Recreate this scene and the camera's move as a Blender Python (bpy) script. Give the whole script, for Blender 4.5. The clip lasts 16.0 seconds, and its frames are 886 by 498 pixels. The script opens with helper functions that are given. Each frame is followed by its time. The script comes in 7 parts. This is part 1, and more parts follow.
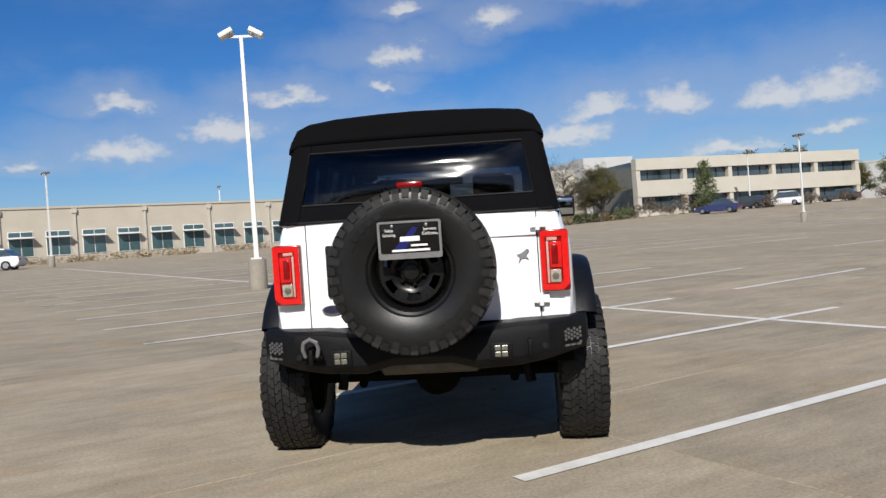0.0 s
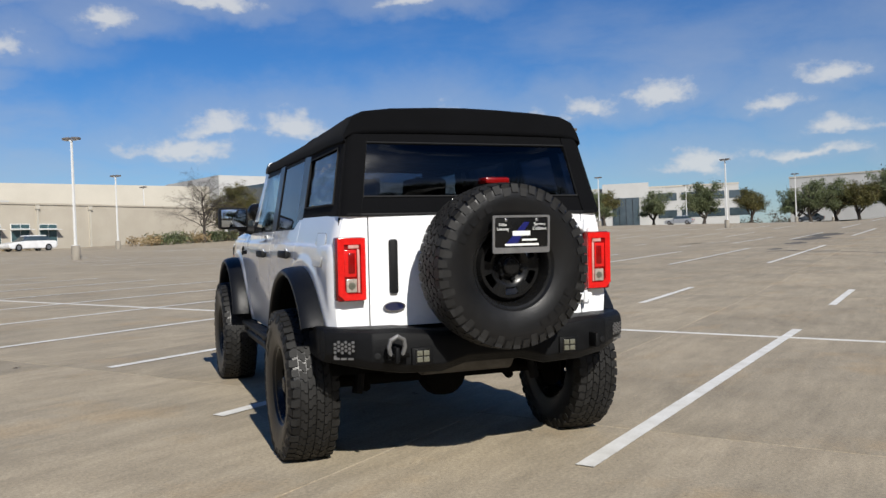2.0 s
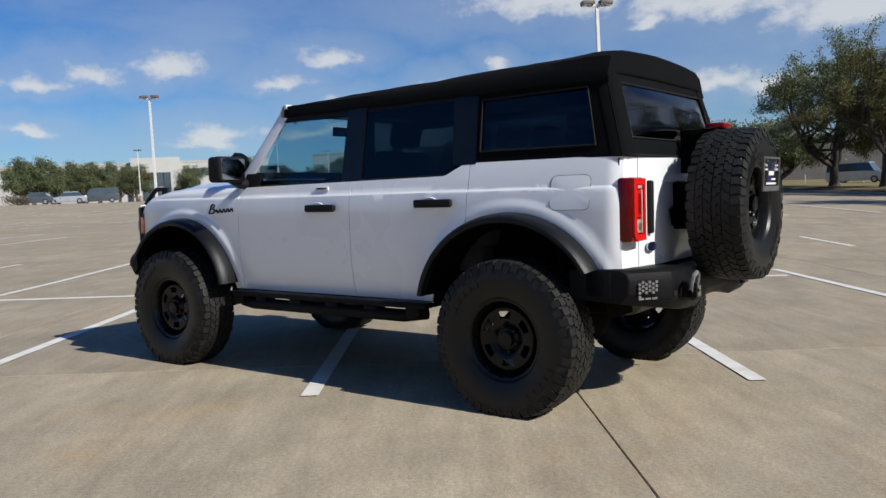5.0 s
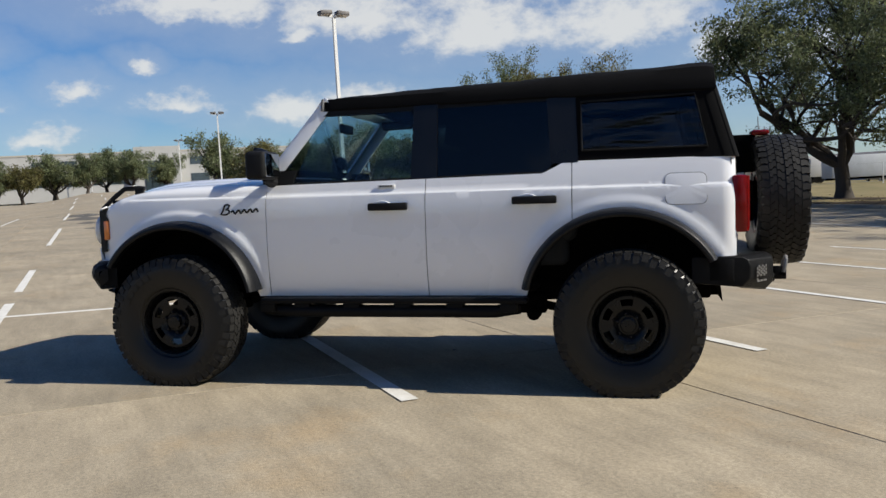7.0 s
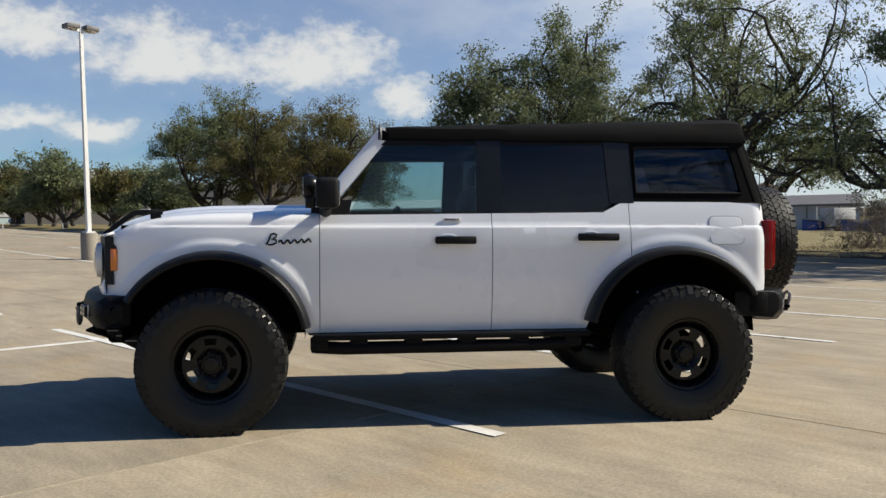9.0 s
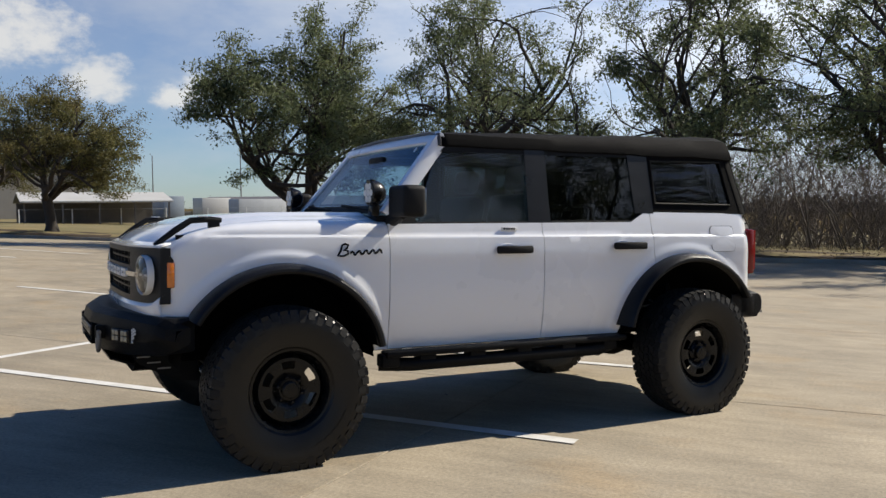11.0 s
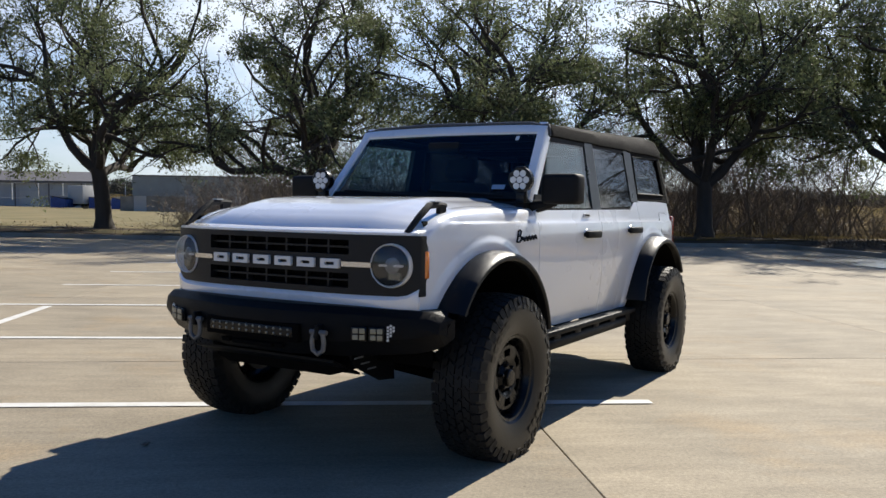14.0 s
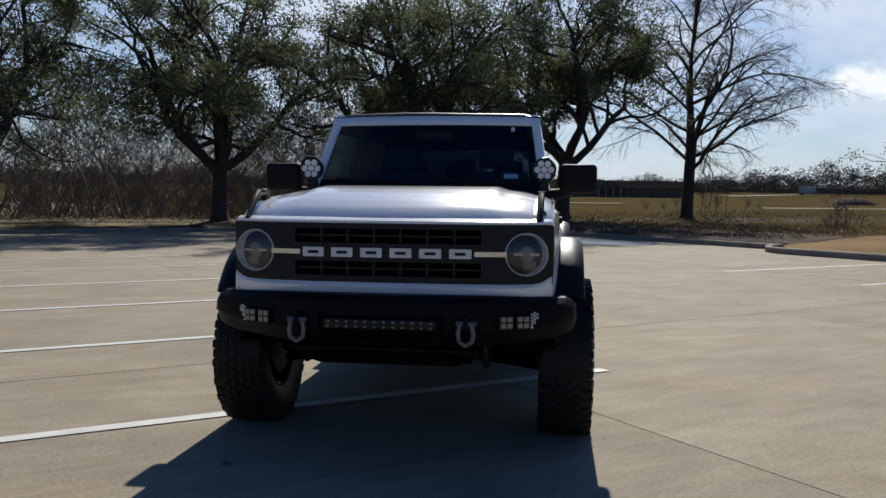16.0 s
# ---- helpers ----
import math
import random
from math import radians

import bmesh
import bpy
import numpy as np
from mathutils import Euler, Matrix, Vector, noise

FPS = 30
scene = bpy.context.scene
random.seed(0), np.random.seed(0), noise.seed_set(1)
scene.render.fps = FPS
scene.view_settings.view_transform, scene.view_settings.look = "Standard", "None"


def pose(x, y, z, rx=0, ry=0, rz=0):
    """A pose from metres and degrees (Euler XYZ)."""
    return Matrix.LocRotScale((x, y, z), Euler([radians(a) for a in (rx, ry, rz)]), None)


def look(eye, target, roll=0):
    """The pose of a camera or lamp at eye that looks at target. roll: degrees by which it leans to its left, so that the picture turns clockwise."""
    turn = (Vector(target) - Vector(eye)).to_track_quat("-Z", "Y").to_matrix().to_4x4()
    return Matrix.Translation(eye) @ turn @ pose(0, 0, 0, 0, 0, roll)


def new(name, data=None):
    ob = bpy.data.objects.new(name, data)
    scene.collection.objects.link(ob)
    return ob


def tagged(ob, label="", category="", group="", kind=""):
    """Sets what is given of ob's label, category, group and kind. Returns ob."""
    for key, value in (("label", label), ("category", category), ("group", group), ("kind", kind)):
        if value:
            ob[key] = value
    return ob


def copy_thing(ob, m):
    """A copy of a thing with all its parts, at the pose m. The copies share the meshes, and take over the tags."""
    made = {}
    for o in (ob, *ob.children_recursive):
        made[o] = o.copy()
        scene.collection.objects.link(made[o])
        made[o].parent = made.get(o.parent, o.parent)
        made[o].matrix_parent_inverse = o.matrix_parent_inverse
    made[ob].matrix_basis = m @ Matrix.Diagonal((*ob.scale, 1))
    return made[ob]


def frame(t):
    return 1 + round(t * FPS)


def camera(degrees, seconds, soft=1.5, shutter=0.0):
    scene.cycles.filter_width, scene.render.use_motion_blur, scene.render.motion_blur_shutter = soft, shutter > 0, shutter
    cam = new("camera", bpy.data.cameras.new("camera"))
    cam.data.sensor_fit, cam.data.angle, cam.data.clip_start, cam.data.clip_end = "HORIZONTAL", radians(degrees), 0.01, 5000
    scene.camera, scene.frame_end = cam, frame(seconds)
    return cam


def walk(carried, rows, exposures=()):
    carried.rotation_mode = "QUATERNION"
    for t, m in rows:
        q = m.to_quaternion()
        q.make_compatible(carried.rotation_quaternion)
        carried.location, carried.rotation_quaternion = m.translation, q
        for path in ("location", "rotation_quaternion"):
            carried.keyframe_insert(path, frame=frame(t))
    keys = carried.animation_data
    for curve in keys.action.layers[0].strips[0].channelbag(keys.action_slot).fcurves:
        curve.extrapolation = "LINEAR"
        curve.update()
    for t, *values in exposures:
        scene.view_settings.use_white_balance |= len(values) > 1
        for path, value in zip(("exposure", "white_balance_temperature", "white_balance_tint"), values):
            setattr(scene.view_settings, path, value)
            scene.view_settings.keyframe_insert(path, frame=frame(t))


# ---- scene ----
# The lot slopes a little: SLOPE lays the lot's own frame (x ahead of the car, y to its left) into the upright world.
SLOPE = Vector((0.0244, 0.0099, 0.99965)).rotation_difference(Vector((0, 0, 1))).to_matrix().to_4x4()
cam = camera(56.0, 16.0)
ROWS = [
    (0, (-5.2, -0.625, 1.346), (-3.21, -0.43, 1.285), -3.6),
    (0.5, (-5.23, -0.086, 1.334), (-3.232, -0.167, 1.271), -2.0),
    (1, (-5.181, 0.553, 1.32), (-3.2, 0.281, 1.279), -1.3),
    (1.5, (-5.071, 1.116, 1.333), (-3.133, 0.623, 1.319), -0.9),
    (2, (-4.892, 1.747, 1.315), (-3.018, 1.05, 1.265), -1.2),
    (2.5, (-4.613, 2.234, 1.311), (-2.799, 1.396, 1.218), -1.5),
    (3, (-4.293, 2.872, 1.287), (-2.582, 1.839, 1.221), -1.3),
    (3.5, (-3.914, 3.352, 1.255), (-2.312, 2.159, 1.149), -1.3),
    (4, (-3.468, 3.903, 1.275), (-2.003, 2.548, 1.134), -0.7),
    (4.5, (-3.037, 4.28, 1.241), (-1.698, 2.801, 1.102), -1.9),
    (5, (-2.484, 4.716, 1.233), (-1.276, 3.128, 1.096), -1.7),
    (5.2, (-2.287, 4.842, 1.244), (-1.091, 3.245, 1.105), -2.1),
    (7.5, (0.479, 5.987, 1.223), (0.787, 4.014, 1.107), -1.2),
    (8, (1.071, 6.0, 1.222), (1.277, 4.012, 1.144), -0.8),
    (8.5, (1.664, 6.036, 1.219), (1.627, 4.037, 1.161), -0.3),
    (11, (4.232, 5.244, 1.317), (3.317, 3.467, 1.252), 0.4),
    (11.5, (4.774, 4.959, 1.299), (3.657, 3.301, 1.227), 0.7),
    (12, (5.294, 4.648, 1.301), (4.095, 3.049, 1.232), 0.8),
    (12.5, (5.745, 4.293, 1.287), (4.46, 2.762, 1.214), 0.6),
    (13, (6.185, 3.906, 1.282), (4.747, 2.518, 1.187), 1.0),
    (13.5, (6.547, 3.451, 1.284), (5.017, 2.167, 1.187), 0.8),
    (14, (6.836, 2.939, 1.297), (5.132, 1.895, 1.203), 1.0),
    (14.5, (7.101, 2.407, 1.312), (5.276, 1.596, 1.214), 0.8),
    (15, (7.337, 1.86, 1.32), (5.445, 1.228, 1.183), 0.6),
    (15.5, (7.546, 1.349, 1.312), (5.604, 0.892, 1.183), 0.1),
    (16, (7.66, 0.846, 1.294), (5.682, 0.57, 1.174), 0.6),
]
EXPOSURES = [(0, 0.26, 6450, 10), (2.5, 0.27, 6450, 9), (5, 0.3, 6350, 9), (8.5, 0.54, 6950, 7), (11, 0.5, 6900, 9), (12.5, 0.54, 6750, 9), (13.5, 0.62, 6750, 9), (14.5, 0.58, 6650, 8), (15, 0.46, 6600, 8), (15.5, 0.28, 6550, 8), (16, -0.04, 6500, 8)]
walk(cam, [(t, SLOPE @ look(eye, target, roll)) for t, eye, target, roll in ROWS], EXPOSURES)

# ---- world and sun ----
SUN_EL, SUN_AZ = radians(37.0), radians(180.9)      # azimuth counted from +x, anticlockwise
sun_way = Vector((math.cos(SUN_EL) * math.cos(SUN_AZ), math.cos(SUN_EL) * math.sin(SUN_AZ), math.sin(SUN_EL)))
sun = new("sun", bpy.data.lights.new("sun", "SUN"))
sun.data.energy, sun.data.angle, sun.data.color = 4.8, radians(0.55), (1.0, 0.95, 0.87)
sun.matrix_world = look(sun_way * 50, (0, 0, 0))

world = bpy.data.worlds.new("sky")
scene.world = world
world.use_nodes = True
wn, wl = world.node_tree.nodes, world.node_tree.links
wn.clear()


def wnode(kind, **values):
    n = wn.new(kind)
    for key, value in values.items():
        n.inputs[key].default_value = value
    return n


sky = wn.new("ShaderNodeTexSky")
sky.sky_type, sky.sun_disc = "NISHITA", False
sky.sun_elevation, sky.sun_rotation = SUN_EL, radians(90) - SUN_AZ
sky.altitude, sky.air_density, sky.dust_density, sky.ozone_density = 150, 1.0, 0.25, 3.0
coord = wn.new("ShaderNodeTexCoord")
split = wn.new("ShaderNodeSeparateXYZ")
wl.new(coord.outputs["Generated"], split.inputs[0])


def wmath(op, a, b=None, clamp=False):
    n = wn.new("ShaderNodeMath")
    n.operation, n.use_clamp = op, clamp
    for socket, value in zip(n.inputs, (a, b)):
        if value is None:
            continue
        if isinstance(value, (int, float)):
            socket.default_value = value
        else:
            wl.new(value, socket)
    return n.outputs[0]


def wvec(op, a, b):
    n = wn.new("ShaderNodeVectorMath")
    n.operation = op
    for socket, value in zip(n.inputs, (a, b)):
        if isinstance(value, tuple):
            socket.default_value = value
        elif value is not None:
            wl.new(value, socket)
    return n


def wrange(value, a, b, c=0.0, d=1.0):
    n = wn.new("ShaderNodeMapRange")
    n.interpolation_type = "SMOOTHSTEP"
    for k, x in zip((1, 2, 3, 4), (a, b, c, d)):
        n.inputs[k].default_value = x
    wl.new(value, n.inputs[0])
    return n.outputs[0]


def wnoise(scale, detail, rough, squash=1.0):
    n = wnode("ShaderNodeTexNoise", Scale=scale, Detail=detail, Roughness=rough)
    wl.new(wvec("MULTIPLY", coord.outputs["Generated"], (1, 1, squash)).outputs[0], n.inputs["Vector"])
    return n


# small cumulus low in the sky, each with its azimuth, elevation, half width and half height in degrees
PUFFS = (
    (26, 10.6, 1.7, .6), (15, 10.7, 2.8, .7), (8, 13.3, 2.4, .9), (9, 11.3, 1.1, .4), (20, 8.9, 3.1, 1.0), (26, 7.7, 2.8, 1.0), (32, 7.0, 1.6, .5),
    (7, 16.1, 1.4, .6), (1, 15.3, 2.0, .9), (-5.5, 16.6, 3.0, .8), (-19, 16.6, 2.5, .8), (-5.5, 8.7, 2.6, 1.1), (-10.5, 8.8, 2.6, 1.2), (-3, 7.4, 3.6, 1.0),
    (-16.5, 8.4, 2.4, 1.1), (-20, 8.7, 3.0, 1.4), (-20, 5.9, 1.6, .5), (-14, 5.3, 3.4, .7), (-27, 8.5, 2.0, .8), (-27, 5.5, 1.7, .6),
)
PUFFS += (
    (-30.5, 9.3, 2.0, .9), (-35.5, 9.7, 2.3, 1.1), (-38, 5.2, 3.2, 1.0), (-42.5, 8.6, 1.9, .8), (-45.5, 10, 2.1, .9), (-46, 6.9, 2.2, .8), (-44, 5.0, 3.8, .7),
    (-51, 5.0, 2.4, 1.1), (-53, 7.5, 1.6, .9), (-57, 9.1, 1.0, .5), (-59, 6.9, 2.9, 1.1), (-71, 6.9, 2.6, 1.1), (-66, 6.4, 3.2, 1.4), (-75, 6.5, 2.8, 1.1),
    (-67, 10.8, 1.6, .6), (-61, 13.4, 6.5, 1.8), (-71, 12.8, 6.5, 2.3), (-80, 11.7, 6.5, 3.0), (-89, 11.8, 6.0, 3.1), (-95, 8.6, 2.6, 1.8), (-100, 7.8, 2.4, 1.5), (161, 6.7, 3.0, 1.5),
)
wobble = wvec("SCALE", wvec("SUBTRACT", wnoise(13.0, 4.0, 0.6, 1.6).outputs["Color"], (0.5, 0.5, 0.5)).outputs[0], None)
wobble.inputs["Scale"].default_value = 0.05
bent = wvec("ADD", coord.outputs["Generated"], wobble.outputs[0]).outputs[0]
dense = None
for a, e, w, h in PUFFS:
    a, e, w, h = radians(a), radians(e), radians(w * 1.5), radians(h * 1.55)
    off = wvec("SUBTRACT", bent, (math.cos(e) * math.cos(a), math.cos(e) * math.sin(a), math.sin(e) - 0.35 * h))
    off = wvec("MULTIPLY", off.outputs[0], (1 / w, 1 / w, 1 / h)).outputs[0]
    # the undersides are flatter than the tops
    one = wvec("LENGTH", wvec("MAXIMUM", off, wvec("MULTIPLY", off, (-1, -1, -2.0)).outputs[0]).outputs[0], None).outputs["Value"]
    one = wmath("SUBTRACT", 1.0, one)
    dense = one if dense is None else wmath("MAXIMUM", dense, one)
lumps = wnoise(34.0, 6.0, 0.62, 1.5).outputs[0]
thick = wmath("ADD", dense, wmath("MULTIPLY", wmath("SUBTRACT", lumps, 0.5), 1.25))
puffs = wmath("MAXIMUM", wmath("MULTIPLY", wrange(thick, -0.14, 0.85), 0.86), wmath("MULTIPLY", wrange(wmath("ADD", dense, wmath("MULTIPLY", wmath("SUBTRACT", lumps, 0.5), 0.7)), -1.7, 0.4), 0.38))
wisps = wmath("MULTIPLY", wmath("MULTIPLY", wrange(wnoise(2.3, 7.0, 0.6, 3.0).outputs[0], 0.42, 0.74), 0.46), wrange(split.outputs[2], 0.42, 0.12))
# more broken cumulus overhead, out of view, added to brighten the shade
above = wmath("MULTIPLY", wmath("MULTIPLY", wrange(wnoise(3.4, 6.0, 0.58).outputs[0], 0.58, 0.70), 0.55), wrange(split.outputs[2], 0.31, 0.42))
wisps = wmath("MAXIMUM", wisps, above)
low = wrange(split.outputs[2], 0.17, -0.01, 0.0, 0.34)
# thin cloud drawn over the sunward side of the sky
aside = wvec("DOT_PRODUCT", coord.outputs["Generated"], tuple(sun_way)).outputs["Value"]
sheet = wmath("MULTIPLY", wrange(aside, -0.30, 0.62), wrange(wnoise(3.2, 6.0, 0.6, 2.2).outputs[0], 0.34, 0.62, 0.45, 0.95))
sheet = wmath("MULTIPLY", sheet, wrange(split.outputs[2], 0.50, 0.24))
cover = wmath("MAXIMUM", wmath("MAXIMUM", wmath("MAXIMUM", puffs, wisps), low), sheet)
tone = wn.new("ShaderNodeMixRGB")
tone.inputs[1].default_value, tone.inputs[2].default_value = (6.6, 7.3, 8.6, 1), (10.2, 10.3, 10.4, 1)
wl.new(wrange(thick, 0.15, 0.85), tone.inputs[0])
deep = wn.new("ShaderNodeHueSaturation")
deep.inputs["Saturation"].default_value = 1.3
wl.new(sky.outputs[0], deep.inputs["Color"])
blue = wvec("MULTIPLY", deep.outputs[0], (0.75, 1.0, 1.34))
mix = wn.new("ShaderNodeMixRGB")
glare = wvec("SCALE", tone.outputs[0], None)
wl.new(wrange(aside, 0.15, 0.92, 1.0, 2.0), glare.inputs["Scale"])
wl.new(cover, mix.inputs[0]); wl.new(blue.outputs[0], mix.inputs[1]); wl.new(glare.outputs[0], mix.inputs[2])
back = wnode("ShaderNodeBackground", Strength=0.055)
wl.new(mix.outputs[0], back.inputs[0])
wl.new(back.outputs[0], wn.new("ShaderNodeOutputWorld").inputs[0])
# ---- materials ----
def material(name, base, rough=0.6, metal=0.0, tint=None, scale=6.0, fine=60.0, amount=0.5, bump=0.0, bump_scale=80.0, coat=0.0, spec=0.5, rough_var=0.08, stretch=(1, 1, 1), island=0.0, own=0.0):
    """A surface in object coordinates: base and tint mixed by a coarse and a fine noise, with relief; own varies it from object to object."""
    m = bpy.data.materials.new(name)
    m.use_nodes = True
    nodes, links = m.node_tree.nodes, m.node_tree.links
    b = nodes["Principled BSDF"]
    b.inputs["Metallic"].default_value = metal
    b.inputs["Specular IOR Level"].default_value = spec
    b.inputs["Coat Weight"].default_value = coat
    b.inputs["Coat Roughness"].default_value = 0.03
    tint = tint or tuple(c * 0.8 for c in base)
    co, mp = nodes.new("ShaderNodeTexCoord"), nodes.new("ShaderNodeMapping")
    mp.inputs["Scale"].default_value = stretch
    links.new(co.outputs["Object"], mp.inputs[0])

    def noisy(s, detail):
        n = nodes.new("ShaderNodeTexNoise")
        n.inputs["Scale"].default_value, n.inputs["Detail"].default_value = s, detail
        links.new(mp.outputs[0], n.inputs["Vector"])
        return n.outputs[0]

    coarse, grain = noisy(scale, 5), noisy(fine, 3)
    add = nodes.new("ShaderNodeMath"); add.operation = "MULTIPLY_ADD"
    links.new(grain, add.inputs[0]); add.inputs[1].default_value = 0.45
    links.new(coarse, add.inputs[2])
    rng = nodes.new("ShaderNodeMapRange")
    rng.inputs[1].default_value, rng.inputs[2].default_value = 0.45, 1.0
    rng.inputs[4].default_value = amount * 2
    links.new(add.outputs[0], rng.inputs[0])
    col = nodes.new("ShaderNodeMixRGB")
    col.inputs[1].default_value, col.inputs[2].default_value = (*base, 1), (*tint, 1)
    links.new(rng.outputs[0], col.inputs[0])
    out = col.outputs[0]
    if island or own:
        src = nodes.new("ShaderNodeNewGeometry").outputs["Random Per Island"] if island else nodes.new("ShaderNodeObjectInfo").outputs["Random"]
        k = island or own
        r2 = nodes.new("ShaderNodeMapRange")
        r2.inputs[3].default_value, r2.inputs[4].default_value = 1 - k, 1 + k
        links.new(src, r2.inputs[0])
        mul = nodes.new("ShaderNodeVectorMath"); mul.operation = "SCALE"
        links.new(out, mul.inputs[0]); links.new(r2.outputs[0], mul.inputs["Scale"])
        out = mul.outputs[0]
    links.new(out, b.inputs["Base Color"])
    rr = nodes.new("ShaderNodeMapRange")
    rr.inputs[3].default_value, rr.inputs[4].default_value = max(0, rough - rough_var), min(1, rough + rough_var)
    links.new(coarse, rr.inputs[0]); links.new(rr.outputs[0], b.inputs["Roughness"])
    if bump:
        bp = nodes.new("ShaderNodeBump")
        bp.inputs["Strength"].default_value, bp.inputs["Distance"].default_value = min(1.0, bump), 0.004
        links.new(noisy(bump_scale, 4), bp.inputs["Height"]); links.new(bp.outputs[0], b.inputs["Normal"])
    return m


def glass(name, tint, gloss=0.03, ripple=0.0, index=1.5, folds=2.6):
    """A thin tinted pane: light passes with the tint, and either face mirrors more the flatter it is met."""
    m = bpy.data.materials.new(name)
    m.use_nodes = True
    nodes, links = m.node_tree.nodes, m.node_tree.links
    nodes.remove(nodes["Principled BSDF"])
    clear, shine, mixed, face = nodes.new("ShaderNodeBsdfTransparent"), nodes.new("ShaderNodeBsdfGlossy"), nodes.new("ShaderNodeMixShader"), nodes.new("ShaderNodeLayerWeight")
    clear.inputs[0].default_value = (*tint, 1)
    shine.inputs["Roughness"].default_value = gloss
    face.inputs["Blend"].default_value = 0.5
    power, part_of = nodes.new("ShaderNodeMath"), nodes.new("ShaderNodeMath")
    power.operation, part_of.operation = "POWER", "MULTIPLY_ADD"
    least = ((index - 1) / (index + 1)) ** 2
    power.inputs[1].default_value, part_of.inputs[1].default_value, part_of.inputs[2].default_value = 5.0, 1 - least, least
    links.new(face.outputs["Facing"], power.inputs[0]); links.new(power.outputs[0], part_of.inputs[0])
    if ripple:
        co, n, bp = nodes.new("ShaderNodeTexCoord"), nodes.new("ShaderNodeTexNoise"), nodes.new("ShaderNodeBump")
        mp = nodes.new("ShaderNodeMapping")
        mp.inputs["Scale"].default_value = (0.7, 1, folds)
        n.inputs["Scale"].default_value = 2.6
        bp.inputs["Strength"].default_value, bp.inputs["Distance"].default_value = ripple, 0.05
        links.new(co.outputs["Object"], mp.inputs[0]); links.new(mp.outputs[0], n.inputs["Vector"])
        links.new(n.outputs[0], bp.inputs["Height"]); links.new(bp.outputs[0], shine.inputs["Normal"])
        links.new(bp.outputs[0], face.inputs["Normal"])
    links.new(part_of.outputs[0], mixed.inputs[0]); links.new(clear.outputs[0], mixed.inputs[1]); links.new(shine.outputs[0], mixed.inputs[2])
    links.new(mixed.outputs[0], nodes["Material Output"].inputs[0])
    return m


def leafy(name, base, tint, island):
    """Leaves that also let light through."""
    m = material(name, base, 0.6, tint=tint, scale=0.5, fine=4, amount=0.6, island=island, spec=0.35)
    nodes, links = m.node_tree.nodes, m.node_tree.links
    b = nodes["Principled BSDF"]
    thin, mixed = nodes.new("ShaderNodeBsdfTranslucent"), nodes.new("ShaderNodeMixShader")
    mixed.inputs[0].default_value = 0.42
    links.new(b.inputs["Base Color"].links[0].from_socket, thin.inputs[0])
    links.new(b.outputs[0], mixed.inputs[1]); links.new(thin.outputs[0], mixed.inputs[2])
    links.new(mixed.outputs[0], nodes["Material Output"].inputs[0])
    return m


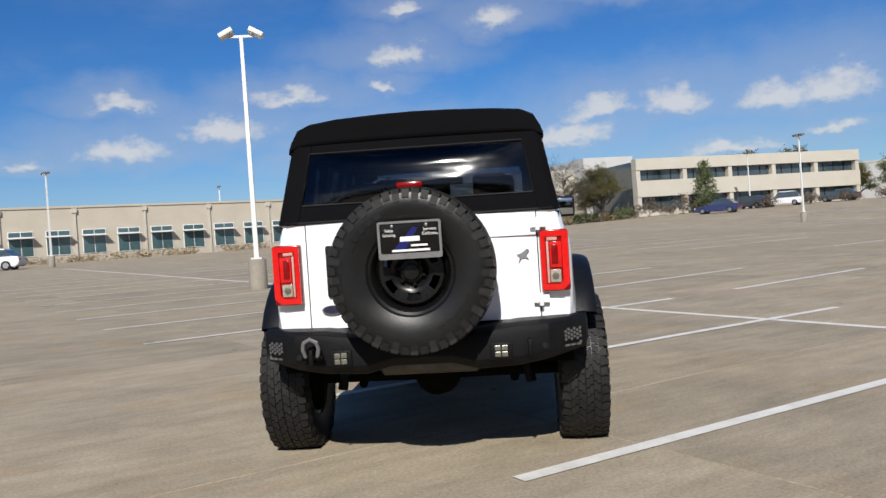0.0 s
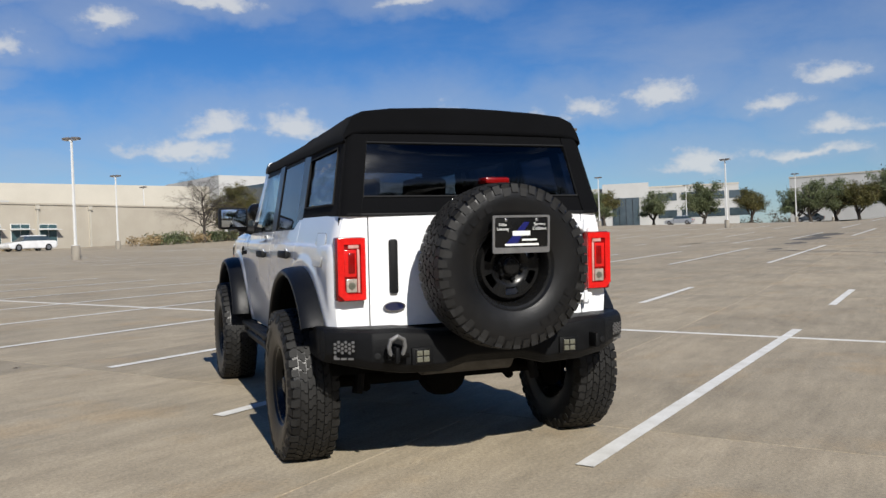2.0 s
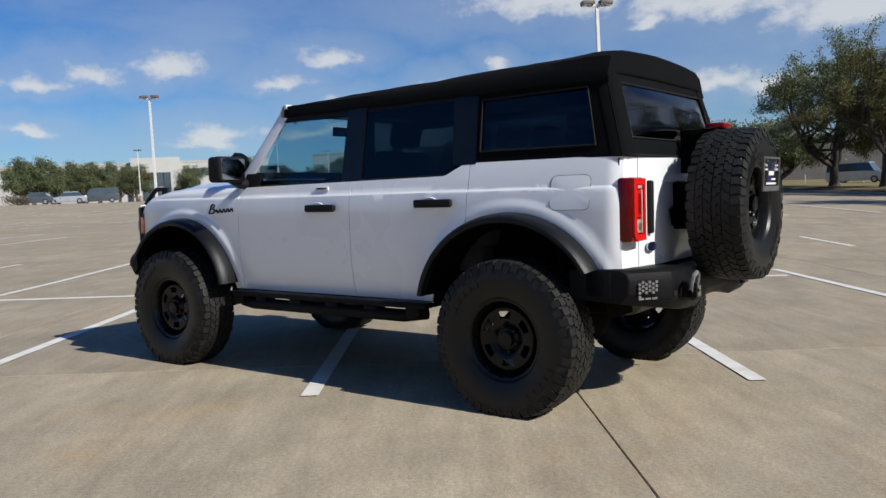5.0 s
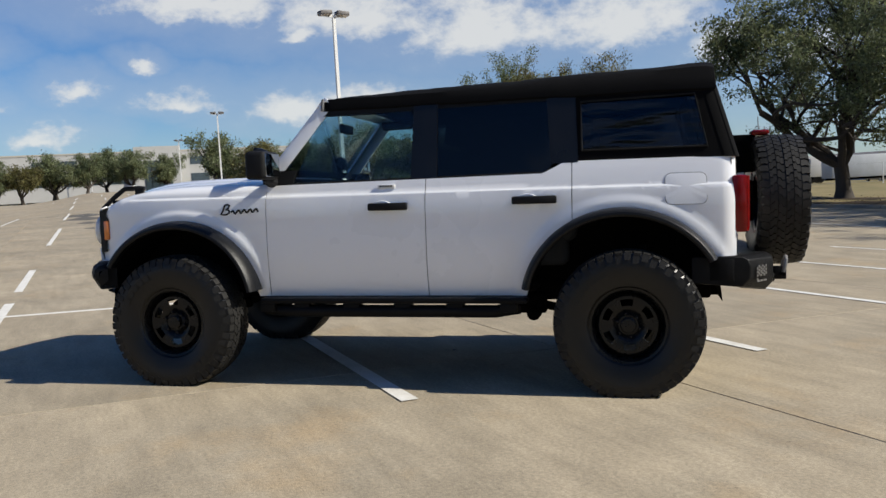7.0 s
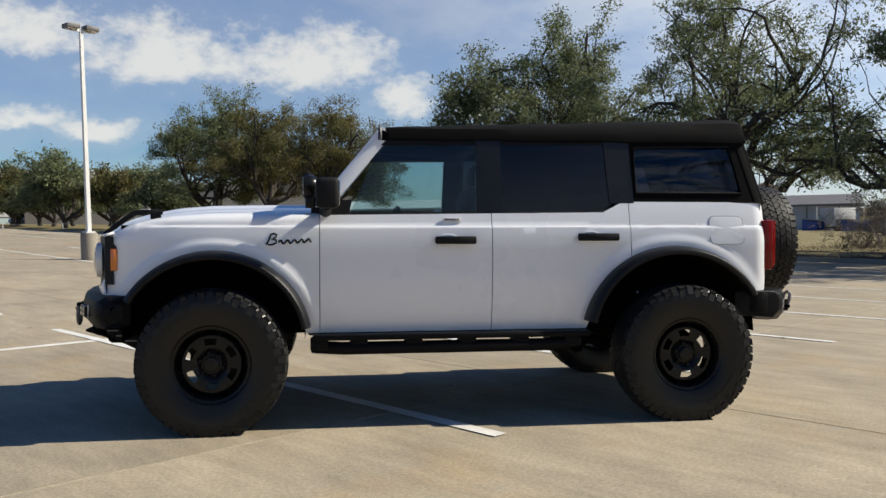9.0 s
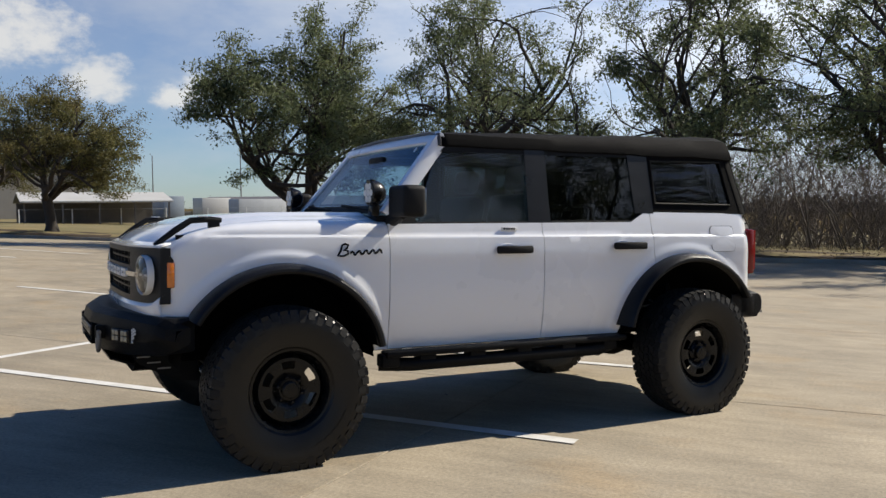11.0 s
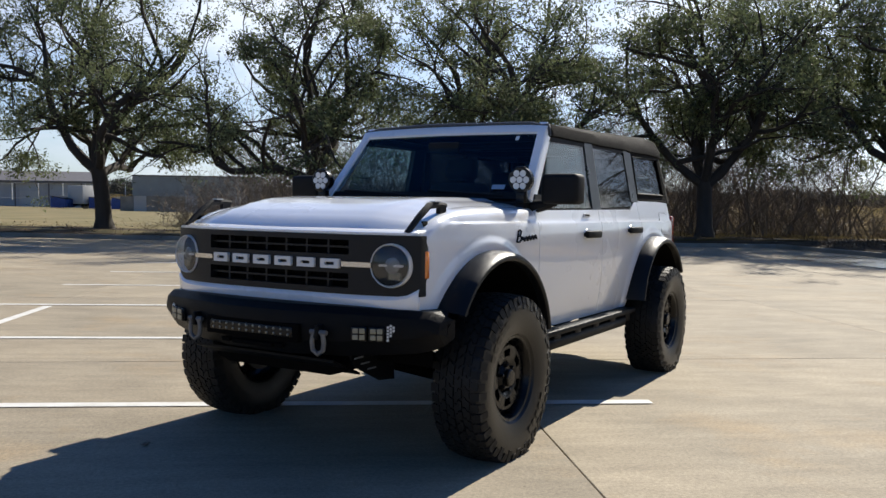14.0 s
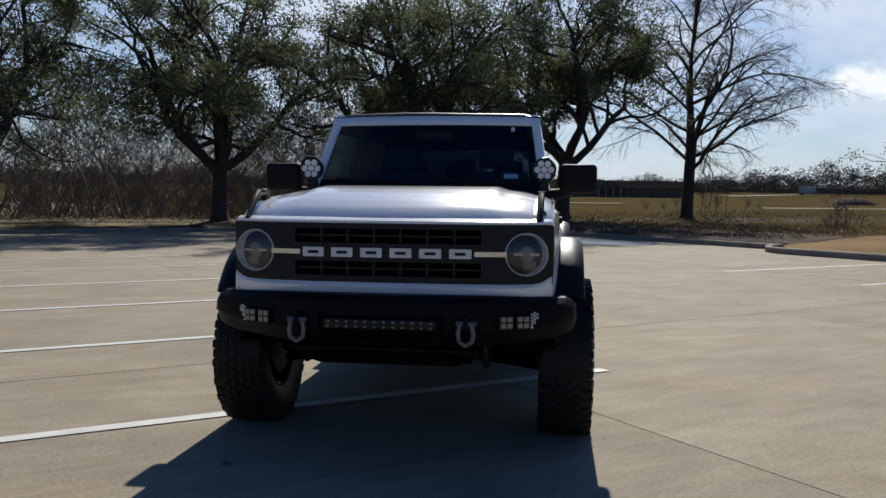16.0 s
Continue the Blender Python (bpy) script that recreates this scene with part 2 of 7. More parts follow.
def concrete(name):
    """Broomed, sun-bleached concrete: broad stains, mottling, brush streaks, grit and dark specks."""
    m = bpy.data.materials.new(name)
    m.use_nodes = True
    nodes, links = m.node_tree.nodes, m.node_tree.links
    b = nodes["Principled BSDF"]
    b.inputs["Roughness"].default_value, b.inputs["Specular IOR Level"].default_value = 0.85, 0.3
    co = nodes.new("ShaderNodeTexCoord")

    def noisy(scale, detail, stretch=(1, 1, 1), rough=0.55):
        mp, n = nodes.new("ShaderNodeMapping"), nodes.new("ShaderNodeTexNoise")
        mp.inputs["Scale"].default_value = stretch
        n.inputs["Scale"].default_value, n.inputs["Detail"].default_value, n.inputs["Roughness"].default_value = scale, detail, rough
        links.new(co.outputs["Object"], mp.inputs[0]); links.new(mp.outputs[0], n.inputs["Vector"])
        return n.outputs[0]

    def ranged(value, a, c, lo, hi):
        n = nodes.new("ShaderNodeMapRange")
        for k, x in zip((1, 2, 3, 4), (a, c, lo, hi)):
            n.inputs[k].default_value = x
        links.new(value, n.inputs[0])
        return n.outputs[0]

    def times(a, c):
        n = nodes.new("ShaderNodeMath"); n.operation = "MULTIPLY"
        links.new(a, n.inputs[0]); links.new(c, n.inputs[1])
        return n.outputs[0]

    col = nodes.new("ShaderNodeMixRGB")
    col.inputs[1].default_value, col.inputs[2].default_value = (0.355, 0.298, 0.212, 1), (0.276, 0.238, 0.176, 1)
    links.new(ranged(noisy(0.30, 6, rough=0.6), 0.36, 0.66, 0, 1), col.inputs[0])
    k = ranged(noisy(1.7, 8, (0.6, 1, 1), rough=0.72), 0.32, 0.68, 0.78, 1.15)
    k = times(k, ranged(noisy(9, 4, (0.12, 1, 1)), 0.3, 0.7, 0.90, 1.09))
    k = times(k, ranged(noisy(46, 3), 0.3, 0.7, 0.80, 1.16))
    k = times(k, ranged(noisy(170, 2), 0.28, 0.72, 0.74, 1.22))
    k = times(k, ranged(noisy(26, 2), 0.70, 0.76, 1.0, 0.66))
    k = times(k, ranged(noisy(0.8, 5, rough=0.65), 0.62, 0.74, 1.0, 0.80))
    info = nodes.new("ShaderNodeObjectInfo")
    k = times(k, ranged(info.outputs["Random"], 0, 1, 0.94, 1.05))
    rust = nodes.new("ShaderNodeMixRGB")
    rust.inputs[2].default_value = (0.345, 0.255, 0.150, 1)
    links.new(ranged(noisy(0.62, 7, rough=0.68), 0.52, 0.70, 0, 0.8), rust.inputs[0]); links.new(col.outputs[0], rust.inputs[1])
    mul = nodes.new("ShaderNodeVectorMath"); mul.operation = "SCALE"
    links.new(rust.outputs[0], mul.inputs[0]); links.new(k, mul.inputs["Scale"])
    links.new(mul.outputs[0], b.inputs["Base Color"])
    bp = nodes.new("ShaderNodeBump")
    bp.inputs["Strength"].default_value, bp.inputs["Distance"].default_value = 0.45, 0.003
    links.new(noisy(110, 4, (0.5, 1, 1)), bp.inputs["Height"]); links.new(bp.outputs[0], b.inputs["Normal"])
    return m


WHITE = material("white paint", (0.835, 0.845, 0.86), 0.28, tint=(0.80, 0.81, 0.825), scale=1.5, fine=30, amount=0.25, coat=1.0, rough_var=0.04)
FABRIC = material("black canvas", (0.002, 0.0021, 0.0026), 0.85, tint=(0.004, 0.0042, 0.005), scale=5, fine=400, bump=0.35, bump_scale=420, spec=0.07)
for socket, value in (("Sheen Weight", 0.014), ("Sheen Roughness", 0.45)):
    FABRIC.node_tree.nodes["Principled BSDF"].inputs[socket].default_value = value
PLASTIC = material("black textured plastic", (0.0075, 0.0078, 0.0085), 0.6, tint=(0.012, 0.0124, 0.013), scale=8, fine=300, bump=0.2, bump_scale=500, spec=0.16)
# the lighter grey paints the sky's sheen onto the hem
SHEEN_HEM = material("vinyl hem with painted sky sheen", (0.05, 0.05, 0.052), 0.4, tint=(0.03, 0.03, 0.031), scale=9, fine=200)
GREY = material("charcoal grille plastic", (0.009, 0.0094, 0.0105), 0.45, tint=(0.014, 0.0145, 0.0155), scale=8, fine=250, bump=0.15, bump_scale=400, spec=0.25)
STEEL = material("powder-coated steel", (0.0045, 0.0047, 0.0053), 0.45, tint=(0.008, 0.0083, 0.009), scale=9, fine=260, bump=0.3, bump_scale=600, spec=0.09)
RUBBER = material("tyre rubber", (0.004, 0.004, 0.0044), 0.36, tint=(0.008, 0.0078, 0.0078), scale=5, fine=60, bump=0.12, bump_scale=260, spec=0.34)
# greyer than the walls, in place of sunlight on the blocks
TREAD = material("tread rubber in sunlit grey", (0.010, 0.0098, 0.0097), 0.58, tint=(0.020, 0.0195, 0.0185), scale=14, fine=110, bump=0.25, bump_scale=300, spec=0.2, island=0.25)
RIM = material("gloss black rim", (0.0045, 0.0045, 0.005), 0.26, tint=(0.008, 0.0078, 0.0075), scale=12, fine=90, spec=0.25)
UNDER = material("underbody black", (0.002, 0.002, 0.002), 0.85, tint=(0.005, 0.0046, 0.0042), scale=9, fine=60, bump=0.3, spec=0.05)
FLARE = material("satin flare plastic", (0.0042, 0.0046, 0.0056), 0.40, tint=(0.007, 0.0075, 0.0088), scale=6, fine=240, bump=0.2, bump_scale=420, spec=0.24)
POST = material("gloss black post film", (0.003, 0.003, 0.0034), 0.3, tint=(0.005, 0.005, 0.0055), scale=7, fine=160, spec=0.4)
CHROME = material("bright metal", (0.62, 0.62, 0.63), 0.22, metal=1.0, scale=15, fine=120)
GALV = material("galvanised shackle", (0.42, 0.42, 0.43), 0.4, metal=0.9, tint=(0.25, 0.25, 0.25), scale=20, fine=120)
RED = material("red lens", (0.62, 0.014, 0.012), 0.18, tint=(0.48, 0.009, 0.008), scale=40, fine=200, coat=0.15, spec=0.25)
REDDEEP = material("dark red lens", (0.20, 0.003, 0.003), 0.2, scale=40, fine=200, coat=0.15, spec=0.25)
PINKLENS = material("pale pink lens", (0.62, 0.34, 0.30), 0.2, tint=(0.45, 0.20, 0.17), scale=60, fine=200, coat=0.4)
CLEAR = material("clear ribbed lens", (0.42, 0.36, 0.30), 0.15, tint=(0.22, 0.18, 0.15), scale=90, fine=260, coat=1.0)
AMBER = material("amber lens", (0.75, 0.2, 0.02), 0.15, scale=40, fine=200, coat=1.0)
BULB = material("led cell", (0.17, 0.17, 0.13), 0.3, metal=0.2, tint=(0.07, 0.07, 0.052), scale=60, fine=260, coat=1.0)
OFFWHITE = material("off-white plastic", (0.72, 0.72, 0.7), 0.4, scale=20, fine=120, amount=0.2)
SEATS = material("dark seat cloth", (0.03, 0.032, 0.036), 0.85, scale=9, fine=240, bump=0.3)
BLUE = material("blue enamel", (0.005, 0.009, 0.045), 0.2, scale=20, fine=100, coat=1.0)
GLASS = glass("tinted door glass", (0.74, 0.84, 0.85), 0.0, index=1.45)
LAMPBOWL = material("bright lamp bowl", (0.9, 0.9, 0.88), 0.3, metal=0.35, tint=(0.55, 0.55, 0.53), scale=30, fine=160)
FOG = material("khaki fog lens", (0.28, 0.265, 0.19), 0.25, tint=(0.2, 0.19, 0.13), scale=60, fine=260, coat=0.6)
EXHAUST = material("dull exhaust metal", (0.10, 0.095, 0.09), 0.6, metal=0.5, tint=(0.05, 0.045, 0.04), scale=12, fine=90)
SHACKLE = material("dull grey forged steel", (0.20, 0.20, 0.20), 0.5, metal=0.4, tint=(0.12, 0.12, 0.12), scale=20, fine=120)
BADGE = material("grey badge", (0.24, 0.24, 0.245), 0.4, metal=0.3, scale=30, fine=160)
SEAM_SHADE = material("grey seam shade", (0.10, 0.10, 0.10), 0.5, scale=30, fine=200)
DARKGLASS = glass("privacy glass", (0.20, 0.215, 0.235), 0.0, index=1.5)
SCREEN = glass("windscreen glass", (0.70, 0.80, 0.86), 0.0, index=1.36)
VINYL = glass("clear vinyl window", (0.34, 0.36, 0.42), 0.02, ripple=0.4, folds=3.6)
REARVINYL = glass("smoky vinyl rear window", (0.07, 0.08, 0.115), 0.08, ripple=0.12)
LENS = glass("clear lens", (0.92, 0.92, 0.92), 0.02)

CONCRETE = concrete("worn concrete")
JOINT = material("joint filler", (0.10, 0.09, 0.075), 0.9, scale=3, fine=40)
PAINT = material("road paint", (0.72, 0.71, 0.67), 0.7, tint=(0.5, 0.48, 0.43), scale=5, fine=60, amount=0.45, bump=0.3, bump_scale=150)
KERB = material("kerb concrete", (0.30, 0.27, 0.22), 0.85, tint=(0.17, 0.15, 0.12), scale=1.2, fine=30, bump=0.4)
MULCH = material("leaf mulch", (0.085, 0.062, 0.042), 0.95, tint=(0.045, 0.034, 0.025), scale=1.2, fine=14, bump=0.9, bump_scale=30, spec=0.1)
GRASS = material("winter grass", (0.25, 0.188, 0.094), 0.95, tint=(0.135, 0.122, 0.054), scale=0.35, fine=9, amount=0.6, bump=0.9, bump_scale=30, spec=0.2)
BARK = material("oak bark", (0.055, 0.045, 0.037), 0.9, tint=(0.035, 0.028, 0.022), scale=4, fine=30, bump=0.8, bump_scale=22, stretch=(1, 1, 0.3))
LEAF = leafy("live oak leaves", (0.100, 0.130, 0.057), (0.163, 0.180, 0.090), 0.5)
# browner than the lawn, and darkened in place of backlit self-shade
FIELD_BACKLIT = material("dormant field grass darkened for backlight", (0.135, 0.096, 0.048), 0.95, tint=(0.085, 0.068, 0.030), scale=0.09, fine=3.0, amount=0.7, bump=0.9, bump_scale=20, spec=0.0)
LITTER = leafy("dead oak leaves", (0.095, 0.062, 0.038), (0.06, 0.042, 0.028), 0.5)
GOLD = material("golden dormant lawn", (0.27, 0.165, 0.065), 0.95, tint=(0.17, 0.105, 0.045), scale=0.5, fine=14, amount=0.6, bump=0.9, bump_scale=40, spec=0.1)
# winter grey woods, lightened further in place of distance haze
FARLEAF = material("far foliage greyed for haze", (0.072, 0.074, 0.056), 0.8, tint=(0.105, 0.094, 0.074), scale=0.06, fine=0.5, amount=0.6, island=0.3, spec=0.1)
LEAFDRY = leafy("bronze oak leaves", (0.16, 0.125, 0.045), (0.10, 0.105, 0.035), 0.45)
TWIG = material("bare twigs", (0.19, 0.165, 0.145), 0.9, tint=(0.10, 0.08, 0.068), scale=2, fine=20)
TANWALL = material("tan precast wall", (0.43, 0.388, 0.318), 0.85, tint=(0.37, 0.33, 0.265), scale=0.5, fine=8, bump=0.3, bump_scale=20)
CREAM = material("cream facade panel", (0.46, 0.428, 0.362), 0.8, tint=(0.41, 0.38, 0.32), scale=0.4, fine=6)
WHITEWALL = material("white wall panel", (0.46, 0.455, 0.435), 0.8, tint=(0.40, 0.395, 0.375), scale=0.4, fine=6)
DARKWIN = material("dark window glass", (0.03, 0.045, 0.055), 0.08, tint=(0.05, 0.07, 0.08), scale=0.8, fine=4, spec=0.8)
TEALWIN = material("teal window glass", (0.035, 0.07, 0.076), 0.1, tint=(0.06, 0.105, 0.112), scale=0.6, fine=3, spec=0.8)
POLE = material("white lamp pole", (0.66, 0.66, 0.64), 0.5, tint=(0.55, 0.55, 0.53), scale=3, fine=30)
BRICKWALL = material("brown brick wall", (0.11, 0.085, 0.07), 0.9, tint=(0.08, 0.06, 0.05), scale=0.5, fine=8)
SHINGLE = material("weathered brown shingle", (0.030, 0.027, 0.026), 1.0, tint=(0.022, 0.020, 0.019), scale=0.6, fine=9, spec=0.0, rough_var=0.0)
ROOFING = material("grey metal roof", (0.13, 0.12, 0.115), 0.6, scale=2, fine=20)
BRUSH = leafy("winter brush", (0.20, 0.158, 0.118), (0.13, 0.103, 0.08), 0.35)
WATER = material("puddle", (0.05, 0.05, 0.05), 0.17, scale=1, fine=5, spec=1.0, bump=0.8, bump_scale=5)


# ---- building blocks ----
def thing(name, m, label, category, group="", kind=""):
    ob = new(name)
    ob.matrix_world = m
    return tagged(ob, label, category, group, kind)


def smooth(me, angle=35):
    me.shade_smooth()
    me.set_sharp_from_angle(angle=radians(angle))


def part(name, bm, mat, parent=None, label="", soft=True):
    me = bpy.data.meshes.new(name)
    bmesh.ops.recalc_face_normals(bm, faces=bm.faces)
    bm.to_mesh(me)
    bm.free()
    if mat:
        me.materials.append(mat)
    if soft:
        smooth(me)
    ob = new(name, me)
    if parent:
        ob.parent = parent
    return tagged(ob, label)


def box(bm, x0, x1, y0, y1, z0, z1, r=0.0, seg=2):
    made = bmesh.ops.create_cube(bm, size=1.0)["verts"]
    for v in made:
        v.co = Vector(((x0 + x1) / 2 + v.co.x * (x1 - x0), (y0 + y1) / 2 + v.co.y * (y1 - y0), (z0 + z1) / 2 + v.co.z * (z1 - z0)))
    if r:
        edges = {e for v in made for e in v.link_edges}
        bmesh.ops.bevel(bm, geom=list(edges), offset=r, segments=seg, affect="EDGES", profile=0.5, clamp_overlap=True)
    return made


def boxed(*dims, r=0.0, seg=2):
    bm = bmesh.new()
    box(bm, *dims, r=r, seg=seg)
    return bm


def tube(bm, points, radii, n=8, cap=True):
    """A tapered tube through points."""
    points = [Vector(p) for p in points]
    if not isinstance(radii, (list, tuple)):
        radii = [radii] * len(points)
    rings, side = [], None
    for i, p in enumerate(points):
        way = (points[min(i + 1, len(points) - 1)] - points[max(i - 1, 0)]).normalized()
        if side is None:
            side = way.orthogonal().normalized()
        side = (side - way * side.dot(way)).normalized()
        other = way.cross(side)
        rings.append([bm.verts.new(p + radii[i] * (math.cos(a) * side + math.sin(a) * other)) for a in (2 * math.pi * k / n for k in range(n))])
    for a, b in zip(rings, rings[1:]):
        for k in range(n):
            bm.faces.new((a[k], a[(k + 1) % n], b[(k + 1) % n], b[k]))
    if cap:
        bm.faces.new(rings[0][::-1]); bm.faces.new(rings[-1])
    return bm


def lathe(bm, profile, n=48, axis="y", centre=(0, 0, 0), closed=False):
    """Turns (radius, along) pairs round an axis."""
    c, rings = Vector(centre), []
    for r, h in profile:
        ring = []
        for k in range(n):
            a = 2 * math.pi * k / n
            u, w = r * math.cos(a), r * math.sin(a)
            ring.append(bm.verts.new(c + (Vector((u, h, w)) if axis == "y" else Vector((h, u, w)) if axis == "x" else Vector((u, w, h)))))
        rings.append(ring)
    pairs = list(zip(rings, rings[1:])) + ([(rings[-1], rings[0])] if closed else [])
    for a, b in pairs:
        for k in range(n):
            bm.faces.new((a[k], a[(k + 1) % n], b[(k + 1) % n], b[k]))
    if not closed:
        for ring in (rings[0], rings[-1]):
            bm.faces.new(ring)
    return bm


def grid(bm, rows):
    """Quads between rows of points."""
    made = [[bm.verts.new(p) for p in row] for row in rows]
    for a, b in zip(made, made[1:]):
        for k in range(len(a) - 1):
            bm.faces.new((a[k], a[k + 1], b[k + 1], b[k]))
    return made


def prism(bm, outline, way):
    """A flat outline of points pushed along a way."""
    a = [bm.verts.new(p) for p in outline]
    b = [bm.verts.new(Vector(p) + Vector(way)) for p in outline]
    bm.faces.new(a); bm.faces.new(b[::-1])
    for k in range(len(a)):
        bm.faces.new((a[k], a[(k + 1) % len(a)], b[(k + 1) % len(b)], b[k]))
    return bm


def rise(x, y):
    """How far the distant part of the lot swells above the plane near the car."""
    u, n = 0.6225 * x - 0.7826 * y, 0.7826 * x + 0.6225 * y
    k = min(1.0, max(0.0, (n + 20) / 30))
    far = 0.022 * min(50.0, max(0.0, u - 44.5)) * k * k * (3 - 2 * k)
    a = min(1.0, max(0.0, (13 - n) / 15))
    b = min(1.0, max(0.0, (n + 24) / 12))
    ridge = a * a * (3 - 2 * a) * (0.5 + 0.5 * b * b * (3 - 2 * b))
    w = max(0.0, u - 7.0)
    return max(far, 0.0225 * min(120.0, w * w / (w + 1.5)) * ridge)


def on_lot(x, y, z=0.0, turn=0.0):
    """An upright pose at a place of the lot's frame."""
    z += rise(x, y)
    return Matrix.Translation(SLOPE @ Vector((x, y, z))) @ Matrix.Rotation(radians(turn), 4, "Z")


ROW_U, ROW_N = Vector((0.6225, -0.7826, 0)), Vector((0.7826, 0.6225, 0))   # along the stall lines, and across them
ROW_TURN = math.degrees(math.atan2(ROW_U.y, ROW_U.x))


def lot(u, n, z=0.0):
    p = ROW_U * u + ROW_N * n
    return p.x, p.y, z

# ---- ground, lot, kerb ----
def land(x, y):
    """Height of the land in the upright world: the lot's slope, levelling out far away."""
    r = math.hypot(x, y)
    k = 1.0 if r < 130 else 130 / r
    return k * (0.0244 * x + 0.0099 * y)


PITCH, N0, U0 = 4.86, -24.2, -23.55
N1, U1 = N0 + 14 * PITCH, U0 + 14 * PITCH
bm = bmesh.new()
rings = []
for r in (0.5, 20, 45, 75, 110, 130, 160, 200, 260, 350, 600, 1200, 2600):
    row = []
    for k in range(48):
        a = 2 * math.pi * k / 48
        x, y = r * math.cos(a), r * math.sin(a)
        row.append(bm.verts.new((x, y, land(x, y) - 0.12)))
    rings.append(row)
for a, b in zip(rings, rings[1:]):
    for k in range(48):
        bm.faces.new((a[k], a[(k + 1) % 48], b[(k + 1) % 48], b[k]))
bm.faces.new(rings[0])
tagged(part("ground", bm, FIELD_BACKLIT), "dry winter grass land out to the horizon", "ground", kind="structure")

# the rest of the concrete lot, round the slabs near the car
bm = bmesh.new()
U2, N2, UB, NB = 150.0, 73.5, -60.0, 40.0
for u0, u1, n0, n1 in ((U1, U2, N0, N2), (UB, U0, N0, N2), (U0, U1, N1, N2)):
    grid(bm, [[Vector((*lot(u, n)[:2], rise(*lot(u, n)[:2]))) for n in np.linspace(n0, n1, 25)] for u in np.linspace(u0, u1, 25)])
rest = tagged(part("pavement", bm, CONCRETE), "pale worn concrete parking lot", "pavement", kind="structure")
rest.matrix_world = SLOPE
bm = bmesh.new()
grid(bm, [[Vector((u, n, rise(*lot(u, n)[:2]) - 0.02)) for n in np.linspace(N0, N1, 29)] for u in np.linspace(U0, U1, 29)])
bed = part("joint_bed", bm, JOINT, rest)
bed.matrix_parent_inverse = SLOPE.inverted()
bed.matrix_world = SLOPE @ Matrix.Rotation(radians(ROW_TURN), 4, "Z")

# kerb and the raised verge with the oaks
bm = bmesh.new()
rows = []
for u in np.linspace(-75, 150, 46):
    h = rise(*lot(u, N0)[:2])
    rows.append([Vector(lot(u, N0 - d, h + z)) for d, z in ((0, -0.1), (0, 0.13), (0.025, 0.155), (0.16, 0.16), (0.17, 0.05))])
grid(bm, rows)
k = tagged(part("kerb", bm, KERB), "weathered concrete kerb along the lot", "kerb", kind="structure")
k.matrix_world = SLOPE
for ends, steps, mat, words in (((-9, 150), 64, GRASS, "dry yellow-brown winter lawn beyond the kerb"), ((-130, -9), 60, FIELD_BACKLIT, "brown and olive dormant grass under the oaks")):
    bm = bmesh.new()
    rows = []
    for u in np.linspace(*ends, steps):
        row = []
        for dn, z in ((0.17, 0.13), (0.6, 0.2), (1.6, 0.27), (3.0, 0.31), (5, 0.31), (8, 0.28), (14, 0.25), (22, 0.22), (40, 0.2), (70, 0.2), (110, 0.2)):
            w = 0.05 * noise.noise((u * 0.4, dn * 0.5, 0)) * min(1, dn)
            row.append(Vector(lot(u, N0 - dn, z + w + rise(*lot(u, N0 - dn)[:2]))))
        rows.append(row)
    grid(bm, rows)
    v = tagged(part("verge", bm, mat), words, "lawn", kind="structure")
    v.matrix_world = SLOPE


bm = bmesh.new()
rows = []
for u in np.linspace(-75, 60, 150):
    edge = 3.4 + 1.3 * noise.noise((u * 0.35, 0, 4)) + 0.5 * noise.noise((u * 1.3, 0, 9))
    row = []
    for f in (0.0, 0.15, 0.4, 0.7, 1.0):
        dn = 0.2 + (edge - 0.2) * f
        z = 0.14 + 0.17 * min(1, dn / 2.6) + 0.05 * noise.noise((u * 0.4, dn * 0.5, 0)) * min(1, dn) + 0.03 * (1 - f)
        row.append(Vector(lot(u, N0 - dn, z + rise(*lot(u, N0 - dn)[:2]))))
    rows.append(row)
grid(bm, rows)
v = tagged(part("mulch_bed", bm, MULCH), "dark leaf-littered earth under the oaks along the kerb", "earth", kind="structure")
v.matrix_world = SLOPE


def stall_line(u0, n0, u1, n1, width=0.11):
    a, b = Vector(lot(u0, n0)), Vector(lot(u1, n1))
    way = (b - a).normalized()
    bm = bmesh.new()
    if max(u0, u1) < 7:
        box(bm, 0, (b - a).length, -width / 2, width / 2, 0.0, 0.004)
    else:
        # far lines follow the swell of the lot
        rows = []
        for f in np.linspace(0, 1, 21):
            p = a.lerp(b, f)
            rows.append([Vector((f * (b - a).length, y, rise(p.x, p.y) + 0.008)) for y in (-width / 2, width / 2)])
        grid(bm, rows)
    ob = tagged(part("painted_line", bm, PAINT, soft=False), "worn white painted parking stall line", "line", "stall lines", "structure")
    ob.matrix_world = SLOPE @ Matrix.Translation(a) @ Matrix.Rotation(math.atan2(way.y, way.x), 4, "Z")


STALL, NA = 2.72, -1.055


def stall(i):
    """Where the stall line number i lies across the lot."""
    return NA + STALL * i if i < 1 else 1.73 + 2.63 * (i - 1) - 0.015 * (i - 1) * min(i - 1, 5)


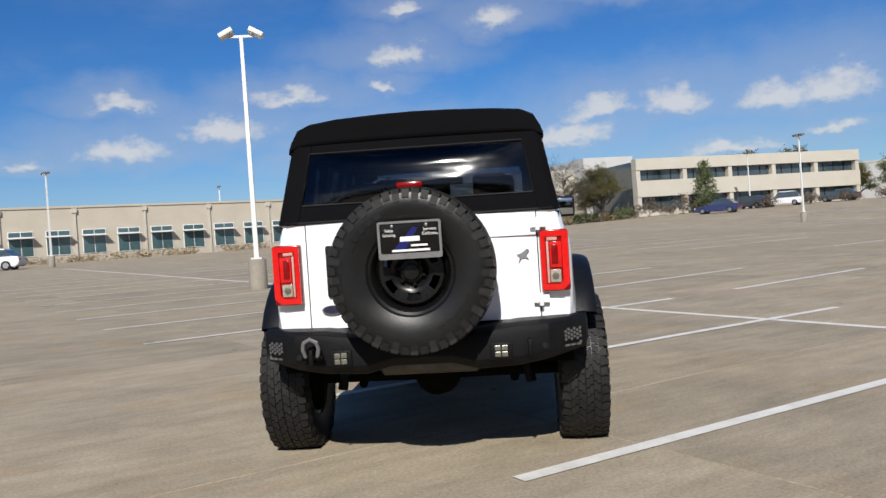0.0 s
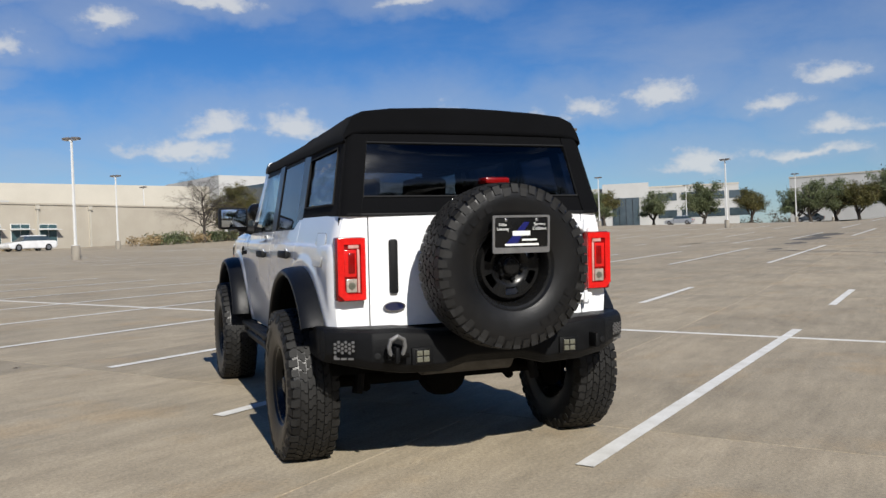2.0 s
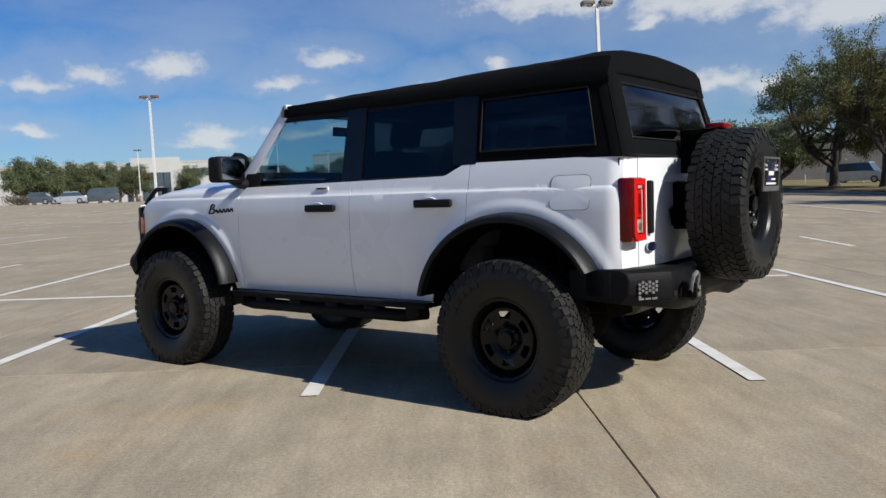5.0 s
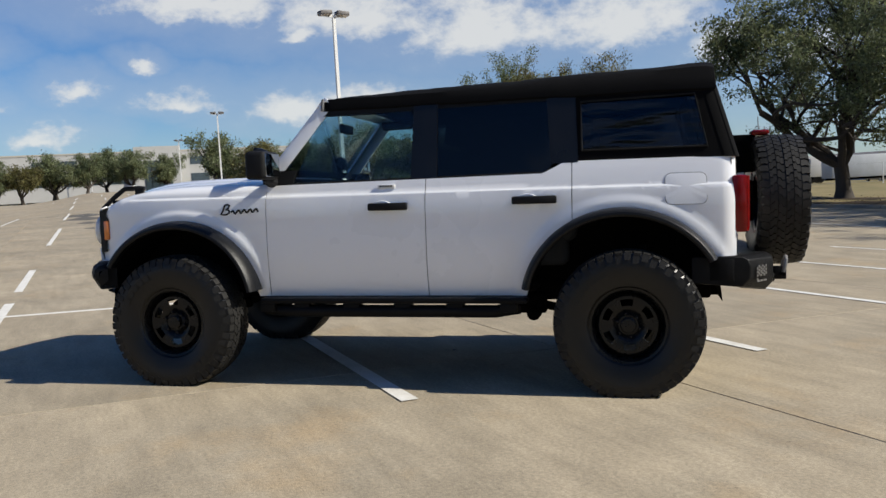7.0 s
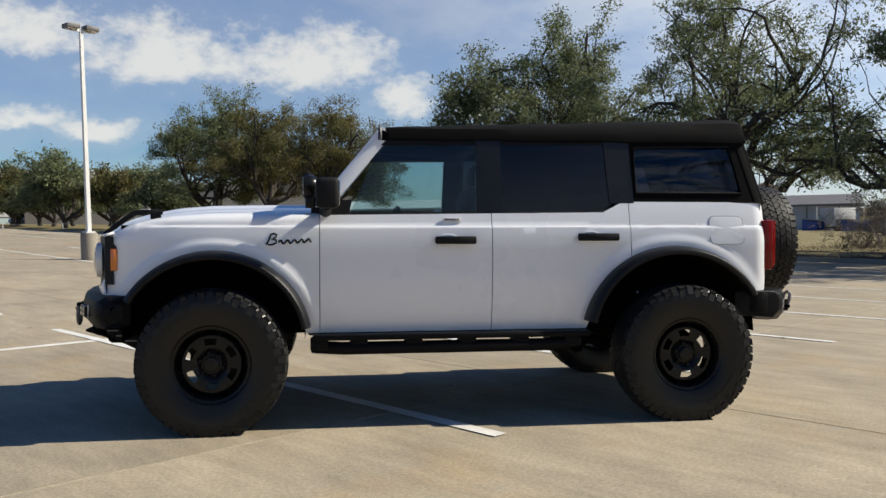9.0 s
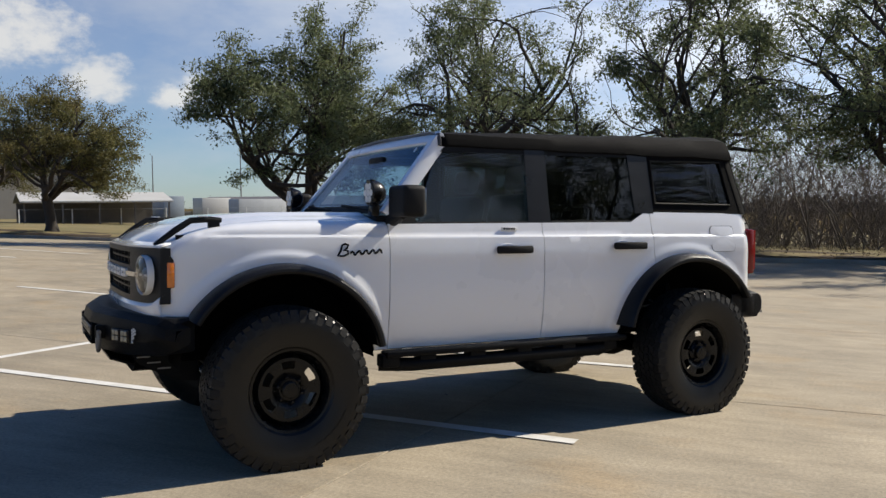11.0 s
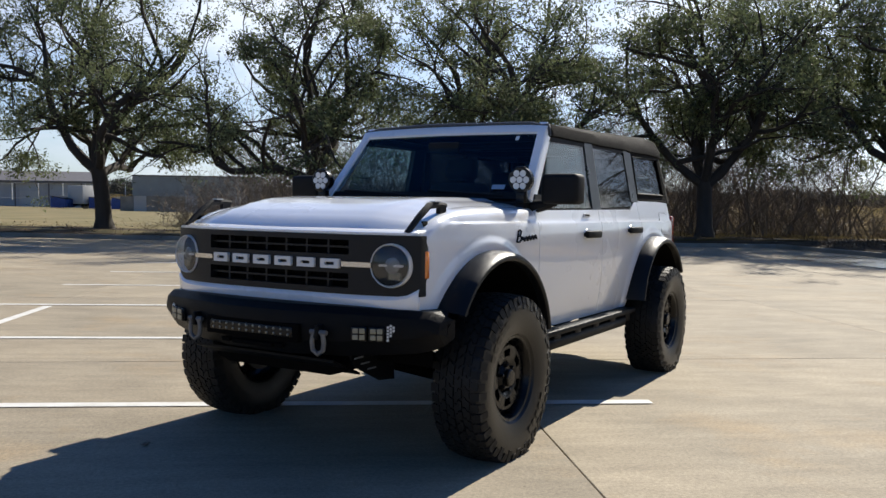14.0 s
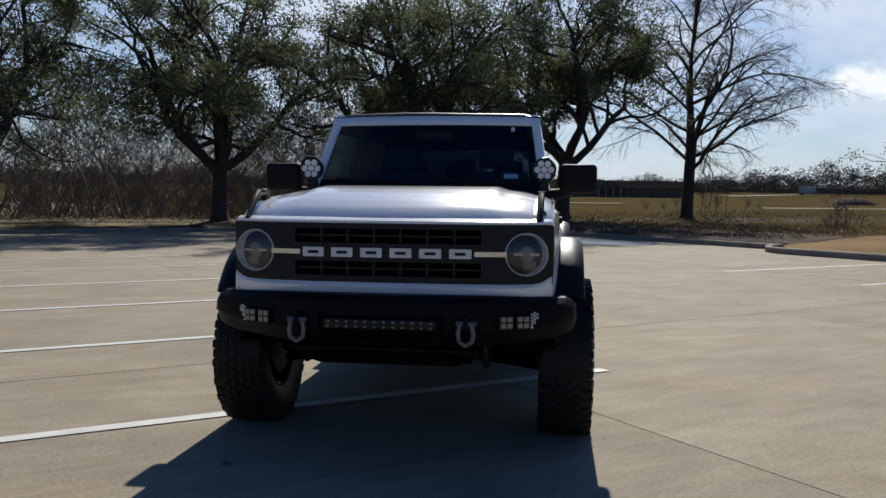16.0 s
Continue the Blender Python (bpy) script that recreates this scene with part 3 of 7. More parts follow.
for row in range(-1, 6):
    mid = 5.80 + row * 18.3
    if row < 0:
        # the next row behind the car is shorter and starts further along
        for i in range(-1, 16):
            stall_line(-13.75, stall(i) - 0.17, -8.25, stall(i) - 0.35)
        continue
    first, last = (-6, 22) if row < 3 else (-5, 18)
    for i in range(first, last):
        n = stall(i)
        if row == 0:
            stall_line(mid - (4.9 if i == 2 else 5.97), n, mid + 6.0, n - 0.28)
        else:
            # the further rows are shorter and keep the slight turn of the first
            stall_line(mid - 5.2, n - 0.024 * (mid - 5.2), mid + 4.5, n - 0.026 * (mid + 4.5))
    if row != 1:
        stall_line(mid - 0.2, stall(-1 if row == 0 else first), mid - 0.1, stall(last - 1))

# the kerb turns here: earth and field behind it, and a golden lawn with a rounded corner
UK, NK, UL, RL = -15.3, -8.4, -13.8, 1.5
bm = bmesh.new()
rows = []
line = [(UK, n) for n in np.linspace(N0, NK, 12)]
line += [(UL - RL + RL * math.sin(a), NK + RL - RL * math.cos(a)) for a in np.linspace(0.0, math.pi / 2, 9)]
line += [(UL, n) for n in np.linspace(NK + RL + 1.5, 40, 12)]
for k, (u, n) in enumerate(line):
    p, q = line[max(0, k - 1)], line[min(len(line) - 1, k + 1)]
    d = math.hypot(q[0] - p[0], q[1] - p[1])
    a, b = -(q[1] - p[1]) / d, (q[0] - p[0]) / d
    rows.append([Vector(lot(u + a * w, n + b * w, z)) for w, z in ((0, -0.1), (0, 0.13), (0.025, 0.155), (0.16, 0.16), (0.17, 0.03))])
grid(bm, rows)
isl = tagged(part("kerb_return", bm, KERB), "weathered concrete kerb round the lawn's corner", "kerb", kind="structure")
isl.matrix_world = SLOPE
for mat, u_edge, n0, n1, top, words in ((FIELD_BACKLIT, UK - 0.16, N0 - 0.3, NK + 0.6, 0.2, "rough brown grass behind the kerb"), (GOLD, UL - 0.16, NK + 0.15, 40, 0.3, "golden dormant lawn inside a rounded kerb")):
    bm = bmesh.new()
    rows = []
    for n in np.linspace(n0, n1, 40 if n1 > 0 else 30):
        cut = 0.0
        if mat is GOLD and n < NK + RL:
            cut = RL - math.sqrt(max(0.0, (RL - 0.16) ** 2 - (NK + RL - n) ** 2)) - 0.16
        row = []
        for du, z in ((0, 0.13), (0.4, 0.17), (1.2, 0.22), (2.6, 0.2 + top * 0.4), (5, 0.17 + top * 0.5), (9, 0.15 + top * 0.4), (16, 0.2), (30, 0.2), (60, 0.19), (110, 0.17)):
            u = u_edge - cut - du
            row.append(Vector(lot(u, n, z + 0.05 * noise.noise((u * 0.5, n * 0.5, 2)) * min(1, du))))
        rows.append(row)
    grid(bm, rows)
    isl = tagged(part("corner_lawn", bm, mat), words, "lawn", kind="structure")
    isl.matrix_world = SLOPE
# dark bed of litter, laid partly in place of tree shade on the bank
bm = bmesh.new()
rows = []
for n in np.linspace(N0 - 1, NK + 0.4, 40):
    edge = 3.6 + 2.0 * noise.noise((n * 0.4, 0, 6)) + 0.7 * noise.noise((n * 1.5, 0, 9))
    rows.append([Vector(lot(UK - 0.2 - edge * f, n, 0.155 + 0.17 * min(1, edge * f / 2.6) + 0.05 * noise.noise((n * 0.7, f * 3, 1)) * min(1.0, f * 3) + 0.025 * (1 - f))) for f in (0.0, 0.15, 0.4, 0.7, 1.0)])
grid(bm, rows)
isl = tagged(part("mulch_bed", bm, MULCH), "leaf-littered earth behind the kerb, dark partly as painted tree shade", "earth", kind="structure")
isl.matrix_world = SLOPE


bm = bmesh.new()
outline = []
for k in range(40):
    a = 2 * math.pi * k / 40
    r = 1 + 0.22 * noise.noise((math.cos(a) * 2, math.sin(a) * 2, 5)) + 0.1 * noise.noise((math.cos(a) * 6, math.sin(a) * 6, 1))
    outline.append(Vector(lot(-13.2 + (1.9 - 0.35 * math.sin(a)) * r * math.cos(a), -14.9 + 3.6 * r * math.sin(a), 0.006)))
prism(bm, outline, (0, 0, 0.002))
w = tagged(part("puddle", bm, WATER), "shallow rain puddle lying along the kerb", "puddle", kind="structure")
w.matrix_world = SLOPE
# ---- the car ----
CAR = SLOPE @ pose(0, -0.036, 0, 0, 0, 0.79)
car = thing("car", CAR, "lifted white off-road car with black soft top, parked askew", "car")


def solid(ob, thick, offset=-1.0, crisp=True):
    m = ob.modifiers.new("thickness", "SOLIDIFY")
    m.thickness, m.offset = thick, offset
    if crisp:
        e = ob.modifiers.new("crisp rim", "EDGE_SPLIT")
        e.split_angle = radians(40)
    return ob


def belt(x):
    if x < 0.36: return 1.395
    if x < 0.50: return 1.395 - (x - 0.36) / 0.14 * 0.07
    return 1.325 - 0.012 * (x - 0.5)


def half(x, z):
    """Half the body's width at a station and a height."""
    w = 0.842 - 0.05 * max(0, (0.95 - z) / 0.4) ** 2 - 0.05 * max(0, (z - 1.13) / 0.27) ** 1.6
    w -= 0.011 * min(1, max(0, (z - 1.230) / 0.010))
    if x > 2.9: w -= 0.045 * ((x - 2.9) / 0.68) ** 2
    if x > 3.45: w -= 0.025 * ((x - 3.45) / 0.15) ** 2
    if x < -0.35: w -= 0.006 * ((-0.35 - x) / 0.27) ** 2
    if x < -0.54: w -= 0.024 * ((-0.54 - x) / 0.08) ** 2
    for cx, rx, ry, cz in ARCHES:
        d = (math.hypot((x - cx) / (rx + 0.085), (z - cz) / (ry + 0.085)))
        k = min(1.0, max(0.0, (1 - d) / 0.05))
        w += 0.011 * k * k * (3 - 2 * k)
    return w


ARCHES = ((2.95, 0.572, 0.545, 0.53), (0.03, 0.60, 0.565, 0.53))


def sill(x, grow=0.025):
    low = 0.575
    if x > 3.05: low = 0.80
    if x < -0.05: low = 0.79
    for cx, rx, ry, cz in ARCHES:
        d = (x - cx) / (rx - grow)
        if abs(d) < 1: low = max(low, cz + (ry - grow) * math.sqrt(1 - d * d))
    return low


def side_rows(x0, x1, s, top, inset=0.0, crown=False):
    rows = []
    for x in list(np.arange(x0, x1 - 0.004, 0.016)) + [x1]:
        b, t = sill(x), top(x)
        zs = list(np.linspace(b, t, 17)) + [z for z in (1.226, 1.234, 1.242) if b + 0.01 < z < t - 0.01]
        row = [Vector((x, s * (half(x, z) - inset), z)) for z in sorted(zs)]
        while len(row) < 20:
            row.insert(0, row[0].copy())
        if crown:
            w = half(x, t)
            lift = hood_edge(x)
            for f in (0.15, 0.35, 0.6, 0.85, 1.0):
                a = f * math.pi / 2
                row.append(Vector((x, s * (w - (w - 0.71) * (1 - math.cos(a)) - 0.004), t + (lift - t) * math.sin(a))))
        rows.append(row)
    return rows


def hood_line(x):
    for a, b in zip(HOOD, HOOD[1:]):
        if a[0] <= x <= b[0]:
            return a[1] + (b[1] - a[1]) * (x - a[0]) / (b[0] - a[0])
    return HOOD[-1][1]


HOOD = ((2.2, 1.352), (2.4, 1.352), (2.7, 1.351), (3.0, 1.345), (3.2, 1.33), (3.35, 1.305), (3.45, 1.277), (3.52, 1.245), (3.57, 1.205), (3.6, 1.172))


def hood_edge(x):
    return hood_line(x) - 0.028


def weld(bm):
    bmesh.ops.remove_doubles(bm, verts=bm.verts, dist=0.0004)
    return bm


def panel(name, rows, mat=None, parent=None, label="", thick=0.014, crisp=True):
    bm = bmesh.new()
    grid(bm, rows)
    weld(bm)
    ob = part(name, bm, mat or WHITE, parent or car, label)
    return solid(ob, thick, crisp=crisp)


def fender_top(x):
    return 1.262 - 0.03 * max(0, (x - 3.2) / 0.2) ** 2 * (1 if x < 3.4 else 1) - (0.04 * (x - 3.4) / 0.2 if x > 3.4 else 0)


def side_y(z):
    """The plane of the windows and the soft top's flanks."""
    return 0.79 - (z - 1.33) / (1.795 - 1.33) * 0.082


def pane_part(name, outline, mat, s, parent, label="", out=0.0, thick=0.012):
    bm = bmesh.new()
    prism(bm, [Vector((x, s * (side_y(z) + out), z)) for x, z in outline], (0, -s * thick, 0))
    return part(name, bm, mat, parent, label, soft=False)


def ring_frame(bm, outer, inner, depth, put):
    """A frame between two outlines of equal count; put maps (a, b, depth) to a point."""
    n = len(outer)
    vs = [[bm.verts.new(put(*p, d)) for p in o] for o, d in ((outer, 0), (inner, 0), (inner, depth), (outer, depth))]
    for a, b in zip(vs, vs[1:] + vs[:1]):
        for k in range(n):
            bm.faces.new((a[k], a[(k + 1) % n], b[(k + 1) % n], b[k]))
    return bm


def round_rect(x0, x1, y0, y1, r, n=4):
    pts = []
    for cx, cy, a0 in ((x1 - r, y1 - r, 0), (x0 + r, y1 - r, 90), (x0 + r, y0 + r, 180), (x1 - r, y0 + r, 270)):
        for k in range(n + 1):
            a = radians(a0 + 90 * k / n)
            pts.append((cx + r * math.cos(a), cy + r * math.sin(a)))
    return pts


# body sides, doors and their fittings
def handle(x0, x1, z, s, door):
    y = s * (half((x0 + x1) / 2, z))
    bm = bmesh.new()
    box(bm, x0, x1, min(y + s * 0.012, y + s * 0.04), max(y + s * 0.012, y + s * 0.04), z - 0.024, z + 0.024, r=0.010)
    for x in (x0 + 0.03, x1 - 0.03):
        box(bm, x - 0.02, x + 0.02, min(y - s * 0.01, y + s * 0.02), max(y - s * 0.01, y + s * 0.02), z - 0.014, z + 0.014)
    part("door_handle", bm, PLASTIC, door, "matt black pull handle")
    bm = lathe(bmesh.new(), [(0.046, -0.002), (0.043, 0.004), (0.036, 0.0045), (0.016, 0.001)], 24, "y")
    cup = part("handle_cup", bm, WHITE, door)
    cup.matrix_basis = pose((x0 + x1) / 2 + 0.045, y, z, 0, 0, 0 if s > 0 else 180) @ Matrix.Diagonal((1.5, 1, 0.85, 1))


for s in (1, -1):
    f = panel("fender", side_rows(2.3195, 3.58, s, fender_top, crown=True))
    # dark emblem on the flank, a plain looped stroke and a plain wavy one
    def flank(dx, dz):
        x, z = 2.640 - dx - 0.25 * dz, 1.118 + 0.06 * dx + dz
        return Vector((x, s * (half(x, z) + 0.003), z))
    loop = ((0.000, 0.004), (0.010, 0.030), (0.014, 0.066), (0.030, 0.070), (0.050, 0.062), (0.046, 0.044), (0.026, 0.036), (0.054, 0.030), (0.060, 0.012), (0.040, 0.002), (0.012, 0.003))
    part("emblem_stroke", tube(bmesh.new(), [flank(*p) for p in loop], 0.0058, 6), PLASTIC, f, "dark looped emblem stroke")
    wave = [(0.072 + 0.2 * k / 44, 0.014 + 0.011 * math.sin(k / 44 * 9.5 * math.pi)) for k in range(45)]
    part("emblem_stroke", tube(bmesh.new(), [flank(*p) for p in wave], 0.006, 6), PLASTIC, f, "dark wavy emblem stroke")
    d1 = panel("front_door", side_rows(1.2395, 2.3145, s, belt))
    handle(1.345, 1.605, 1.148, s, d1)
    d2 = panel("rear_door", side_rows(0.3255, 1.2345, s, belt))
    handle(0.412, 0.685, 1.166, s, d2)
    y = half(1.5, 1.27)
    bm = boxed(1.435, 1.55, min(s * y, s * (y + 0.008)), max(s * y, s * (y + 0.008)), 1.262, 1.288, r=0.003)
    b = part("badge", bm, OFFWHITE, d1, "small pale badge with dark marks")
    for k in range(5):
        part("badge_mark", boxed(1.452 + 0.018 * k, 1.464 + 0.018 * k, min(s * y, s * (y + 0.0095)), max(s * y, s * (y + 0.0095)), 1.272, 1.283), PLASTIC, b, soft=False)
    q = panel("quarter_panel", side_rows(-0.62, 0.3205, s, belt))
    if s > 0:
        bm = bmesh.new()
        out = round_rect(-0.455, -0.222, 1.118, 1.30, 0.035)
        a = [bm.verts.new((x, half(x, z) + 0.0028, z)) for x, z in out]
        c = [bm.verts.new((x, half(x, z) - 0.004, z)) for x, z in out]
        m = bm.verts.new((-0.338, half(-0.338, 1.209) + 0.0028, 1.209))
        for k in range(len(a)):
            bm.faces.new((a[k], a[(k + 1) % len(a)], m)); bm.faces.new((a[k], a[(k + 1) % len(a)], c[(k + 1) % len(a)], c[k]))
        part("fuel_door", bm, WHITE, q)
        # grey ring laid on the panel, painting the shade in the door's seam
        bm = bmesh.new()
        o2 = round_rect(-0.4578, -0.2192, 1.1152, 1.3028, 0.037)
        ring_frame(bm, o2, out, 0.002, lambda x, z, d: Vector((x, half(x, z) + 0.0022 - 2 * d, z)))
        part("fuel_door_gap", bm, SEAM_SHADE, q, soft=False)
    # near-black sheet added behind the panels, so the shut lines read as shade
    panel("inner_side", side_rows(-0.58, 3.5, s, lambda x: min(belt(x), 1.26) - 0.02, inset=0.03), UNDER, thick=0.004)
    # glass and its dark surrounds
    pane_part("window", [(2.13, 1.312), (1.945, 1.752), (1.322, 1.757), (1.335, 1.305)], GLASS, s, d1, "lightly tinted glass")
    pane_part("window", [(1.165, 1.325), (1.168, 1.772), (0.468, 1.777), (0.437, 1.378), (0.50, 1.33)], DARKGLASS, s, d2, "dark privacy glass")
    pane_part("window_strip", [(2.15, 1.292), (2.12, 1.318), (0.50, 1.338), (0.50, 1.31)], PLASTIC, s, d1, "black weather strip", out=0.006, thick=0.02)
    pane_part("window_post", [(1.335, 1.30), (1.322, 1.79), (1.165, 1.79), (1.165, 1.30)], POST, s, d1, "black door post", out=0.008, thick=0.04)
    pane_part("window_post", [(0.45, 1.385), (0.475, 1.79), (0.30, 1.79), (0.285, 1.385)], POST, s, d2, "black door post", out=0.006, thick=0.04)
    pane_part("window_header", [(1.96, 1.745), (1.95, 1.8), (0.3, 1.81), (0.3, 1.772)], PLASTIC, s, d1, out=0.003, thick=0.04)
    pane_part("sail", [(2.31, 1.30), (2.27, 1.40), (2.115, 1.40), (2.14, 1.30)], PLASTIC, s, d1, out=0.004, thick=0.03)

# flares and dark wheel wells
for cx, rx, ry, cz in ARCHES:
    for s in (1, -1):
        t0, t1 = (math.asin(0.27 / ry) if cx > 1 else math.asin(0.10 / ry)), math.pi - (math.asin(0.09 / ry) if cx > 1 else math.asin(0.27 / ry))
        rows = []
        for t in np.linspace(t0, t1, 45):
            row = []
            for dr, y in ((0.010, 0.80), (0.014, 0.855), (0.012, 0.905), (0.002, 0.948), (-0.012, 0.966), (-0.026, 0.968), (-0.038, 0.960), (-0.042, 0.940), (-0.038, 0.915)):
                x, z = cx + (rx + dr) * math.cos(t), cz + (ry + dr) * math.sin(t)
                row.append(Vector((x, s * y, z)))
            rows.append(row)
        bm = bmesh.new()
        grid(bm, rows)
        part("wheel_flare", bm, FLARE, car, "satin black wheel-arch flare")
        # the flare's inner face in near-black, in place of the arch's shade
        bm = bmesh.new()
        grid(bm, [[Vector((cx + (rx - d) * math.cos(t), s * y, cz + (ry - d) * math.sin(t))) for d, y in ((0.036, 0.918), (0.032, 0.79))] for t in np.linspace(t0, t1, 31)])
        part("flare_liner", bm, UNDER, car)
        bm = bmesh.new()
        rows = []
        for t in np.linspace(0.02, math.pi - 0.02, 22):
            x, z = cx + (rx - 0.03) * math.cos(t), cz + (ry - 0.03) * math.sin(t)
            rows.append([Vector((x, s * y, z)) for y in (0.82, 0.5)] + [Vector((cx + (x - cx) * 0.05, s * 0.5, cz))])
        grid(bm, rows)
        part("wheel_well", weld(bm), UNDER, car)

# hood with a raised middle, and the two fender bars
rows = []
for x in list(np.linspace(2.36, 3.3, 24)) + list(np.linspace(3.33, 3.6, 14)):
    row = []
    for y in np.linspace(-0.705, 0.705, 41):
        k = min(1, max(0, (0.56 - abs(y)) / 0.08))
        bulge = 0.02 * k * k * (3 - 2 * k) * min(1, (3.58 - x) / 0.3 if x < 3.58 else 0)
        edge = max(0, (abs(y) - 0.5) / 0.205)
        plan = 0.10 * (abs(y) / 0.8) ** 2.5 * max(0, (x - 2.9) / 0.7)
        row.append(Vector((x - plan + 0.085 * max(0, (x - 3.3) / 0.3), y, hood_line(x) + bulge - 0.026 * edge * edge)))
    rows.append(row)
hood = panel("hood", rows)
for s in (1, -1):
    bm = bmesh.new()
    tube(bm, [(3.60, s * 0.735, 1.185), (3.50, s * 0.74, 1.262), (3.42, s * 0.742, 1.315), (3.32, s * 0.742, 1.322), (3.26, s * 0.742, 1.318)], [0.014, 0.017, 0.017, 0.016, 0.013], 8)
    box(bm, 3.27, 3.33, s * 0.742 - 0.012, s * 0.742 + 0.012, 1.27, 1.315)
    part("fender_bar", bm, PLASTIC, car, "black tie-down bar on the fender")
    part("bar_mark", boxed(3.335, 3.385, s * 0.742 - 0.018, s * 0.742 + 0.018, 1.334, 1.3395), OFFWHITE, car, soft=False)
part("cowl", boxed(2.26, 2.37, -0.76, 0.76, 1.29, 1.352, r=0.012), PLASTIC, car, "black cowl panel")


# nose: grille, lamps, lip
def nose(y):
    return 3.70 - 0.115 * (abs(y) / 0.8) ** 3.6


def nose_strip(bm, y0, y1, z0, z1, back=0.0, n=10, deep=0.05):
    ys = np.linspace(y0, y1, n)
    grid(bm, [[Vector((nose(y) - back, y, z)) for y in ys] for z in (z0, z1)])
    grid(bm, [[Vector((nose(y) - back - d, y, z1)) for y in ys] for d in (0, deep)])
    grid(bm, [[Vector((nose(y) - back - d, y, z0)) for y in ys] for d in (0, deep)])
    for y in (y0, y1):
        grid(bm, [[Vector((nose(y) - back - d, y, z)) for d in (0, deep)] for z in (z0, z1)])


grille = part("grille", weld((lambda bm: [nose_strip(bm, *a) for a in ((-0.46, 0.46, 1.145, 1.172), (-0.46, 0.46, 0.985, 1.075), (-0.46, 0.46, 0.885, 0.915), (-0.805, -0.46, 0.885, 1.172), (0.46, 0.805, 0.885, 1.172))] and bm)(bmesh.new())), GREY, car, "charcoal grille panel")
part("grille_back", (lambda bm: nose_strip(bm, -0.47, 0.47, 0.9, 1.16, 0.06) or bm)(bmesh.new()), UNDER, grille)
for z0 in (0.915, 1.075):
    for zz in (0.021,):
        part("grille_bar", (lambda bm: nose_strip(bm, -0.46, 0.46, z0 + zz + 0.010, z0 + zz + 0.019, 0.02, 10, 0.03) or bm)(bmesh.new()), GREY, grille)
    for k in range(6):
        y = -0.33 + 0.132 * k
        part("grille_rib", boxed(nose(y) - 0.055, nose(y) - 0.02, y - 0.006, y + 0.006, z0, z0 + 0.07), GREY, grille, soft=False)
for k in range(6):
    y = -0.363 + 0.145 * k
    bm = ring_frame(bmesh.new(), round_rect(y - 0.053, y + 0.053, 1.007, 1.053, 0.004), round_rect(y - 0.027, y + 0.027, 1.0225, 1.0375, 0.003), 0.026, lambda a, b, d: Vector((nose(a) + 0.016 - d, a, b)))
    part("grille_block", bm, OFFWHITE, grille, "plain white raised block")
for s in (1, -1):
    bm = bmesh.new()
    nose_strip(bm, min(s * 0.43, s * 0.585), max(s * 0.43, s * 0.585), 1.018, 1.042, -0.014, 6, 0.02)
    part("grille_bright_bar", bm, CHROME, grille, "pale bright bar beside the lamp")
    h = tagged(new("headlight"), "round headlight with a bright rim")
    h.parent = car
    h.matrix_basis = pose(nose(0.677) + 0.006, s * 0.677, 1.03, 0, 0, s * 9) @ Matrix.Scale(0.955, 4)
    part("bowl", lathe(bmesh.new(), [(0.002, -0.05), (0.075, -0.036), (0.103, 0.0), (0.105, -0.004), (0.077, -0.042), (0.002, -0.056)], 36, "x", closed=True), LAMPBOWL, h)
    # off-white paints in the shine of chrome, bright from every side
    part("rim", lathe(bmesh.new(), [(0.1035, 0.0), (0.1035, 0.013), (0.1065, 0.016), (0.110, 0.008), (0.110, -0.02), (0.1035, -0.02)], 40, "x", closed=True), OFFWHITE, h, "off-white rim, painted in place of bright metal shine")
    part("projector", lathe(bmesh.new(), [(0.042, -0.03), (0.042, -0.008), (0.03, 0.004), (0.01, 0.01)], 24, "x"), BADGE, h)
    part("light_bar", boxed(-0.012, 0.008, -0.065, 0.065, -0.006, 0.006, r=0.003), OFFWHITE, h, "white light strip across the lamp")
    part("lower_cell", boxed(-0.02, -0.004, -0.05, 0.05, -0.075, -0.035, r=0.004), BULB, h)
    g = part("lens", lathe(bmesh.new(), [(0.103, 0.010), (0.08, 0.024), (0.045, 0.032), (0.002, 0.034), (0.002, 0.031), (0.044, 0.029), (0.078, 0.021)], 36, "x", closed=True), LENS, h)
    g.visible_shadow = False
    part("side_marker", boxed(3.512, 3.552, min(s * 0.78, s * 0.812), max(s * 0.78, s * 0.812), 0.968, 1.10, r=0.006), AMBER, car, "amber side marker")
    wrap = ((3.583, 0.80, 0.004), (3.577, 0.807, 0.008), (3.562, 0.809, 0.016), (3.54, 0.809, 0.030), (3.52, 0.807, 0.055), (3.512, 0.795, 0.07))
    panel("grille_wrap", [[Vector((a, s * b, z)) for z in np.linspace(0.915 + 1.2 * c, 1.170 - c, 6)] for a, b, c in wrap], GREY, grille, thick=0.006)
    part("nose_corner", (lambda bm: grid(bm, [[Vector((3.585 + 0.004 * k, s * (0.805 - 0.02 * k), z)) for k in range(2)] for z in (0.80, 0.884)]) and bm)(bmesh.new()), WHITE, car)
rows = []
for y in np.linspace(-0.80, 0.80, 33):
    dip = 0.0 if abs(y) < 0.6 else 0.012 * ((abs(y) - 0.6) / 0.2) ** 2 + 0.03 * ((abs(y) - 0.6) / 0.2) ** 6
    rows.append([Vector((nose(y) - 0.06, y, 0.905)), Vector((nose(y) - 0.004, y, 0.885 + dip)), Vector((nose(y) + 0.012, y, 0.865 + dip)), Vector((nose(y) + 0.004, y, 0.825)), Vector((nose(y) - 0.05, y, 0.80))])
panel("nose_lip", rows, crisp=False)
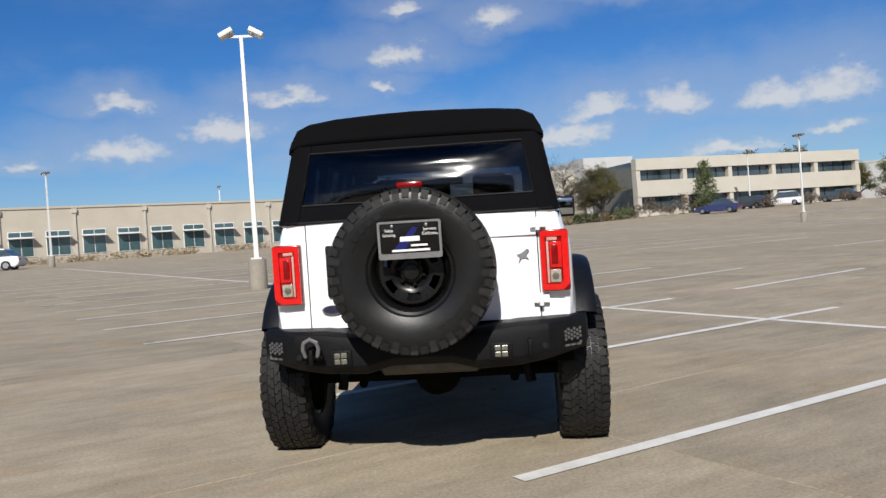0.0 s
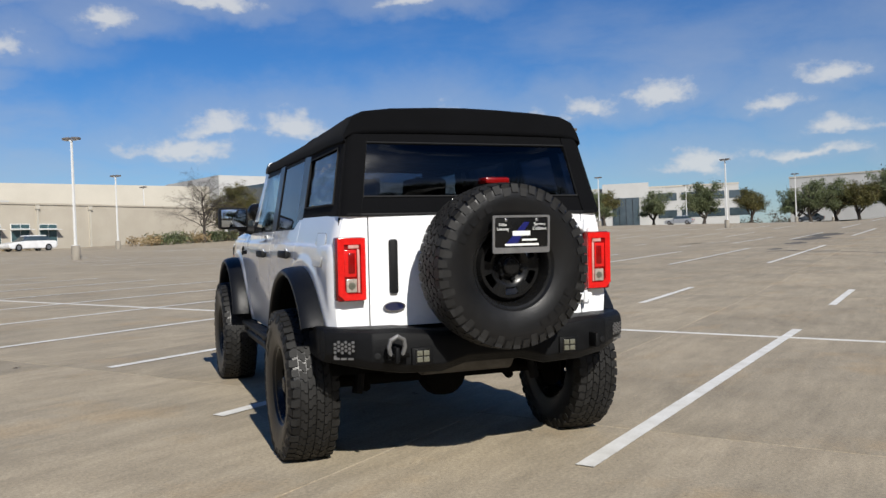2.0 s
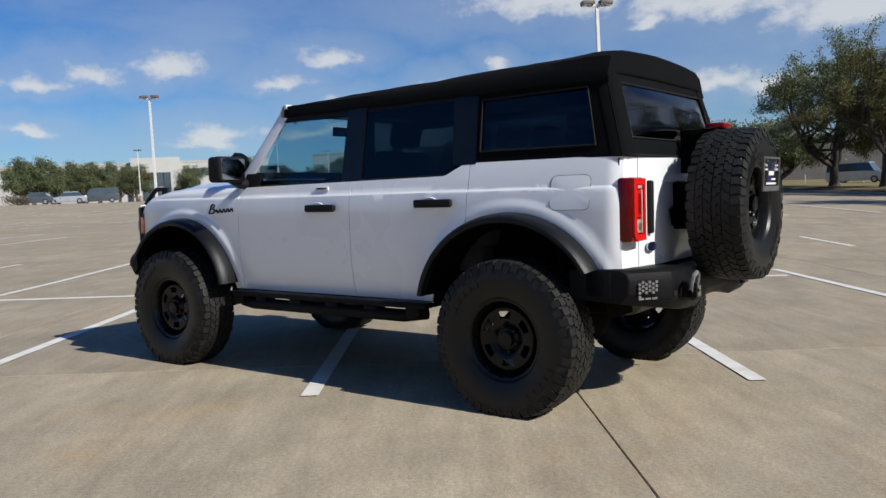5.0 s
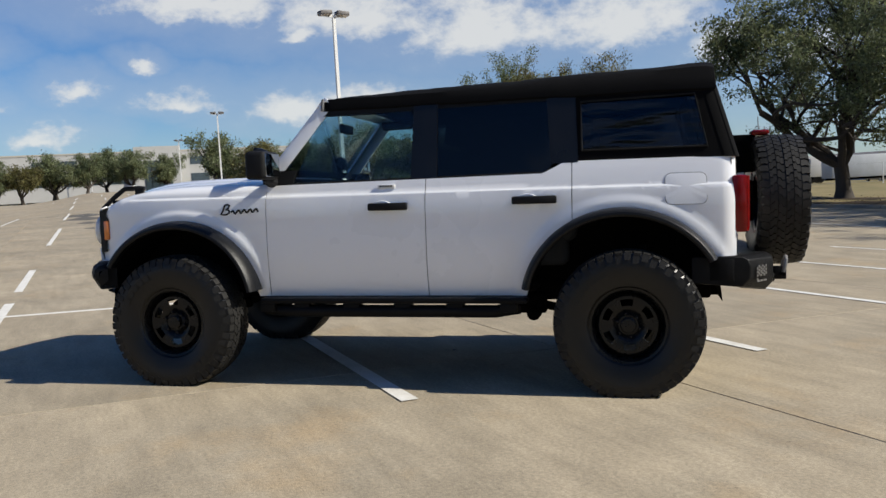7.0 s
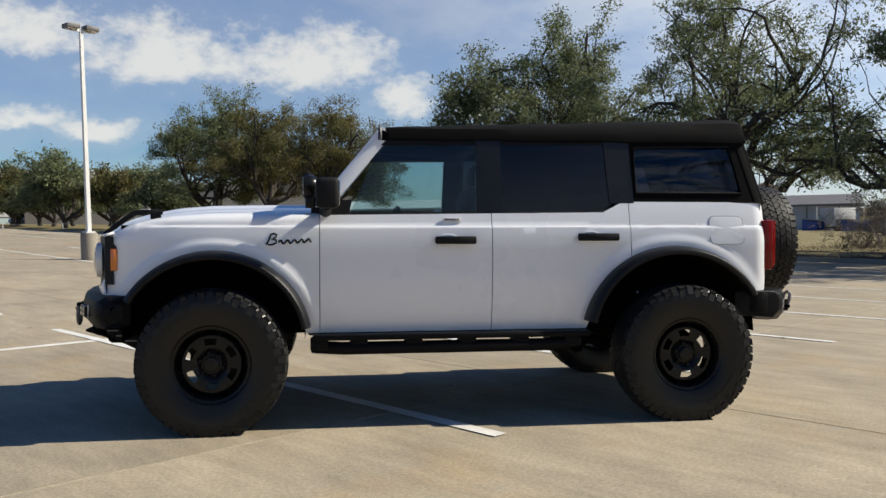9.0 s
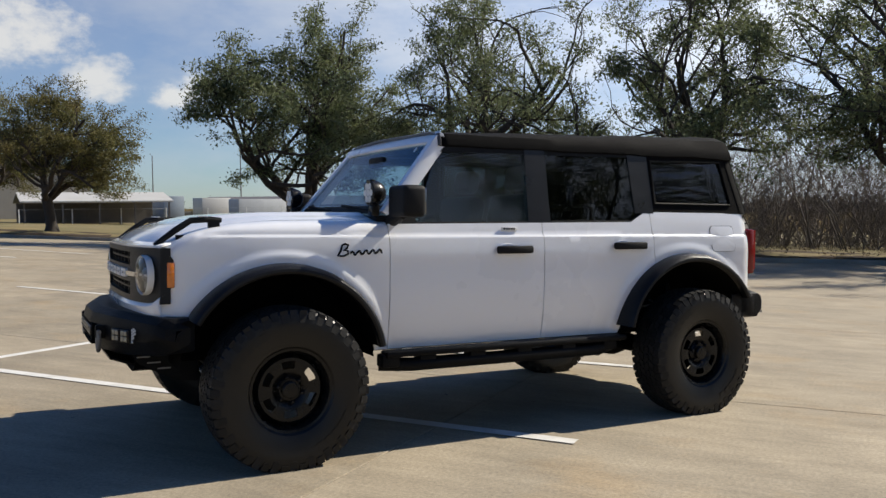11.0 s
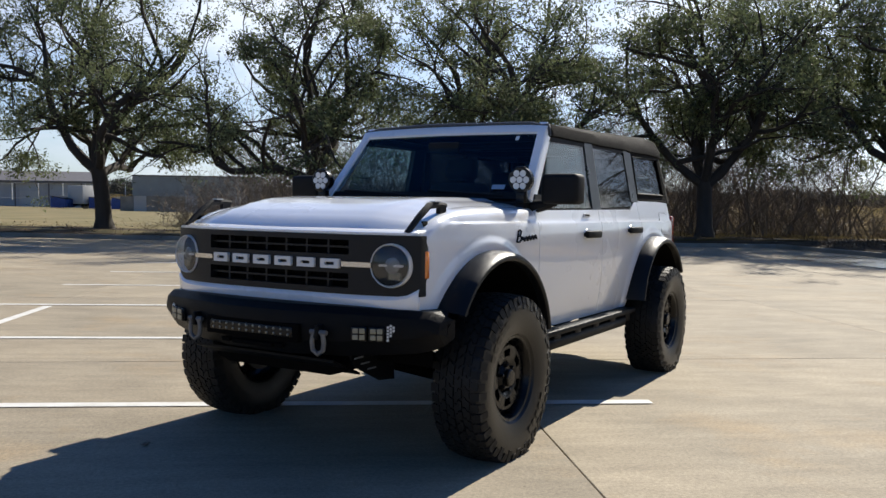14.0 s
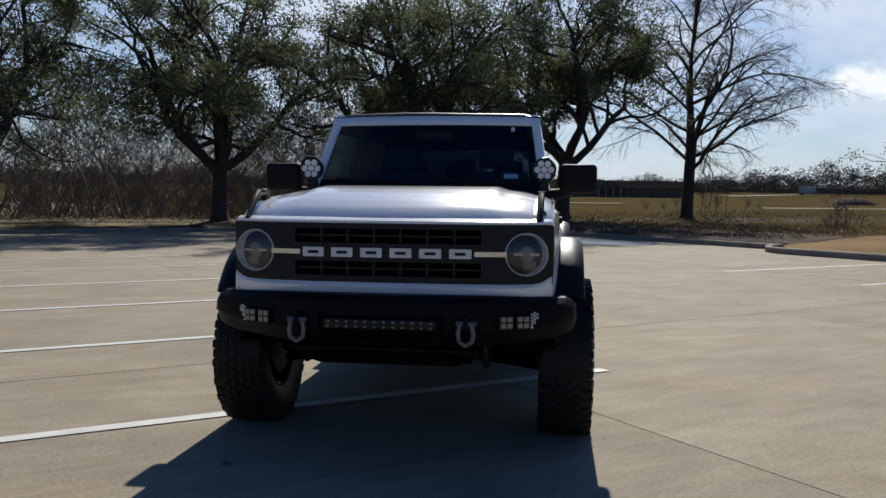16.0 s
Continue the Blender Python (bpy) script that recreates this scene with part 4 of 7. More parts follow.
panel("hood_front", [[Vector((nose(y) - 0.003 - d, y, z)) for y in np.linspace(-0.80, 0.80, 25)] for d, z in ((0.0, 1.172), (0.004, 1.185), (0.05, 1.2))], thick=0.01, crisp=False)

# windscreen frame, glass, wipers
BASE, TOP = Vector((2.325, 0, 1.365)), Vector((1.935, 0, 1.835))


def screen(f, y, out=0.0):
    p = BASE.lerp(TOP, f)
    return Vector((p.x + out * 0.77, y, p.z + out * 0.64 + 0.012 * (1 - (y / 0.75) ** 2) * f))


def screen_half(f):
    return 0.785 + (0.715 - 0.785) * f


frame_bm = bmesh.new()
for s in (1, -1):
    rows = []
    for f in np.linspace(0, 1.05, 12):
        w = screen_half(f)
        rows.append([screen(f, s * (w - 0.065), 0.0), screen(f, s * (w - 0.06), 0.018), screen(f, s * (w - 0.01), 0.016), screen(f, s * w, -0.004), screen(f, s * (w - 0.004), -0.07)])
    grid(frame_bm, rows)
rows = []
for y in np.linspace(-0.715, 0.715, 25):
    e = 0.02 * max(0, (abs(y) - 0.6) / 0.115) ** 2
    rows.append([screen(0.90, y, 0.0), screen(0.905, y, 0.016), screen(1.0 - e, y, 0.02), screen(1.06 - e, y, 0.0), screen(1.06 - e, y, -0.08)])
grid(frame_bm, rows)
solid(part("windscreen_frame", frame_bm, WHITE, car, "white windscreen frame"), 0.012)
g = panel("windscreen", [[screen(f, y * (screen_half(f) - 0.06), 0.004) for y in np.linspace(-1, 1, 17)] for f in np.linspace(0.0, 0.91, 8)], SCREEN, thick=0.006)
g.visible_shadow = False
part("frit", (lambda bm: grid(bm, [[screen(f, y * (screen_half(f) - 0.055), 0.007) for y in np.linspace(-1, 1, 17)] for f in (0.0, 0.09)]) and bm)(bmesh.new()), PLASTIC, car, "black glass border")
part("screen_sticker", (lambda bm: grid(bm, [[screen(f, y, 0.009) for y in (0.52, 0.545)] for f in (0.80, 0.86)]) and bm)(bmesh.new()), OFFWHITE, car, "small white sticker")
part("screen_label", (lambda bm: grid(bm, [[screen(f, y, 0.009) for y in (0.49, 0.58)] for f in (0.125, 0.185)]) and bm)(bmesh.new()), material("pale blue sticker", (0.35, 0.45, 0.55), 0.4), car, "pale blue printed sticker")
part("rear_view_mirror", boxed(2.02, 2.05, -0.12, 0.12, 1.68, 1.75, r=0.012), PLASTIC, car)
for y0, y1 in ((0.60, 0.05), (-0.08, -0.62)):
    bm = bmesh.new()
    tube(bm, [screen(0.01, y0, 0.03), screen(0.05, (y0 + y1) / 2, 0.025), screen(0.085, y1, 0.02)], 0.008, 6)
    part("wiper", bm, PLASTIC, car)

# soft top
def roof_section(x, s=1.0):
    f = (x + 0.5) / 2.45
    crown, eave = 1.968 + 0.032 * max(0.0, 1 - f * 1.5) - 0.06 * f - 0.008 * math.sin(f * 9.4) ** 2 - 0.028 * max(0.0, (x - 1.5) / 0.435) ** 2, 1.797 - 0.012 * f
    pts = [(0.712, eave - 0.012), (0.724, eave), (0.722, eave + 0.03), (0.708, eave + 0.07), (0.672, eave + (crown - eave) * 0.68), (0.60, eave + (crown - eave) * 0.84), (0.45, eave + (crown - eave) * 0.93), (0.2, crown - 0.003), (0.0, crown)]
    pts = pts + [(-y, z) for y, z in pts[-2::-1]]
    return [Vector((x, y, z + 0.006 * noise.noise((x * 4, y * 5, 2)) + 0.004 * noise.noise((x * 15, y * 7, 6)))) for y, z in pts]


rows = [roof_section(x) for x in np.linspace(-0.44, 1.935, 40)]
last = roof_section(-0.44)
for dx, k in ((-0.475, 0.985), (-0.503, 0.955), (-0.515, 0.9), (-0.522, 0.35), (-0.523, 0.22)):
    rows.insert(0, [Vector((dx, p.y * (1 if k > 0.3 else 1.0), 1.80 + (p.z - 1.80) * k)) for p in last])
top = panel("soft_top", rows, FABRIC, label="black canvas soft top", thick=0.01, crisp=False)
part("front_hem", (lambda bm: tube(bm, [Vector(p) + Vector((0.006, 0, -0.004)) for p in roof_section(1.932)[1:-1]], 0.012, 6) and bm)(bmesh.new()), SHEEN_HEM, top)
for s in (1, -1):
    # flank round the quarter window
    o = [(0.30, 1.388), (0.31, 1.812), (-0.50, 1.83), (-0.622, 1.39)]
    i = [(0.262, 1.455), (0.268, 1.752), (-0.40, 1.768), (-0.468, 1.455)]
    bm = ring_frame(bmesh.new(), o, i, 0.016, lambda x, z, d: Vector((x, s * (side_y(z) + 0.004 - d), z)))
    part("flank", bm, FABRIC, top, soft=False)
    pane_part("quarter_window", [(0.27, 1.45), (0.275, 1.757), (-0.405, 1.773), (-0.475, 1.45)], VINYL, s, top, "clear wavy vinyl window", out=-0.004, thick=0.004)
    bm = bmesh.new()
    tube(bm, [Vector((x, s * (side_y(z) + 0.006), z)) for x, z in ((0.262, 1.455), (0.268, 1.752), (-0.40, 1.768), (-0.468, 1.455), (0.262, 1.455))], 0.006, 5)
    part("welt", bm, PLASTIC, top)
    # rounded rear corner post
    rows = []
    for f in np.linspace(0, 1, 7):
        z = 1.39 + 0.44 * f
        x, y = -0.622 + 0.122 * f, side_y(z) + 0.004
        rows.append([Vector((x + 0.06, s * (y + 0.002), z)), Vector((x + 0.01, s * y, z)), Vector((x - 0.014, s * (y - 0.018), z)), Vector((x - 0.025, s * (y - 0.05), z)), Vector((x - 0.025, s * (y - 0.115), z)), Vector((x - 0.012, s * (y - 0.12), z))])
    solid(part("corner_post", (lambda bm: grid(bm, rows) and bm)(bmesh.new()), FABRIC, top), 0.008)


def rear(y, z, d=0.0):
    return Vector((-0.640 + (z - 1.39) / 0.44 * 0.122 + d, y, z))


o = [(-0.72, 1.392), (0.72, 1.392), (0.66, 1.85), (-0.66, 1.85)]
i = [(-0.645, 1.49), (0.645, 1.49), (0.605, 1.785), (-0.605, 1.785)]
part("rear_panel", ring_frame(bmesh.new(), o, i, 0.016, rear), FABRIC, top, soft=False)
rows = []
for f in np.linspace(0, 1, 9):
    w, z = 0.650 - 0.04 * f, 1.487 + 0.301 * f
    rows.append([rear(w * k, z, 0.004 - 0.036 * (1 - k * k) * min(1.0, 6 * f * (1 - f))) for k in np.linspace(-1, 1, 25)])
part("rear_window", (lambda bm: grid(bm, rows) and bm)(bmesh.new()), REARVINYL, top, "smoky vinyl rear window")
part("welt", tube(bmesh.new(), [rear(y, z, -0.002) for y, z in i + i[:1]], 0.006, 5), PLASTIC, top)
part("tail_rail", boxed(-0.645, -0.615, -0.74, 0.74, 1.385, 1.402, r=0.004), PLASTIC, car)

# tail: gate, corners, lamps
def tail(y):
    return -0.628 - 0.018 * (1 - (y / 0.8) ** 2)


gate = panel("tailgate", [[Vector((tail(y), y, z)) for y in np.linspace(-0.648, 0.628, 25)] for z in np.linspace(0.80, 1.388, 10)])
panel("inner_tail", [[Vector((tail(y) + 0.03, y, z)) for y in np.linspace(-0.78, 0.78, 9)] for z in (0.79, 1.38)], UNDER, thick=0.004)
for s in (1, -1):
    y0 = 0.634 if s > 0 else 0.654
    panel("rear_corner", [[Vector((tail(y0) + (-0.62 - tail(y0)) * f ** 2, s * (y0 + (half(-0.62, z) - y0) * f), z)) for f in np.linspace(0, 1, 8)] for z in np.linspace(0.79, 1.393, 18)])
    lamp = tagged(new("tail_light"), "red tail light with a clear reversing cell")
    lamp.parent = car
    c, w = s * 0.738, 0.078
    bm = boxed(-0.684, -0.60, c - w, c + w, 0.945, 1.278, r=0.014)
    part("housing", bm, REDDEEP, lamp, "dark red lamp housing")
    # face: a bright red surround with the lower outer corner cut, pale inner strips, deep red middle, clear reversing cell
    outer = [(0.074, 1.272), (-0.074, 1.272), (-0.074, 0.952), (0.040, 0.952), (0.074, 0.984)]
    inner = [(0.040, 1.240), (-0.050, 1.240), (-0.050, 0.984), (0.022, 0.984), (0.040, 1.004)]
    bm = ring_frame(bmesh.new(), outer, inner, 0.012, lambda y, z, d: Vector((-0.694 + d, c + s * y, z)))
    part("outer_lens", bm, RED, lamp, "bright red lens surround", soft=False)
    side = lambda y0, y1: (min(c + s * y0, c + s * y1), max(c + s * y0, c + s * y1))
    part("middle_cell", boxed(-0.689, -0.68, *side(-0.026, 0.039), 1.072, 1.212, r=0.004), RED, lamp)
    part("deep_cell", boxed(-0.692, -0.68, *side(-0.018, 0.018), 1.090, 1.196, r=0.004), REDDEEP, lamp)
    part("pale_strip", boxed(-0.690, -0.68, *side(-0.040, 0.016), 1.219, 1.238, r=0.003), PINKLENS, lamp, "pale upper strip")
    part("pale_strip", boxed(-0.6895, -0.68, *side(-0.044, -0.031), 0.990, 1.216, r=0.003), PINKLENS, lamp, "pale upright strip")
    part("reverse_cell", boxed(-0.691, -0.68, *side(-0.028, 0.030), 0.992, 1.062, r=0.004), CLEAR, lamp, "clear ribbed reversing lens")
    part("reverse_bulb", lathe(bmesh.new(), [(0.020, -0.69), (0.017, -0.695), (0.006, -0.697)], 16, "x", (0, c, 1.026)), BULB, lamp)
bm = boxed(-0.665, -0.63, 0.475, 0.522, 0.975, 1.262, r=0.012)
part("gate_handle", bm, PLASTIC, gate, "black upright gate handle")
bm = lathe(bmesh.new(), [(0.062, -0.652), (0.062, -0.643)], 32, "x")
b = part("oval_badge", bm, BLUE, gate, "dark blue oval badge")
b.matrix_basis = pose(0, 0.50, 0.905) @ Matrix.Diagonal((1, 0.9, 0.38, 1))
bm = lathe(bmesh.new(), [(0.058, -0.650), (0.058, -0.656), (0.068, -0.656), (0.068, -0.650)], 32, "x", closed=True)
b = part("badge_ring", bm, CHROME, gate)
b.matrix_basis = pose(0, 0.50, 0.905) @ Matrix.Diagonal((1, 0.9, 0.38, 1))
bm = bmesh.new()
prism(bm, [Vector((-0.640, y, z)) for y, z in ((-0.542, 1.105), (-0.552, 1.135), (-0.535, 1.15), (-0.56, 1.158), (-0.592, 1.182), (-0.604, 1.172), (-0.585, 1.146), (-0.60, 1.122), (-0.583, 1.132), (-0.563, 1.132))], (-0.007, 0, 0))
part("gate_emblem", bm, BADGE, gate, "plain silver emblem shape", soft=False)
for z in (1.315, 0.905):
    part("gate_hinge", boxed(-0.672, -0.62, -0.70, -0.615, z - 0.022, z + 0.022, r=0.006), WHITE, gate, "white gate hinge")
    part("hinge_pin", lathe(bmesh.new(), [(0.012, z - 0.035), (0.012, z + 0.035)], 12, "z", (-0.675, -0.655, 0)), WHITE, gate)
part("gate_crease", boxed(-0.651, -0.62, -0.645, 0.3, 1.255, 1.268, r=0.004), WHITE, gate)
# gate latch striker by the spare
bm = bmesh.new()
tube(bm, [(-0.64, 0.20, 1.05), (-0.72, 0.10, 1.09), (-0.80, 0.0, 1.11)], 0.05, 10)
box(bm, -0.80, -0.63, -0.16, 0.16, 0.98, 1.25, r=0.02)
part("spare_carrier", bm, UNDER, gate, "black spare-wheel bracket")


# wheels
def tyre_mesh(grounded):
    bm = bmesh.new()
    prof = [(0.222, -0.118), (0.236, -0.136), (0.262, -0.146), (0.30, -0.155), (0.345, -0.160), (0.382, -0.157), (0.412, -0.147), (0.427, -0.130), (0.4325, -0.095), (0.4345, 0.0)]
    prof = prof + [(r, -h) for r, h in prof[-2::-1]]
    lathe(bm, prof, 72, "y", closed=True)

    wall = bm
    bm = bmesh.new()

    def block(outline, r0, r1):
        """A tread block: an outline of (angle, across) points raised from r0 to r1."""
        rings = []
        for r in (r0, r1):
            rings.append([bm.verts.new(((r - 0.010 * (h / 0.13) ** 2) * math.cos(a), h, (r - 0.010 * (h / 0.13) ** 2) * math.sin(a))) for a, h in outline])
        bm.faces.new(rings[1])
        for k in range(len(outline)):
            k2 = (k + 1) % len(outline)
            bm.faces.new((rings[0][k], rings[0][k2], rings[1][k2], rings[1][k]))

    N = 50
    rng = random.Random(7)
    hook = ((0.0, 0.0), (0.38, -0.04), (0.60, 0.30), (1.0, 0.34), (1.0, 1.12), (0.62, 1.16), (0.40, 0.84), (0.0, 0.80))
    notch = ((0.0, 0.02), (0.30, 0.0), (0.40, 0.10), (1.0, 0.06), (1.0, 0.78), (0.45, 0.84), (0.30, 0.74), (0.0, 0.80))
    for k in range(N):
        d = 2 * math.pi / N
        for s in (1, -1):
            a = d * (k + (0.0 if s > 0 else 0.45)) + d * rng.uniform(-0.03, 0.03)
            top = 0.4445 + rng.uniform(-0.0008, 0.0008)
            for shape, h0, h1, shift in ((hook, 0.004, 0.047, 0.0), (hook, 0.094, 0.052, 0.38), (notch, 0.099, 0.152 if k % 2 else 0.143, 0.15)):
                block([(a + d * (t + shift), s * (h0 + (h1 - h0) * f)) for f, t in shape], 0.424, top)
            # the shoulder lug runs down the wall, long and short in turn
            side0 = 0.368 if k % 2 else 0.388
            vs = []
            for r, h in ((side0, 0.158), (0.430, 0.143)):
                for da in (0.14, 0.88):
                    for up in (0.0, 0.0045):
                        aa = a + d * da
                        vs.append(bm.verts.new((r * math.cos(aa), s * (h + up), r * math.sin(aa))))
            for f in ((1, 3, 7, 5), (0, 1, 5, 4), (2, 3, 7, 6), (0, 1, 3, 2)):
                bm.faces.new([vs[i] for i in f])
    # raised ring and plain bars on the wall
    for s in (1, -1):
        for k in range(10):
            a = 2 * math.pi * (k // 5) / 2 + 0.16 * (k % 5) + 0.4
            vs = []
            for r in (0.315, 0.352):
                for da in (0.0, 0.11):
                    vs.append(wall.verts.new((r * math.cos(a + da), s * 0.1635, r * math.sin(a + da))))
            wall.faces.new((vs[0], vs[1], vs[3], vs[2]))
    if grounded:
        for v in list(bm.verts) + list(wall.verts):
            if v.co.z < -0.4195:
                v.co.z = -0.4195
            if v.co.z < -0.30:
                v.co.y *= 1 + 0.06 * (-0.30 - v.co.z) / 0.12
    made = []
    for name, b in (("tyre", wall), ("tread", bm)):
        me = bpy.data.meshes.new(name)
        bmesh.ops.recalc_face_normals(b, faces=b.faces)
        b.to_mesh(me); b.free()
        me.materials.append(RUBBER if name == "tyre" else TREAD)
        smooth(me, 30)
        made.append(me)
    return made


def rim_meshes():
    bm = bmesh.new()
    lathe(bm, [(0.226, -0.13), (0.21, -0.12), (0.197, -0.05), (0.192, 0.05), (0.205, 0.105), (0.212, 0.118), (0.232, 0.124), (0.237, 0.112), (0.226, 0.10), (0.214, 0.06), (0.21, -0.04)], 56, "y", closed=True)
    rings, seg = (0.03, 0.058, 0.072, 0.088, 0.10, 0.113, 0.153, 0.170, 0.196), 60
    put = lambda r, a: Vector((r * math.cos(a), 0.052 + 0.03 * math.sin(min(1, max(0, (r - 0.06) / 0.06)) * math.pi / 2) - (0.045 if r > 0.18 else 0.0) + (0.03 if r < 0.06 else 0), r * math.sin(a)))
    vs = [[bm.verts.new(put(r, 2 * math.pi * k / seg)) for k in range(seg)] for r in rings]
    for i in range(len(rings) - 1):
        for k in range(seg):
            if i == 5 and (k % 10) in (2, 3, 4, 5, 6):
                continue
            bm.faces.new((vs[i][k], vs[i][(k + 1) % seg], vs[i + 1][(k + 1) % seg], vs[i + 1][k]))
    bm.faces.new(vs[0])
    me = bpy.data.meshes.new("rim")
    bmesh.ops.recalc_face_normals(bm, faces=bm.faces)
    bm.to_mesh(me); bm.free()
    me.materials.append(RIM)
    smooth(me, 40)
    bm = bmesh.new()
    lathe(bm, [(0.046, 0.06), (0.046, 0.104), (0.04, 0.11), (0.012, 0.112)], 24, "y")
    hub = bpy.data.meshes.new("hub_cap")
    bm.to_mesh(hub); bm.free()
    hub.materials.append(RIM); smooth(hub)
    bm = bmesh.new()
    lathe(bm, [(0.0105, 0.07), (0.0105, 0.096), (0.006, 0.1)], 6, "y")
    nut = bpy.data.meshes.new("lug_nut")
    bm.to_mesh(nut); bm.free()
    nut.materials.append(RIM)
    return me, hub, nut


RIM_ME, HUB_ME, NUT_ME = rim_meshes()
TYRE_ME = tyre_mesh(True)
SPARE_ME = tyre_mesh(False)


def wheel(name, m, tyre_me, label):
    w = tagged(new(name), label)
    w.parent = car
    w.matrix_basis = m
    t = new("tyre", tyre_me[0]); t.parent = w
    lugs = new("tread", tyre_me[1]); lugs.parent = w
    tagged(lugs, "deep blocky tread lugs", kind="stuff")
    r = new("rim", RIM_ME); r.parent = w
    solid(r, 0.008)
    tagged(t, "black mud-terrain tyre with deep lugs")
    h = new("hub_cap", HUB_ME); h.parent = w
    for k in range(6):
        a = 2 * math.pi * k / 6 + 0.3
        n = new("lug_nut", NUT_ME); n.parent = w
        n.matrix_basis = pose(0.068 * math.cos(a), -0.004, 0.068 * math.sin(a))
    return w


for x in (0.0, 2.95):
    for s in (1, -1):
        wheel("wheel", pose(x, s * 0.884, 0.42, 0, 0, 0 if s > 0 else 180) @ Matrix.Diagonal((1, 0.89, 1, 1)), TYRE_ME, "black steel-look wheel on a mud-terrain tyre")
        bm = lathe(bmesh.new(), [(0.15, -0.09), (0.15, -0.075), (0.06, -0.07), (0.05, 0.04)], 28, "y")
        d = part("brake_disc", bm, EXHAUST if x else UNDER, car)
        d.matrix_basis = pose(x, s * 0.86, 0.42, 0, 0, 0 if s > 0 else 180)
spare = wheel("spare_wheel", pose(-0.955, 0.0, 1.115, 0, 0, 90) @ Matrix.Scale(0.965, 4), SPARE_ME, "full-size spare wheel on the tailgate")

# dealer plate on the spare
plate = tagged(new("dealer_plate"), "dark dealer plate in a grey frame")
plate.parent = car
plate.matrix_basis = pose(-1.135, -0.014, 1.278, 0, -3, 0)
part("plate_panel", boxed(-0.004, 0.004, -0.15, 0.15, -0.078, 0.088, r=0.002), RIM, plate)
bm = ring_frame(bmesh.new(), round_rect(-0.158, 0.158, -0.094, 0.094, 0.01), round_rect(-0.146, 0.146, -0.066, 0.083, 0.008), 0.010, lambda y, z, d: Vector((-0.010 + d, y, z)))
part("plate_frame", bm, GALV, plate, "brushed grey frame")
for y in (-0.085, 0.085):
    part("plate_screw", lathe(bmesh.new(), [(0.008, -0.008), (0.005, -0.0095)], 12, "x", (0, y, 0.07)), GALV, plate)
part("plate_wedge", prism(bmesh.new(), [Vector((-0.0045, y, z)) for y, z in ((0.085, -0.05), (0.02, -0.045), (-0.045, 0.06), (-0.015, 0.06))], (-0.001, 0, 0)), material("plate blue", (0.008, 0.011, 0.11), 0.3), plate, soft=False)
for y0, y1, z0, z1 in ((-0.050, 0.048, -0.008, 0.016), (-0.088, -0.005, -0.034, -0.024), (-0.098, 0.09, -0.058, -0.047)):
    part("plate_bar", boxed(-0.007, -0.004, y0, y1, z0, z1, r=0.001), OFFWHITE, plate, "plain white bar", soft=False)


def words(text, size, m, mat, parent):
    cu = bpy.data.curves.new("lettering", "FONT")
    cu.body, cu.size, cu.extrude, cu.align_x = text, size, 0.0006, "CENTER"
    tmp = bpy.data.objects.new("lettering", cu)
    scene.collection.objects.link(tmp)
    bpy.context.view_layer.update()
    me = bpy.data.meshes.new_from_object(tmp.evaluated_get(bpy.context.evaluated_depsgraph_get()))
    bpy.data.objects.remove(tmp)
    me.materials.clear(); me.materials.append(mat)
    ob = new("lettering", me)
    ob.parent = parent
    ob.matrix_basis = m
    return ob


for text, y, z in (("Sales", 0.102, 0.042), ("Leasing", 0.102, 0.020), ("Service", -0.102, 0.042), ("Collision", -0.102, 0.020)):
    words(text, 0.022, pose(-0.0055, y, z, 90, 0, -90), OFFWHITE, plate)
bm = boxed(-0.91, -0.80, -0.07, 0.07, 1.542, 1.576, r=0.012)
lamp = part("brake_light", bm, REDDEEP, car, "high red brake light above the spare")
part("lamp_bracket", boxed(-0.83, -0.64, -0.03, 0.03, 1.30, 1.55, r=0.008), UNDER, car)


# bumpers: lofted across the car
def loft(sections, mat, name, label):
    bm = bmesh.new()
    rows = grid(bm, [[Vector(p) for p in sec] for sec in sections])
    for a, b in zip(rows, rows[1:]):
        bm.faces.new((a[0], b[0], b[-1], a[-1]))
    bm.faces.new(rows[0]); bm.faces.new(rows[-1][::-1])
    ob = part(name, bm, mat, car, label)
    m = ob.modifiers.new("edge", "BEVEL")
    m.width, m.segments, m.limit_method, m.angle_limit = 0.006, 2, "ANGLE", radians(25)
    return ob


secs = []
for y, xf, zb in ((-0.925, 3.53, 0.685), (-0.91, 3.585, 0.655), (-0.87, 3.625, 0.637), (-0.80, 3.662, 0.620), (-0.54, 3.775, 0.600), (-0.46, 3.80, 0.595), (-0.2, 3.86, 0.59), (0.2, 3.86, 0.59), (0.46, 3.80, 0.595), (0.54, 3.775, 0.600), (0.80, 3.662, 0.620), (0.87, 3.625, 0.637), (0.91, 3.585, 0.655), (0.925, 3.53, 0.685)):
    zt = 0.834 - 0.02 * max(0, (abs(y) - 0.5) / 0.45) - 0.02 * (abs(y) > 0.9) - 0.02 * (abs(y) > 0.92)
    deep = 0.20 if abs(y) < 0.9 else 0.075
    secs.append([(xf - deep, y, zt), (xf - 0.055, y, zt), (xf - 0.012, y, zt - 0.03), (xf, y, zt - 0.075), (xf - 0.004, y, zb + 0.075), (xf - 0.06, y, zb), (xf - deep, y, zb + 0.01)])
fb = loft(secs, STEEL, "front_bumper", "black powder-coated steel front bumper")
bm = bmesh.new()
